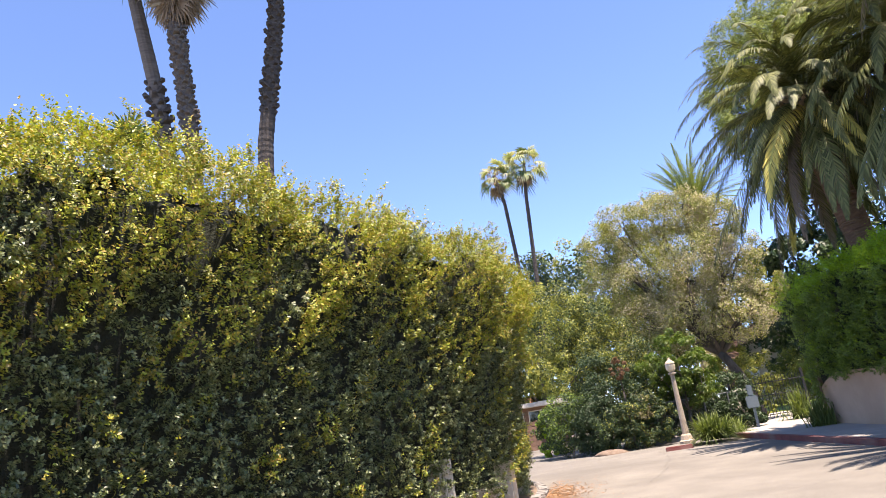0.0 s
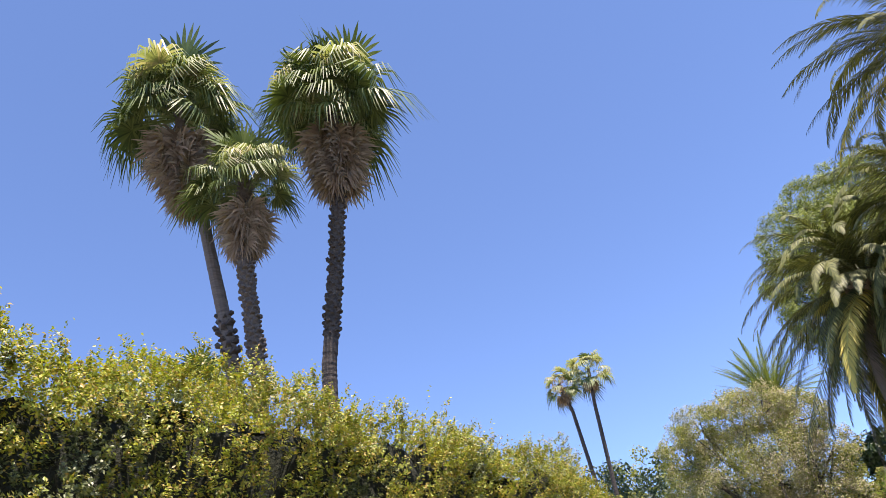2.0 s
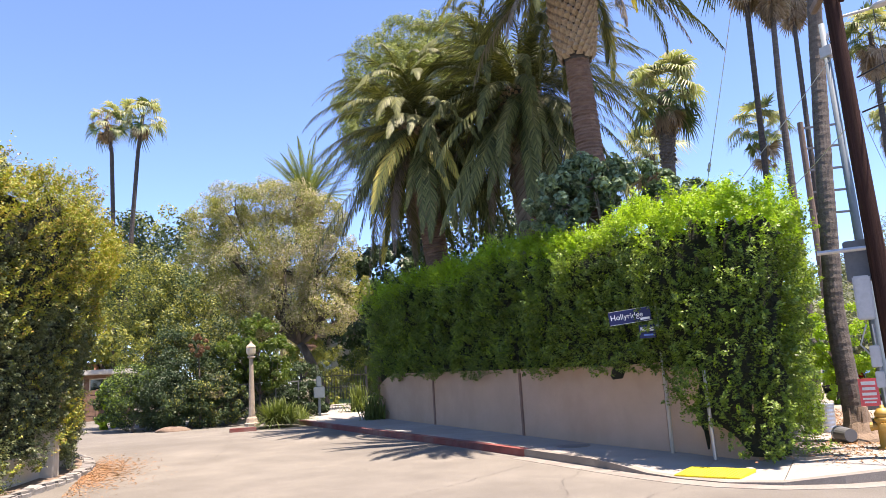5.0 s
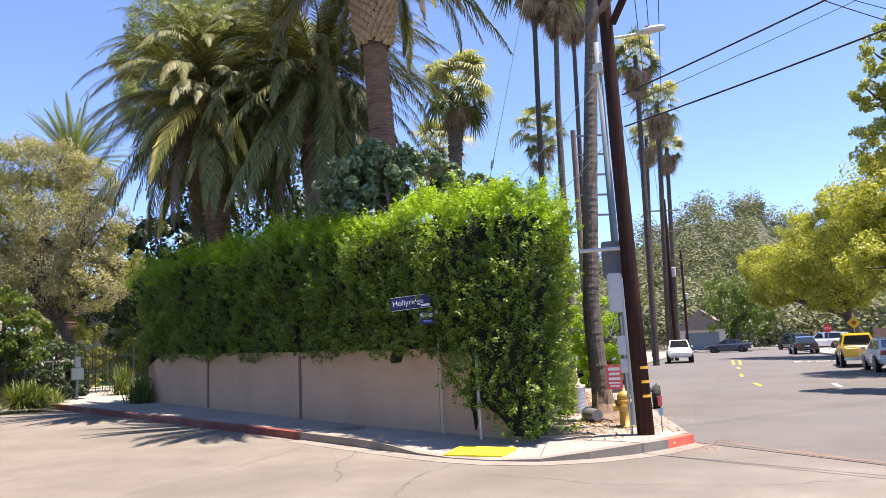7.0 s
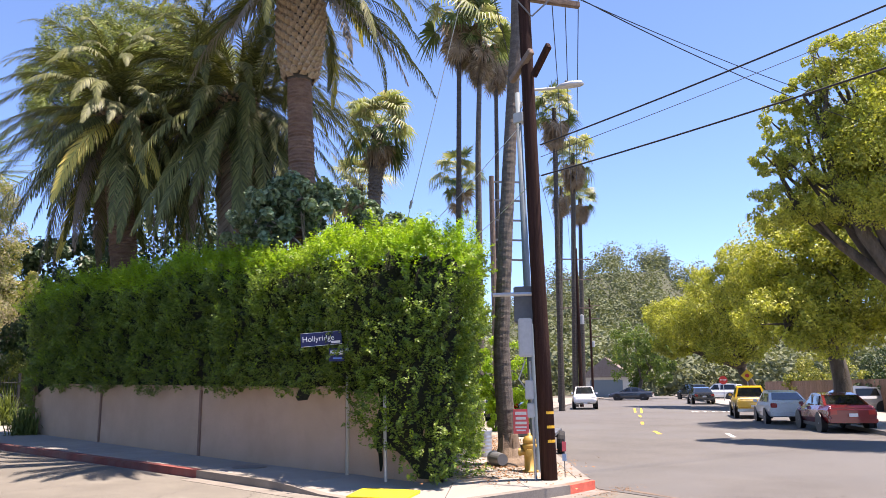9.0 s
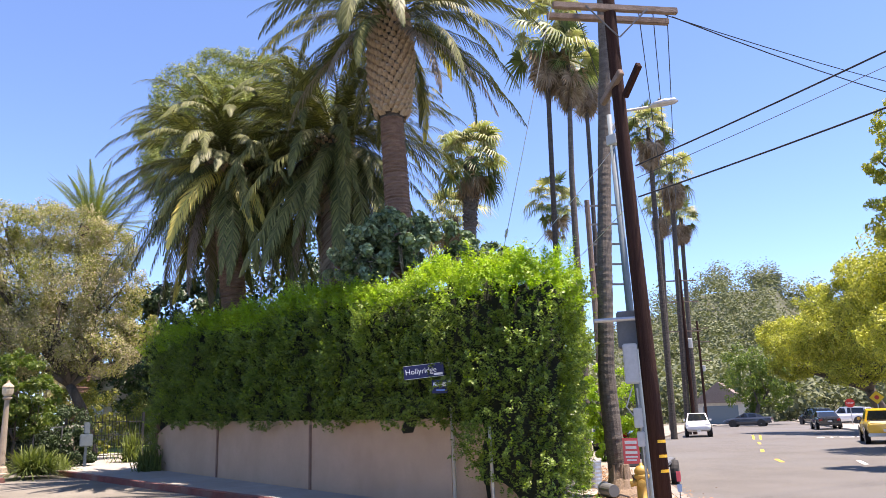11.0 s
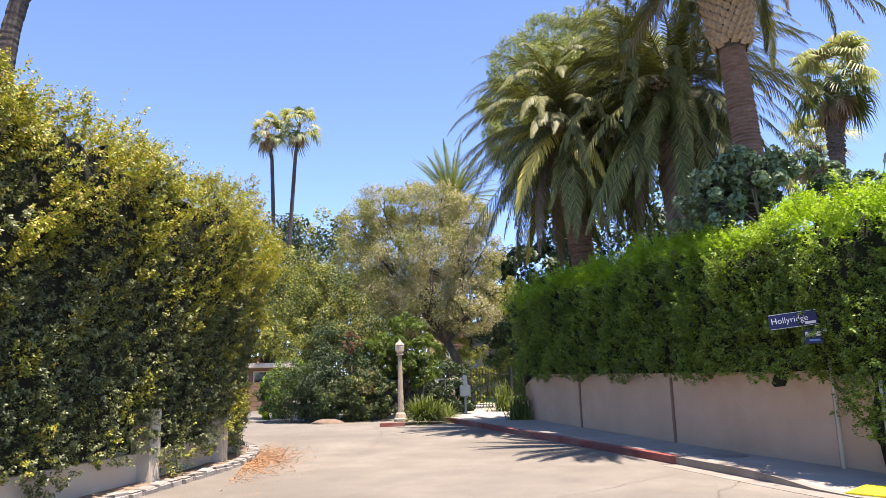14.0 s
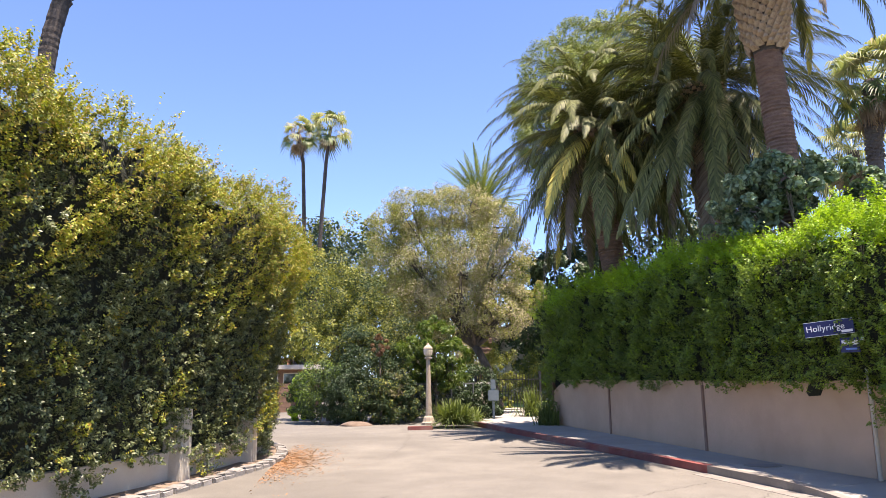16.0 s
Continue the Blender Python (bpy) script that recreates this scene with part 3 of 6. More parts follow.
rl = np.random.RandomState(8)
n = 3600
P = np.stack([rl.normal(0, 0.5, n), rl.normal(18.0, 1.5, n), np.zeros(n)], 1)
P[:, 0] = 0.95 + 0.16 * (P[:, 1] - 18) + abs(P[:, 0])
P[:, 2] = [gz(x, y) + 0.012 for x, y, _ in P]
tagged(put("leaf_litter", leaf_mesh("leaf_litter", P, np.tile([0, 0, 1.0], (n, 1)), 0.05, 0.03, 3, 0.25), M_LITTER), "scatter of fallen orange-brown leaves on the asphalt", "leaf litter", kind="stuff")

n = 2600
t_ = rl.uniform(size=n)
P = np.stack([10.9 + 9 * t_ + rl.normal(0, 0.5, n), 7.1 + 6.6 * t_ + rl.normal(0, 0.5, n), np.full(n, 0.165)], 1)
tagged(put("leaf_litter", leaf_mesh("leaf_litter", P, np.tile([0, 0, 1.0], (n, 1)), 0.08, 0.035, 4, 0.3), M_LITTER), "dry brown leaves strewn over the gravel verge", "leaf litter", kind="stuff")
n = 260
P = np.stack([rl.normal(11.3, 0.6, n), rl.normal(5.65, 0.16, n), np.full(n, 0.016)], 1)
tagged(put("leaf_litter", leaf_mesh("leaf_litter", P, np.tile([0, 0, 1.0], (n, 1)), 0.03, 0.018, 5, 0.3), M_LITTER), "dry leaves gathered along the corner kerb", "leaf litter", kind="stuff")


# ---- hedges ----
def build_hedge(name, label, line, side, z0, top, depth, bulge, n, length, width, mats, seed, young, lump=0.28, grain=1.0, loose=0.5, fine=0.6, shoot=0.13, rise=0.5, calm=0.0):
    """A clipped hedge: a core coloured near-black for the inner shade and a shell of single leaves that lies lumpy over
    it. side: +1 when the face looks to the right of the line.
    """
    r = np.random.RandomState(seed)
    st = along(line, 0.22)
    base = np.array([p for p, _, _ in st])
    nr = np.array([-nn * side for _, nn, _ in st])
    ground = np.array([gz(p.x, p.y) for p, _, _ in st])
    m = len(st)

    def surf(s, v, extra):
        """s: along, 0..1; v: over the section, 0..1 front, 1..2 top, 2..3 back."""
        i = s * (m - 1)
        i0 = np.clip(i.astype(int), 0, m - 2)
        w = (i - i0)[:, None]
        b = base[i0] * (1 - w) + base[i0 + 1] * w
        o = nr[i0] * (1 - w) + nr[i0 + 1] * w
        g = ground[i0]
        zt = top(b[:, 0], b[:, 1])
        zb = z0(b[:, 0], b[:, 1])
        front, over, back = v < 1, (v >= 1) & (v < 2), v >= 2
        z = np.where(front, zb + (zt - zb) * v, np.where(over, zt, zt - (zt - zb) * (v - 2)))
        h = np.clip((z - zb) / (zt - zb), 0, 1)
        out = np.where(front, bulge(h), np.where(over, bulge(1.0) - depth * (v - 1), bulge(1.0) - depth))
        nrm = np.where(front[:, None], o, np.where(over[:, None], [[0, 0, 1.0]], -o))
        edge = np.clip(1 - abs(h - 1.0) / 0.08, 0, 1) * front + np.clip(1 - (v - 1) / 0.25, 0, 1) * over
        nrm = nrm + edge[:, None] * (np.array([0, 0, 0.8]) * front[:, None] + o * 0.8 * over[:, None])
        p = b + o * out[:, None]
        p[:, 2] = g + z
        lo = lumps(p * np.array([1, 1, grain]), 1.1, seed + 1) * lump + lumps(p, 0.38, seed + 2) * lump * fine + lumps(p, 0.15, seed + 3, 3) * lump * 0.4
        lo = lo * (1 - calm * np.clip((0.75 - h) / 0.4, 0, 1))
        return p + nrm * (lo + extra)[:, None], nrm, h, lo

    # even density on the outer face, also round a bend
    outer = base + nr * 0.6
    run = np.concatenate([[0], np.cumsum(np.linalg.norm(np.diff(outer, axis=0), axis=1) + 0.02)])
    run /= run[-1]

    def spot(count):
        return np.interp(r.uniform(size=count), run, np.linspace(0, 1, m))

    hedge = thing(name, label, "hedge")
    # core: a sheet whose near-black colour stands in for shade behind the leaves
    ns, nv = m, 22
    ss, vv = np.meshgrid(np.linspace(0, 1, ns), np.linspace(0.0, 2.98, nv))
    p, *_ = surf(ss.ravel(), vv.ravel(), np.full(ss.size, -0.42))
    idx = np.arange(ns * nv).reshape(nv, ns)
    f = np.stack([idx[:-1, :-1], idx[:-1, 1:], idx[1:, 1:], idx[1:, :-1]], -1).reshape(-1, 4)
    put("core", fast_mesh("core", p, f), M_CORE, hedge, "near-black sheet standing in for the shade inside the hedge")
    # leaf shell: short shoots that carry their leaves, so that lit tips stand before dark gaps
    per = 15
    k = n // per
    v = np.where(r.uniform(size=k) < 0.74, r.uniform(0, 1.0, k) ** 0.94, np.where(r.uniform(size=k) < 0.9, 1 + r.uniform(0, 1, k) ** 1.5, r.uniform(2, 2.5, k)))
    c, nrm, h, lo = surf(spot(k), v, -np.abs(r.normal(0, 0.16, k)) + 0.05)
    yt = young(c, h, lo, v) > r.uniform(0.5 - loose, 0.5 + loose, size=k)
    lean = np.stack([lumps(c, 0.25, seed + 30 + i, 3) for i in range(3)], 1)
    d = nrm * 0.8 + np.array([0, 0, rise]) + lean * 0.5 + r.normal(size=(k, 3)) * 0.35
    d /= np.linalg.norm(d, axis=1, keepdims=True)
    ln = shoot * r.uniform(0.6, 1.3, k) * np.where(yt, 1.25, 1.0)
    rep_ = np.repeat(np.arange(k), per)
    t = np.tile(np.linspace(0.0, 1.0, per), k) + r.uniform(-0.05, 0.05, k * per)
    a = r.normal(size=(k * per, 3))
    a -= (a * d[rep_]).sum(1, keepdims=True) * d[rep_]
    a /= np.linalg.norm(a, axis=1, keepdims=True)
    p = c[rep_] + d[rep_] * (ln[rep_] * t)[:, None] + a * (length * 0.55 * (1.15 - 0.5 * t))[:, None]
    way = a * (1.1 - 0.6 * t)[:, None] + d[rep_] * (0.25 + 0.6 * t)[:, None]
    nn = d[rep_] * 0.75 - a * 0.25 + np.array([0, 0, 0.3])
    y = yt[rep_]
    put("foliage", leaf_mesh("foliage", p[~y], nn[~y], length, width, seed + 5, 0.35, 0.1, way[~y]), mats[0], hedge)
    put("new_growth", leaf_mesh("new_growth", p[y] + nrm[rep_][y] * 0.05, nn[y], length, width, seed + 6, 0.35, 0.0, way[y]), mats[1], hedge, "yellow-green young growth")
    # sprigs that stand out of the outline
    k = n // 170
    vs = np.where(r.uniform(size=k) < 0.25, r.uniform(0.1, 1.0, k), r.uniform(0.96, 1.7, k))
    p, nrm, h, lo = surf(spot(k), vs, np.zeros(k))
    d = nrm * 0.5 + np.array([0, 0, 1.0]) + r.normal(size=(k, 3)) * 0.35
    d /= np.linalg.norm(d, axis=1, keepdims=True)
    ln = r.uniform(0.1, 0.46, k)
    q = np.concatenate([p + d * (ln * f)[:, None] + r.normal(size=(k, 3)) * 0.025 for f in np.linspace(0.15, 1, 9)])
    put("loose_growth", leaf_mesh("loose_growth", q, np.tile(nrm, (9, 1)), length * 0.9, width, seed + 7, 1.0), mats[1], hedge, "loose shoots above the clipped face")
    return hedge


def west_top(x, y):
    return 5.68 - 0.18 * np.clip((9.5 - y) / 2, 0, 1) + 0.10 * np.sin(y * 0.9 + 1) + 0.10 * np.sin(y * 2.3) + 0.25 * np.clip(1 - abs(y - 10.4) / 1.2, 0, 1) - 0.3 * np.clip((y - 20) / 4, 0, 1)


def west_low(x, y):
    return 0.40 + 0.20 * np.sin(y * 1.9) + 0.18 * np.sin(y * 4.3 + 1) - 0.12 * np.clip((y - 15) / 6, 0, 1)


build_hedge("tall_hedge", "tall dense hedge with dark leaves and yellow new growth on top", HEDGE_W, 1, west_low, west_top, 1.9,
            lambda h: 0.52 + 0.85 * np.clip(h, 0, 1) ** 2.2 - 0.42 * np.clip((h - 0.86) / 0.14, 0, 1) ** 2, 430000, 0.058, 0.032, (M_LEAF_L, M_YOUNG_L), 21,
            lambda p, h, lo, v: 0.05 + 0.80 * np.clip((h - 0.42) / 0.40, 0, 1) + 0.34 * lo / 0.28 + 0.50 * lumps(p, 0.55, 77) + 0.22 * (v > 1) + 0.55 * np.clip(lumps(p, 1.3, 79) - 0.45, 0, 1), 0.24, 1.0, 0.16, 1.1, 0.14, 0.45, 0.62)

HEDGE_E = smooth_line([(11.35, 25.6), (11.0, 21), (10.62, 16), (10.25, 11.5), (10.03, 9.5), (9.98, 8.65), (10.22, 8.15), (10.85, 8.55), (12.6, 10.0), (18, 15.0), (24, 20.7)], 2)


def east_top(x, y):
    return 4.35 + 0.35 * np.clip((y - 9) / 6, 0, 1) + 0.10 * np.sin(y * 1.3) + 0.08 * np.sin(y * 3.1) - 0.25 * np.clip((y - 21) / 6, 0, 1) - 1.3 * np.clip((x - 12.2) / 3, 0, 1)


def east_low(x, y):
    drop = np.interp(10.2 - y, [0.0, 0.4, 0.8, 1.35, 1.75], [0.0, 0.42, 0.78, 1.0, 1.45])
    return np.where(x < 11.3, np.clip(1.58 + 0.10 * np.sin(y * 2.1) + 0.07 * np.sin(y * 5.3) - drop, 0.15, 3), 0.3)


build_hedge("ficus_hedge", "clipped glossy green hedge over the tan wall", HEDGE_E, 1, east_low, east_top, 2.0,
            lambda h: 0.46 + 0.16 * np.clip(h, 0, 1) ** 0.6 - 0.25 * np.clip((h - 0.8) / 0.2, 0, 1) ** 2, 390000, 0.062, 0.034, (M_LEAF_R, M_YOUNG_R), 41,
            lambda p, h, lo, v: np.clip(0.09 + 0.75 * np.clip((h - 0.74) / 0.2, 0, 1) + 0.2 * np.clip(lumps(p, 0.7, 79) - 0.4, 0, 1), 0, 0.88), 0.23, 0.45, 0.3, 1.0, 0.17, 0.8, 0.3)


# ---- palms ----
def blade_strips(curves, half):
    """Narrow blades: curves (n, k, 3) of centre lines, half (n, k, 3) half-width vectors; gives verts and quads."""
    n, k, _ = curves.shape
    v = np.stack([curves - half, curves + half], 2).reshape(-1, 3)
    b = (np.arange(n)[:, None, None] * k + np.arange(k - 1)[None, :, None]) * 2
    f = np.concatenate([b + np.array([[[0, 1, 3, 2]]])], 0).reshape(-1, 4)
    return v, f


def date_frond(elev, length, seed, leaflets=64, stiff=False):
    """A feather frond of a date palm that leaves the crown along +x at elev degrees and arches over."""
    r = np.random.RandomState(seed)
    k = 24
    pts, ang, p = [], radians(elev), np.array([0.25, 0, 0])
    bend = radians(max(26, elev * 0.66 + 58 + 24 * r.uniform())) if not stiff else radians(28 + 12 * r.uniform())
    for i in range(k):
        t = i / (k - 1)
        pts.append(p.copy())
        a = max(ang - bend * t ** 1.3, radians(-88))
        p = p + np.array([math.cos(a), 0.10 * math.sin(3 * t + seed), math.sin(a)]) * length / k
    pts = np.array(pts)
    tan = np.gradient(pts, axis=0)
    tan /= np.linalg.norm(tan, axis=1, keepdims=True)
    side = np.array([0, 1.0, 0])
    curves, halfs = [], []
    for sgn in (-1, 1):
        for i in range(leaflets):
            t = 0.10 + 0.90 * (i + r.uniform(0, 0.6)) / leaflets
            j = min(t * (k - 1), k - 1.001)
            a = int(j)
            q = pts[a] * (1 - j + a) + pts[a + 1] * (j - a)
            d = tan[a]
            up = np.cross(d, side)
            ll = length * 0.105 * math.sin(math.pi * min(1, 0.18 + t * 0.80)) ** 0.7 * r.uniform(0.85, 1.1)
            o = side * sgn * (0.78 - 0.35 * t) + d * (0.6 + 0.55 * t) - up * (0.26 + r.uniform(-0.18, 0.18))
            o /= np.linalg.norm(o)
            c = np.stack([q, q + o * ll * 0.55, q + o * ll + np.array([0, 0, -(0.06 if stiff else 0.22) * ll])])
            w = np.cross(o, up)
            w = w / (np.linalg.norm(w) + 1e-6)
            curves.append(c)
            halfs.append(np.stack([w * 0.011, w * 0.015, w * 0.002]))
    v, f = blade_strips(np.array(curves), np.array(halfs))
    # midrib
    rv, rf = blade_strips(pts[None], np.tile(side * 0.022, (1, k, 1)) * np.linspace(1.6, 0.3, k)[None, :, None])
    v2 = np.concatenate([v, rv])
    f2 = np.concatenate([f, rf + len(v)])
    return fast_mesh("frond", v2, f2)


DATE_SETS = {}
for kind, mat, elevs in (("green", M_FROND, (82, 62, 42, 20, 0, -20, -40)), ("yellow", M_FROND_Y, (30, 0, -25)), ("dry", M_FROND_D, (-35, -60)), ("stiff", M_REED, (80, 62, 44, 26))):
    DATE_SETS[kind] = []
    for e in elevs:
        for s in (1, 2):
            me = date_frond(e, 4.4, 300 + s * 31 + e, stiff=kind == "stiff")
            me.materials.append(mat)
            DATE_SETS[kind].append((e, me))


def ringed_trunk(pts, radii, sides, step, rough, seed):
    """A trunk with leaf-scar rings: the radius jumps a little from ring to ring."""
    r = random.Random(seed)
    line = [Vector(p) for p in pts]
    seg = [(b - a).length for a, b in zip(line, line[1:])]
    total = sum(seg)
    P, R = [], []
    n = int(total / step)
    for i in range(n + 1):
        d, j = total * i / n, 0
        while j < len(seg) - 1 and d > seg[j]:
            d -= seg[j]
            j += 1
        t = d / seg[j]
        c = line[j].lerp(line[j + 1], t)
        rad = radii[j] * (1 - t) + radii[j + 1] * t
        for k in (0.0, 0.55):
            P.append(c + (line[j + 1] - line[j]).normalized() * step * k)
            R.append(rad * (1 + rough * (0.5 - k) + r.uniform(-rough, rough) * 0.4))
    bm = tube(P, R, sides)
    for v in bm.verts:
        v.co += Vector((r.uniform(-1, 1), r.uniform(-1, 1), 0)) * rough * 0.12 * radii[0]
    return bm


def leaf_base_mesh():
    bm = bmesh.new()
    v = [bm.verts.new(c) for c in ((0, -0.10, -0.05), (0, 0.10, -0.05), (0, 0.05, 0.12), (0, -0.05, 0.12), (0.11, -0.055, 0.06), (0.11, 0.055, 0.06), (0.085, 0.03, 0.13), (0.085, -0.03, 0.13))]
    for q in ((0, 1, 5, 4), (1, 2, 6, 5), (2, 3, 7, 6), (3, 0, 4, 7), (4, 5, 6, 7)):
        bm.faces.new([v[i] for i in q])
    return bm


def date_palm(x, y, crown_z, trunk_r, scale, n, seed, label, boss=1.9, lean=(0, 0), yellow=0.12, dry=0.2, low=-49, stiff=False):
    """A Canary date palm: ringed trunk, a pineapple of cut leaf bases, feather fronds."""
    r = random.Random(seed)
    g = gz(x, y)
    palm = thing("date_palm", label, "palm tree", pose(x, y, g), group="date palms behind the wall")
    top = Vector((lean[0], lean[1], crown_z - g))
    part("trunk", ringed_trunk([(0, 0, -0.2), top * 0.5 + Vector((0, 0, 0)), top - Vector((0, 0, boss))], [trunk_r * 1.15, trunk_r, trunk_r * 0.95], 20, 0.085, 0.09, seed), M_DTRUNK, palm)
    bm = lathe([(trunk_r * 0.95, -boss), (trunk_r * 1.5, -boss * 0.75), (trunk_r * 1.8, -boss * 0.4), (trunk_r * 1.5, -0.05), (trunk_r * 0.6, 0.35)], 16, Matrix.Translation(top))
    core = part("boss", bm, M_PTRUNK_D, palm, "swollen head of cut leaf bases")
    me = bpy.data.meshes.new("leaf_base")
    b = leaf_base_mesh()
    b.to_mesh(me)
    b.free()
    k = 0
    for i in range(int(240 * boss / 1.9)):
        t = i / (240 * boss / 1.9)
        z = -boss * (0.98 - 0.98 * t)
        u = 1 + z / boss
        rad = trunk_r * (0.93 + 0.87 * math.sin(math.pi * min(1.0, 0.05 + u * 0.85)) ** 0.8)
        a = i * 2.39996
        o = put("leaf_base", me, M_BOSS, core)
        o.matrix_local = Matrix.Translation(top + Vector((math.cos(a) * rad * 0.97, math.sin(a) * rad * 0.97, z))) @ Matrix.Rotation(a, 4, "Z") @ Matrix.Rotation(r.uniform(-0.25, 0.25), 4, "Y") @ Matrix.Scale(r.uniform(0.85, 1.15), 4)
    for i in range(n):
        t = (i + 0.5) / n
        e = 86 - (86 - low) * t ** 0.85
        kind = "stiff" if stiff else "green"
        if t > 0.45 and r.random() < yellow:
            kind = "yellow"
        if t > 0.8 and r.random() < dry * 3:
            kind = "dry"
        opts = sorted(DATE_SETS[kind], key=lambda q: abs(q[0] - e + r.uniform(-8, 8)))[:2]
        fr = put("frond", r.choice(opts)[1], M_FROND, palm)
        s = scale * r.uniform(0.88, 1.1) * (1 + (0.32 if low < -40 else 0) * max(0, t - 0.65) / 0.35)
        fr.matrix_local = Matrix.Translation(top + Vector((0, 0, 0.15 - 0.5 * t))) @ Matrix.Rotation(i * 2.39996 + r.uniform(-0.25, 0.25), 4, "Z") @ Matrix.Rotation(r.uniform(-0.25, 0.25), 4, "X") @ Matrix.Scale(s, 4)
    return palm


def fan_leaf(elev, seed, droop, stalk=0.95, radius=0.85, blades=22, ragged=0.3):
    """A fan leaf on its stalk, leaving the crown along +x; the tips of its blades hang."""
    r = np.random.RandomState(seed)
    a = radians(elev)
    d0 = np.array([math.cos(a), 0, math.sin(a)])
    hub = d0 * stalk + np.array([0, 0, -0.10 * stalk])
    d = np.array([math.cos(a - 0.35), 0, math.sin(a - 0.35)])
    side = np.array([0, 1.0, 0])
    up = np.cross(d, side)
    curves, halfs = [], []
    for i in range(blades):
        t = -1 + 2 * (i + 0.5) / blades
        ang = t * radians(118)
        o = d * math.cos(ang) + side * math.sin(ang) + up * (0.22 * abs(t) + r.uniform(-0.06, 0.06))
        o /= np.linalg.norm(o)
        L = radius * (1 - 0.22 * abs(t) ** 2) * r.uniform(1 - ragged, 1.08)
        c = np.stack([hub, hub + o * L * 0.45, hub + o * L * 0.75 + [0, 0, -droop * L * 0.10], hub + o * L * 0.98 + [0, 0, -droop * L * (0.40 + r.uniform(0, 0.15))]])
        w = np.cross(o, up)
        w /= np.linalg.norm(w)
        wd = radius * 2 * math.sin(radians(118) / blades) * 0.5
        curves.append(c)
        halfs.append(np.stack([w * 0.008, w * wd * 0.52, w * wd * 0.38, w * 0.004]))
    v, f = blade_strips(np.array(curves), np.array(halfs))
    st = np.stack([d0 * 0.05, d0 * stalk * 0.5, hub])
    sv, sf = blade_strips(st[None], np.tile(side * 0.025, (1, 3, 1)))
    return fast_mesh("fan", np.concatenate([v, sv]), np.concatenate([f, sf + len(v)]))


def fan_set(mat, specs, blades=22):
    out = []
    for e, droop, stalk, rad in specs:
        for s in (1, 2):
            me = fan_leaf(e, 700 + 7 * s + int(e), droop, stalk, rad, blades)
            me.materials.append(mat)
            out.append((e, me))
    return out


FANS = fan_set(M_FAN, [(80, 0.15, 1.05, 1.0), (55, 0.6, 1.0, 0.95), (30, 0.9, 1.05, 0.95), (5, 1.1, 1.05, 0.95), (-20, 1.2, 1.0, 0.9), (-45, 1.0, 0.95, 0.85)])
FANS_PALE = fan_set(M_FAN_PALE, [(45, 1.2, 1.0, 0.9), (15, 1.5, 1.05, 0.9), (-15, 1.5, 1.0, 0.9)])
FANS_DRY = fan_set(M_FAN_DRY, [(-50, 0.7, 0.75, 0.8), (-68, 0.5, 0.75, 0.85), (-82, 0.3, 0.7, 0.9)])


FANS_SHAG = fan_set(M_FAN, [(62, 0.9, 0.9, 0.8), (40, 1.4, 0.95, 0.8), (18, 1.7, 1.0, 0.8), (-5, 1.8, 1.0, 0.8), (-28, 1.4, 0.95, 0.8), (-50, 0.9, 0.9, 0.8)], 34)
FANS_SHAG_PALE = fan_set(M_FAN_PALE, [(48, 1.7, 0.9, 0.8), (22, 2.0, 1.0, 0.8), (0, 2.0, 1.0, 0.8)], 34)


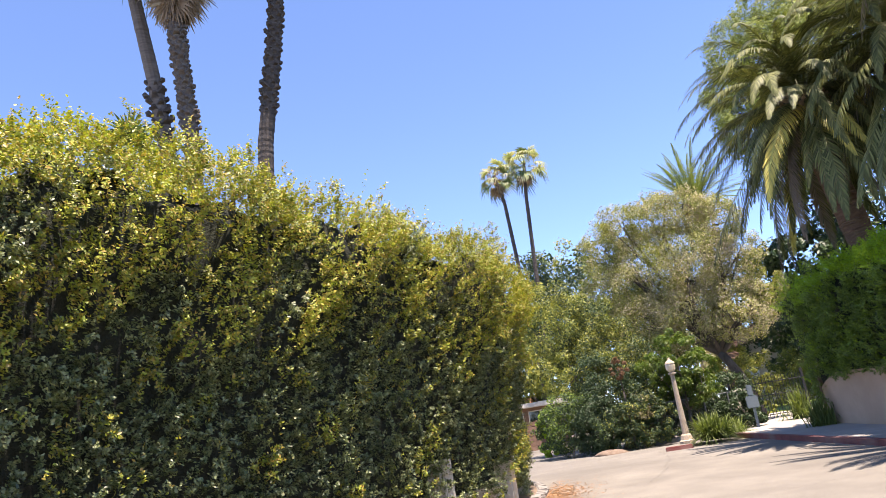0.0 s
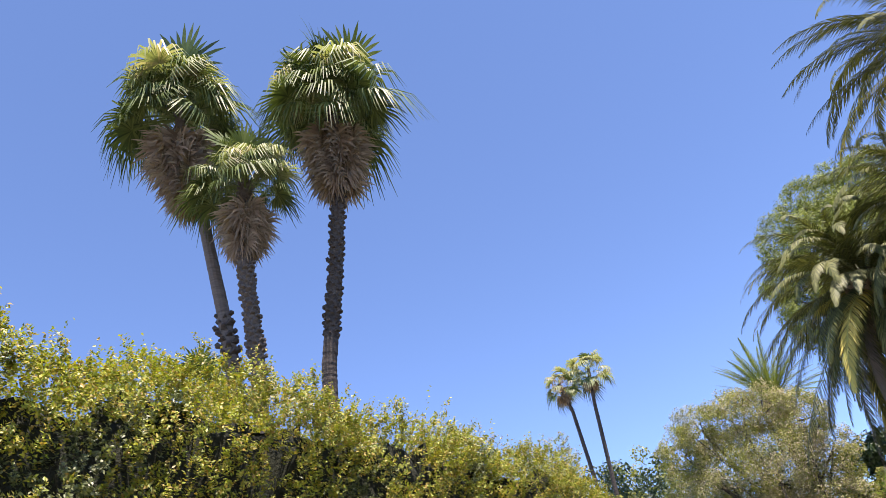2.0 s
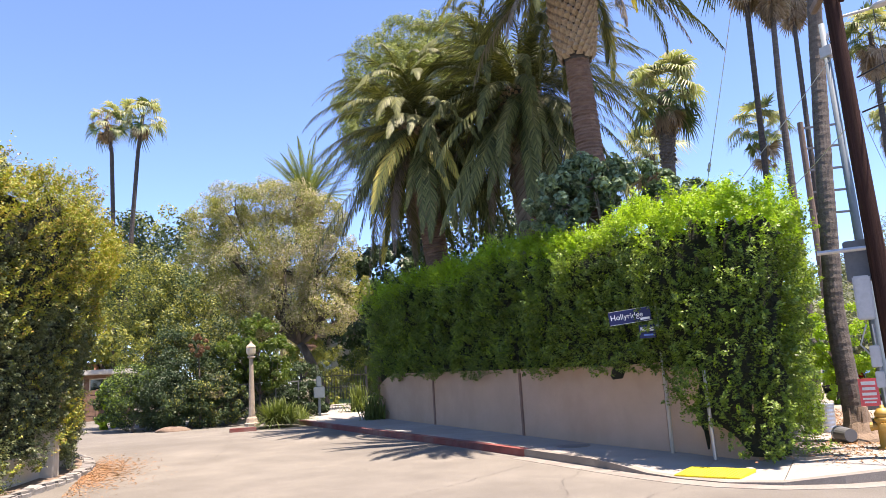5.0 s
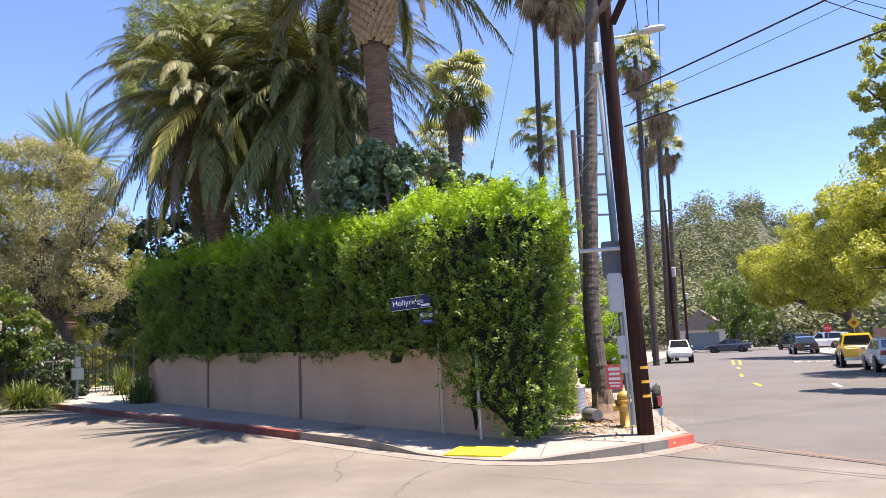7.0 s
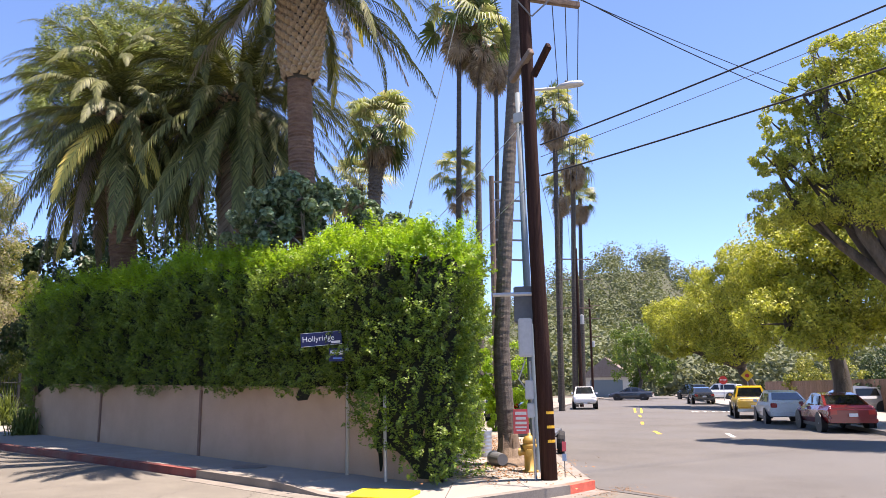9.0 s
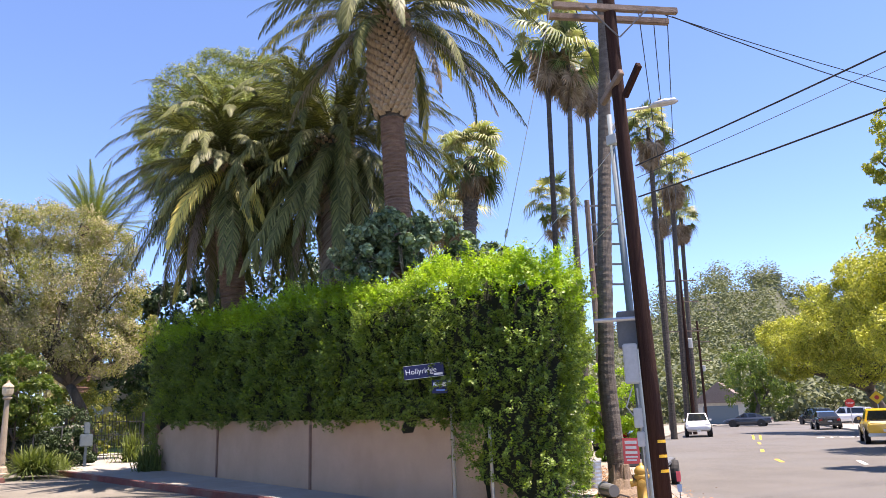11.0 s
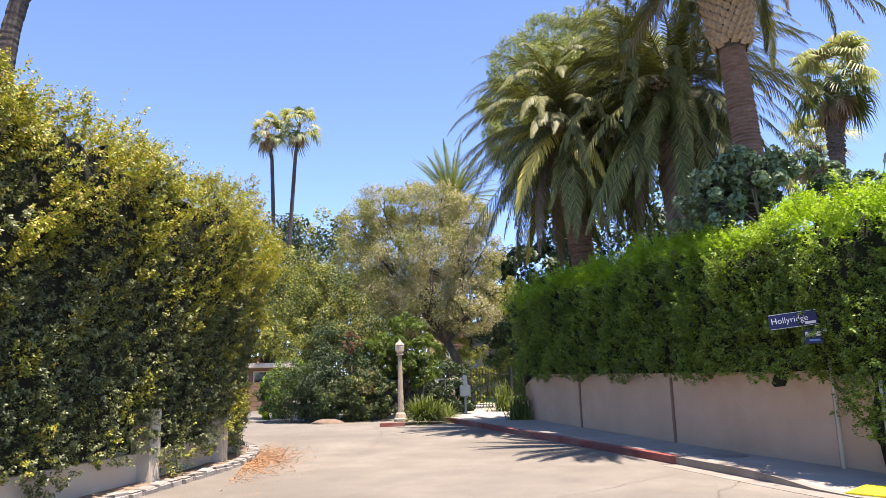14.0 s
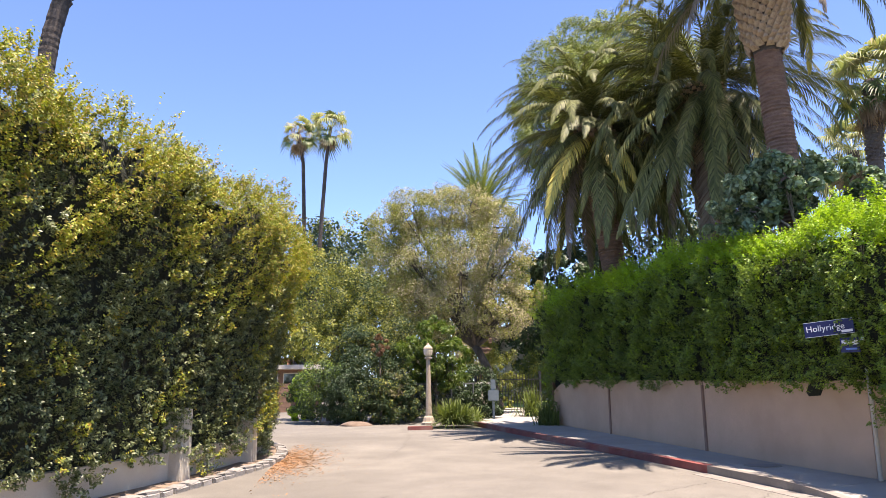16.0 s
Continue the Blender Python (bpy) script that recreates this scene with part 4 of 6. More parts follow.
def fan_palm(pts, r0, r1, crown, label, seed, n=34, pale=0.25, skirt=0, skirt_len=0.0, trunk=None, rough=0.16, sides=12, step=0.16, fruit=False, boots=False, shaggy=False, stump=0.0, group="fan palms"):
    """A fan palm: pts from foot to the crown's base; crown scales the leaves; skirt: number of hanging dead leaves."""
    r = random.Random(seed)
    drop = 0.85 if shaggy else 1.0
    base = Vector(pts[0])
    palm = thing("fan_palm", label, "palm tree", Matrix.Translation(base), group=group)
    loc = [Vector(p) - base for p in pts]
    k = len(loc)
    part("trunk", ringed_trunk(loc, [r0 + (r1 - r0) * i / (k - 1) for i in range(k)], sides, step, rough, seed), trunk or M_PTRUNK, palm)
    top = loc[-1]
    ax = (loc[-1] - loc[-2]).normalized()
    if boots:
        b = leaf_base_mesh()
        me = bpy.data.meshes.new("leaf_boot")
        b.to_mesh(me)
        b.free()
        for i in range(300):
            t = i / 300
            j = min(int((0.32 + 0.68 * t) * (k - 1)), k - 2)
            c = loc[j].lerp(loc[j + 1], (0.32 + 0.68 * t) * (k - 1) - j)
            a = i * 2.39996
            rad = r0 + (r1 - r0) * (0.32 + 0.68 * t)
            o = put("leaf_boot", me, trunk or M_PTRUNK, palm)
            o.matrix_local = Matrix.Translation(c + Vector((math.cos(a), math.sin(a), 0)) * rad * 0.9) @ Matrix.Rotation(a, 4, "Z") @ Matrix.Rotation(r.uniform(-0.3, 0.6), 4, "Y") @ Matrix.Scale(r.uniform(0.5, 0.95), 4)
    if stump:
        # the lower trunk keeps its rough old leaf bases
        b = leaf_base_mesh()
        me = bpy.data.meshes.new("leaf_boot")
        b.to_mesh(me)
        b.free()
        low, high = loc[1] - (loc[1] - loc[0]).normalized() * 1.5, loc[2]
        for i in range(70):
            a, t = i * 2.39996, i / 70
            o = put("leaf_boot", me, M_PTRUNK_D, palm)
            o.matrix_local = Matrix.Translation(low.lerp(high, t) + Vector((math.cos(a), math.sin(a), 0)) * r0 * 0.85) @ Matrix.Rotation(a, 4, "Z") @ Matrix.Rotation(r.uniform(-0.2, 0.9), 4, "Y") @ Matrix.Scale(r.uniform(0.5, 1.3), 4)
    for i in range(n):
        t = (i + 0.5) / n
        e = 88 - (104 if skirt > 40 else 132) * t ** 1.15
        opts = FANS_PALE if ((0.15 if pale < 0.8 else 0.0) < t < 0.8 and r.random() < pale) else FANS
        if shaggy and t > 0.12:
            opts = FANS_SHAG_PALE if (t < 0.75 and r.random() < pale) else FANS_SHAG
        me = r.choice(sorted(opts, key=lambda q: abs(q[0] - e))[:2])[1]
        o = put("fan_leaf", me, M_FAN, palm)
        o.matrix_local = Matrix.Translation(top + ax * (0.25 - 0.5 * t) * crown) @ Matrix.Rotation(i * 2.39996 + r.uniform(-0.3, 0.3), 4, "Z") @ Matrix.Rotation(r.uniform(-0.6, 0.6), 4, "X") @ Matrix.Rotation(r.uniform(-0.25, 0.25), 4, "Y") @ Matrix.Scale(crown * (r.uniform(0.5, 1.0) if shaggy else r.uniform(0.68, 1.15)), 4)
    for i in range(skirt):
        t = i / max(1, skirt)
        me = r.choice(FANS_DRY[2:] if shaggy else FANS_DRY if t > 0.2 else FANS_DRY[:4])[1]
        o = put("dead_leaf", me, M_FAN_DRY, palm)
        o.matrix_local = Matrix.Translation(top - ax * (0.2 + skirt_len * t)) @ Matrix.Rotation(i * 2.39996, 4, "Z") @ Matrix.Rotation(r.uniform(-0.3, 0.3), 4, "X") @ Matrix.Scale(crown * drop * (1.0 - 0.35 * t) * r.uniform(0.8, 1.1), 4)
    if fruit:
        rr = np.random.RandomState(seed)
        m = 260
        a = rr.uniform(0, 6.28, m)
        q = np.stack([np.cos(a) * rr.uniform(0.2, 1.0, m), np.sin(a) * rr.uniform(0.2, 1.0, m), rr.uniform(-0.6, 0.7, m)], 1) * crown + np.array(top)
        tagged(put("fruit_cluster", leaf_mesh("fruit_cluster", q, rr.normal(size=(m, 3)), 0.35, 0.05, seed, 1.0, 1.5), M_FRUIT, palm), "orange-tan hanging fruit stalks", kind="stuff")
    return palm


def p3(az, el, dist):
    """A place from a bearing right of +y, an elevation and a distance over the ground, seen from eye height."""
    x, y = at(az, dist)
    return Vector((x, y, 1.68 + dist * math.tan(radians(el))))


def foot(az, dist):
    x, y = at(az, dist)
    return Vector((x, y, gz(x, y) - 0.15))


# three shaggy fan palms behind the tall hedge
fan_palm([foot(-19.0, 19), p3(-21.5, 25.1, 19), p3(-22.0, 28.6, 19), p3(-23.3, 35.0, 19), p3(-25.5, 43.2, 19)], 0.22, 0.15, 1.78, "shaggy fan palm with a bent smooth trunk and dead skirt", 1, 78, 0.4, 130, 2.7, M_PTRUNK_G, 0.06, shaggy=True, stump=0.30, group="three shaggy palms")
fan_palm([foot(-19.3, 17.5), p3(-19.5, 25.1, 17.5), p3(-20.1, 32.5, 17.5), p3(-19.6, 38.0, 17.5)], 0.20, 0.17, 1.22, "shorter shaggy fan palm with a dead brown skirt", 2, 60, 0.4, 90, 1.5, M_PTRUNK, 0.07, boots=True, shaggy=True, group="three shaggy palms")
fan_palm([foot(-16.0, 18.5), p3(-13.85, 23.9, 18.5), p3(-12.3, 31.0, 18.5), p3(-11.0, 37.3, 18.5), p3(-10.6, 43.2, 18.5)], 0.21, 0.18, 1.75, "tall shaggy fan palm with a rough dark trunk", 3, 80, 0.4, 120, 2.3, M_PTRUNK_D, 0.07, boots=True, shaggy=True, group="three shaggy palms")
fan_palm([foot(-24, 24), p3(-24.1, 22.4, 24)], 0.2, 0.18, 0.9, "small fan palm just topping the hedge", 4, 24, 0.2)

# twin fan palms far up the side street
fan_palm([foot(4.8, 62), p3(4.6, 12.2, 62), p3(4.43, 17.0, 62), p3(4.0, 19.1, 62)], 0.18, 0.13, 1.12, "slender tall fan palm with orange fruit stalks", 5, 22, 0.9, 10, 0.5, M_PTRUNK_D, 0.08, 9, 0.3, True, group="twin palms")
fan_palm([foot(5.3, 60), p3(5.85, 11.8, 60), p3(6.2, 17.2, 60), p3(6.5, 19.6, 60)], 0.18, 0.13, 1.22, "slender tall fan palm against the sky", 6, 24, 0.9, 8, 0.5, M_PTRUNK_D, 0.08, 9, 0.3, False, group="twin palms")

# Canary date palms behind the tan wall
date_palm(*at(41.2, 18.6), 12.5, 0.32, 1.0, 84, 51, "tall date palm with a swollen head of cut leaf bases", 3.1, (-0.3, 0.1), 0.10, 0.1, -22)
date_palm(*at(36.0, 24), 10.9, 0.42, 1.12, 165, 52, "date palm with a dense dark skirt of hanging fronds", 2.6, (-0.2, 0), 0.03, 0.12, -72)
date_palm(*at(29.4, 25), 10.3, 0.40, 0.95, 155, 53, "date palm with arching fronds, some turned yellow", 1.6, (-0.9, 0.2), 0.17, 0.1, -78)
date_palm(*at(18.4, 52), 14.7, 0.42, 0.92, 64, 54, "distant date palm with stiff upright fronds", 1.5, (0, 0), 0.0, 0.0, 22, True)

# fan palms behind the fig shrub and along the wide street
fan_palm([foot(46.0, 33), p3(46.3, 14.5, 33), p3(46.6, 19.6, 33)], 0.30, 0.27, 1.12, "stout fan palm with pale drooping leaves", 7, 48, 0.85, 20, 0.9, M_PTRUNK, 0.16, boots=True)
fan_palm([foot(45.0, 38), p3(45.0, 13, 38), p3(45.0, 15.2, 38)], 0.30, 0.26, 1.1, "lower fan palm behind the hedge with dry leaves", 8, 32, 0.9, 24, 0.8)
STREET_PALMS = [
    (52.6, 53.2, 28.4, 30, 0.11, 1.2, 4, "very tall fan palm with a slim dark trunk"),
    (55.7, 56.1, 25.4, 42, 0.13, 1.15, 20, "tall street palm with hanging brown leaves"),
    (52.7, 53.0, 16.0, 44, 0.15, 1.05, -18, "middling street palm with a full green crown"),
    (60.3, 60.6, 20.6, 52, 0.18, 1.2, 24, "street palm with a dry tan skirt"),
    (61.3, 61.9, 17.2, 62, 0.20, 1.3, 44, "street palm with a long brown skirt"),
    (60.2, 60.9, 14.8, 72, 0.20, 1.2, 30, "far street palm with dry leaves"),
    (61.9, 62.3, 14.0, 80, 0.22, 1.3, 26, "far street palm of the row"),
]
for k, (az0, az1, el, dist, rad, crown, skirt, lab) in enumerate(STREET_PALMS):
    fan_palm([foot(az0, dist), p3((az0 + az1) / 2, el * 0.5, dist), p3(az1, el, dist)], rad * 1.2, rad * 0.85, crown, lab, 20 + k, 28, 0.85, skirt + 24, 1.8, M_PTRUNK_D, 0.05, 10, 0.25, group="street palms")
fan_palm([Vector((12.9, 8.6, 0.05)), p3(56.0, 0.5, 15.5), p3(55.95, 3.1, 15.5), p3(56.5, 11.6, 15.6), p3(57.2, 20.1, 15.8), p3(57.8, 26.3, 15.8), p3(58.3, 35.5, 15.8)], 0.19, 0.11, 0.8, "street palm with a fissured grey trunk beside the pole", 31, 24, 0.3, 16, 1.0, M_PTRUNK, 0.05, 16, 0.13, group="street palms")
fan_palm([Vector((24.3, 17.6, 0.05)), p3(54.3, 3.0, 30), p3(54.4, 9.0, 30), p3(54.5, 18.0, 30), p3(54.9, 26.6, 30)], 0.20, 0.085, 0.95, "tall street palm with a shaggy crown, its foot beside the hedge", 32, 30, 0.5, 38, 1.5, M_PTRUNK, 0.05, 12, 0.15, group="street palms")


# ---- broadleaf trees and shrubs ----
def limb(bm_list, a, b, r0, r1, r, bend=0.12, k=6):
    a, b = Vector(a), Vector(b)
    L = (b - a).length
    off = Vector((r.uniform(-1, 1), r.uniform(-1, 1), r.uniform(-0.3, 0.6))) * L * bend
    pts = [a.lerp(b, i / k) + off * math.sin(math.pi * i / k) for i in range(k + 1)]
    bm_list.append(tube(pts, [r0 + (r1 - r0) * i / k for i in range(k + 1)], 8))


def tree(name, label, base, blobs, n, length, width, mat, seed, trunk=0.2, bark=None, holes=0.35, fork=None, category="tree", tilt=0.9, group="", stems=1, fill=0.5, second=None):
    """A trunk with limbs to every blob of crown; leaves in clumps over the blobs. blobs: (x, y, z, rx, ry, rz), world."""
    r, rr = random.Random(seed), np.random.RandomState(seed)
    base = Vector(base)
    ob = thing(name, label, category, Matrix.Translation(base), group=group)
    bl = [np.array(b, float) for b in blobs]
    mid = np.mean([b[:3] for b in bl], 0)
    fk = Vector(fork) if fork else Vector((mid[0] * 0.5 + base.x * 0.5, mid[1] * 0.5 + base.y * 0.5, base.z + (min(b[2] - b[5] * 0.4 for b in bl) - base.z) * 0.75))
    bms = []
    limb(bms, (0, 0, -0.15), fk - base, trunk, trunk * 0.7, r, 0.06)
    part("trunk", join(*bms), bark or M_BARK, ob, smooth=True)
    for b in bl:
        bms = []
        c = Vector(b[:3])
        limb(bms, fk - base, c - base, trunk * 0.55, trunk * 0.12, r, 0.15)
        for _ in range(5):
            d = Vector(rr.normal(size=3)).normalized()
            e = c + Vector((d.x * b[3], d.y * b[4], d.z * b[5])) * 0.8
            limb(bms, fk.lerp(c, r.uniform(0.5, 1.0)) - base, e - base, trunk * 0.2, trunk * 0.04, r, 0.15, 4)
        part("limb", join(*bms), bark or M_BARK, ob, smooth=True)
    vol = np.array([(b[3] * b[4] * b[5]) ** (2 / 3) for b in bl])
    cnt = (n * vol / vol.sum()).astype(int)
    P, Q = [], []
    for b, m in zip(bl, cnt):
        nc = max(12, m // 90)
        d = rr.normal(size=(nc, 3))
        d /= np.linalg.norm(d, axis=1, keepdims=True)
        rad = rr.uniform(fill, 1.0, nc) ** 0.6
        c = d * rad[:, None] * b[3:] + b[:3]
        keep = lumps(c, max(1.0, b[3] * 0.55), seed + 3) > -holes * 1.4 + 0.0 - (1 - holes)
        c, d = c[keep], d[keep]
        if not len(c):
            continue
        per = max(4, m // len(c))
        sz = (b[3] * b[4] * b[5]) ** (1 / 3) * 0.20
        k = np.repeat(np.arange(len(c)), per)
        o = rr.normal(size=(len(k), 3)) * np.array([1, 1, 0.7])
        o /= np.linalg.norm(o, axis=1, keepdims=True)
        q = c[k] + o * (sz * rr.uniform(0.3, 1.0, len(k)) ** 0.5)[:, None]
        P.append(q)
        Q.append(o * 0.6 + d[k] * 0.5 + np.array([0, 0, 0.45]))
    P, Q = np.concatenate(P) - np.array(base), np.concatenate(Q)
    if second is not None:
        mat2, share, lab2 = second
        y = (lumps(P, 1.6, seed + 9) * 0.5 + rr.uniform(-0.5, 0.5, len(P)) + share) > 0.5
        put("foliage", leaf_mesh("foliage", P[y], Q[y], length, width, seed + 1, tilt), mat2, ob, lab2)
        P, Q = P[~y], Q[~y]
    put("crown", leaf_mesh("crown", P, Q, length, width, seed, tilt), mat, ob)
    return ob


def blob(az, el, dist, rx, rz=None, ry=None):
    p = p3(az, el, dist)
    return (p.x, p.y, p.z, rx, ry or rx, rz or rx)


def grounded(az, dist):
    x, y = at(az, dist)
    return (x, y, gz(x, y))


# round pine behind the date palms
tree("pine_tree", "round-headed pine with bright needle tips", grounded(27, 46), [blob(24.6, 23.2, 46, 2.3), blob(26.6, 24.9, 46, 2.1, 1.9), blob(28.8, 25.3, 46.5, 2.0, 1.8), blob(31.0, 24.6, 46.5, 2.4, 2.0), blob(23.4, 20.8, 45.5, 2.0), blob(24.6, 18.4, 45, 2.6), blob(27.4, 21.6, 45, 3.2), blob(30.2, 21.0, 46, 3.4), blob(33, 22.5, 47, 2.6), blob(26.0, 15.6, 46, 2.8)],
     150000, 0.20, 0.05, M_PINE, 61, 0.4, holes=0.1, tilt=0.5, fill=0.86)
# pale grey-leaved tree
tree("grey_tree", "sparse tree with pale grey-green and dry lilac-grey foliage", grounded(19.3, 37), [blob(11.2, 12.0, 38.5, 1.4, 1.2), blob(13.0, 13.4, 38, 1.6, 1.3), blob(15.2, 13.6, 37.5, 1.5, 1.2), blob(17.5, 13.6, 37.5, 1.6, 1.2), blob(19.3, 12.4, 37, 1.5, 1.2), blob(13.8, 9.6, 38, 2.3, 2.0), blob(17.0, 10.2, 37, 2.3, 1.9), blob(20.0, 9.2, 37, 1.5, 1.6), blob(11.3, 8.6, 38.5, 1.6, 2.0), blob(16.0, 6.2, 37.5, 2.2, 1.8), blob(19.6, 5.8, 36.5, 1.7, 1.4), blob(13.2, 6.0, 37.5, 1.8, 1.7), blob(21.6, 7.0, 37, 1.0, 0.9)],
     150000, 0.10, 0.048, M_GREY_LEAF, 62, 0.27, holes=0.75, second=(M_OLIVE, 0.40, "patches of olive-green leaves"))
# bushes at the bend of the side street
tree("tall_bush", "tall bush with olive and yellow-green leaves", grounded(6.6, 34), [blob(6.6, 7.2, 34.5, 1.5, 2.0), blob(8.6, 6.2, 34.5, 1.6, 2.0), blob(7.4, 3.6, 33.5, 1.6, 1.6), blob(10.2, 4.6, 34, 1.3, 1.7)], 34000, 0.11, 0.06, M_DARK, 63, 0.14, holes=0.45, category="bush", second=(M_OLIVE, 0.66, "olive and yellow outer leaves"))
tree("dark_bush", "dense dark green bush at the bend", grounded(9.6, 32.5), [blob(8.0, 1.2, 33, 0.9, 1.3), blob(9.3, 2.6, 32.4, 1.2, 1.6), blob(11.6, 2.6, 33.0, 1.2, 1.6), blob(9.6, 0.6, 31.6, 1.3, 1.4), blob(9.4, -0.8, 31.2, 1.2, 1.0), blob(11.4, -0.4, 31.0, 1.0, 1.1), blob(11.8, 0.8, 33.0, 1.3, 1.4), blob(12.8, -0.9, 30.8, 0.6, 0.7)], 46000, 0.09, 0.05, M_DARK, 64, 0.1, holes=0.2, category="bush", second=(M_OLIVE, 0.12, "olive leaves"))
tree("rust_bush", "small rust-red shrub among the greens", grounded(10.5, 30.9), [blob(10.4, 3.4, 30.6, 0.36, 0.5)], 1500, 0.1, 0.05, M_RUST, 65, 0.05, category="bush")
tree("bright_shrub", "bright green broad-leaved shrub behind the lamp post", grounded(14.8, 31.5), [blob(14.6, 3.4, 31.8, 0.95, 1.1), blob(15.9, 1.9, 31.5, 0.9, 1.0), blob(13.2, 2.2, 32, 0.9, 1.2), blob(14.4, 0.9, 32.2, 1.0, 0.9)], 15000, 0.15, 0.06, M_BRIGHT, 66, 0.07, holes=0.45, category="shrub")
tree("ivy_mound", "low clipped mound of dark ivy beside the road", grounded(6.0, 31), [blob(4.6, -0.3, 32.5, 0.7, 0.95), blob(5.8, 0.0, 32, 1.0, 1.25), blob(7.2, -0.1, 31.6, 1.1, 1.3), blob(8.4, -0.5, 31.0, 0.9, 1.1)], 30000, 0.08, 0.05, M_LEAF_R, 67, 0.05, holes=0.1, category="bush", second=(M_DARK, 0.75, "dark ivy leaves"))
# backdrop woods up the side street
for k, (az_, dist, el, rx, rz, mat) in enumerate([(1.0, 62, 7.0, 6, 6, M_DARK), (6.0, 66, 9.2, 4.5, 4.5, M_DARK), (8.0, 70, 9.5, 4.5, 4.5, M_OLIVE), (4.8, 48, 6.0, 2.6, 4.2, M_OLIVE), (11.0, 60, 7.5, 5, 6, M_DARK), (22.5, 55, 6.0, 3.2, 4, M_DARK), (24.5, 44, 7.6, 2.2, 2.2, M_DARK), (27.5, 48, 7, 4, 5, M_DARK), (32, 44, 8, 4, 5, M_DARK), (36.5, 40, 9, 3.5, 4, M_DARK), (14.5, 70, 8, 5, 6, M_DARK), (18.5, 62, 5, 4.5, 5, M_GREY_LEAF)]):
    tree("background_tree", "dark evergreen tree behind the gardens", grounded(az_, dist), [blob(az_, el, dist, rx, rz), blob(az_ - 1.5, el - 2.5, dist + 1, rx * 0.8, rz * 0.8), blob(az_ + 1.6, el - 3, dist + 1, rx * 0.8, rz * 0.8)], 9000, 0.34, 0.18, mat, 80 + k, 0.25, holes=0.3, group="background trees")
# fig shrub behind the clipped hedge
tree("fig_shrub", "fig shrub with large blue-green leaves behind the hedge", grounded(41.5, 17.0), [blob(38.2, 12.6, 17.2, 0.8, 0.7), blob(40.6, 13.6, 17.2, 0.9, 0.75), blob(43.4, 12.6, 17.4, 0.9, 0.7), blob(46.0, 11.9, 17.6, 0.8, 0.6), blob(48.0, 11.4, 17.8, 0.7, 0.5), blob(42.0, 14.4, 17.2, 0.45, 0.4), blob(36.8, 11.9, 17.4, 0.6, 0.5)], 15000, 0.15, 0.10, M_FIG, 68, 0.09, M_BARK_PALE, holes=0.65, category="shrub")
# street trees across the wide street
tree("street_tree", "spreading street tree with yellow-green leaves", (*street(36.5, -9.4), 0.1), [blob(77, 8.6, 35, 2.6, 2.0), blob(80, 6.0, 34, 2.6, 2.0), blob(82, 9.5, 33, 2.6, 2.2), blob(86, 8, 32, 3.2, 3), blob(76, 4.4, 33, 2.0, 1.2), blob(75.2, 6.4, 36, 1.7, 1.3), blob(79, 3.6, 34, 2.0, 1.1),
     blob(79, 10.8, 35, 2.0, 1.6), blob(82.5, 12, 34, 2.4, 1.9), blob(77, 10.8, 35.5, 1.4, 1.0), blob(85.5, 13, 33, 2.4, 2.0)],
     120000, 0.15, 0.08, M_CAMPHOR, 69, 0.45, holes=0.45, fork=(37.0, 7.3, 3.2), group="street trees")
tree("street_tree", "tall street tree with loose pale green crown", (*street(24.5, -9.2), 0.1), [blob(82.0, 19.0, 25.0, 1.32, 1.25), blob(79.2, 15.6, 25.0, 1.18, 1.03), blob(84, 14, 24.3, 1.76, 1.76), blob(80.8, 21.6, 25.0, 0.88, 0.81), blob(77.2, 18.0, 25.4, 0.73, 0.81), blob(76.4, 15.4, 25.4, 0.73, 0.66), blob(80.2, 12.6, 25.0, 1.25, 0.96), blob(84.5, 20.8, 25.0, 1.18, 1.18), blob(82.6, 16.4, 25.0, 1.47, 1.18), blob(86, 17, 24.3, 1.84, 1.62), blob(76.6, 12.2, 25.4, 1.03, 0.73), blob(78.6, 19.6, 25.0, 0.66, 0.66)], 95000, 0.10, 0.052, M_CAMPHOR, 70, 0.34, holes=0.5, fork=(25.6, 2.7, 4.0), group="street trees")
tree("street_tree", "street tree further along with a low wide crown", (*street(62, -10.5), 0.1), [blob(70.5, 4.4, 60, 3.4, 2.0), blob(73.2, 5.0, 57, 3.6, 2.4), blob(68.4, 4.8, 62, 2.2, 1.5), blob(71.6, 7.0, 58, 2.4, 1.5), blob(73.8, 8.4, 56, 2.2, 1.4), blob(75.5, 6.4, 54, 3.0, 2.2), blob(68.6, 2.8, 62, 1.9, 1.0), blob(72.5, 2.6, 58, 2.6, 1.2)], 80000, 0.19, 0.10, M_CAMPHOR, 71, 0.5, holes=0.3, group="street trees")
tree("street_tree", "small bright green tree near the garage", grounded(65.8, 95), [blob(65.8, 2.2, 95, 3.4, 4.2), blob(67.2, 1.6, 95, 2.6, 3)], 9000, 0.3, 0.18, M_BRIGHT, 72, 0.3, holes=0.3, group="street trees")


# ---- hill in the distance ----
def hill_height(az_, dist):
    base = 3.2 + 5.6 * math.exp(-((az_ - 65.5) / 8.5) ** 2) + 0.35 * math.sin(az_ * 1.7) + 0.25 * math.sin(az_ * 4.1)
    t = min(1.0, max(0.0, (dist - 110) / 190))
    return dist * math.tan(radians(base)) * t * t * (3 - 2 * t)


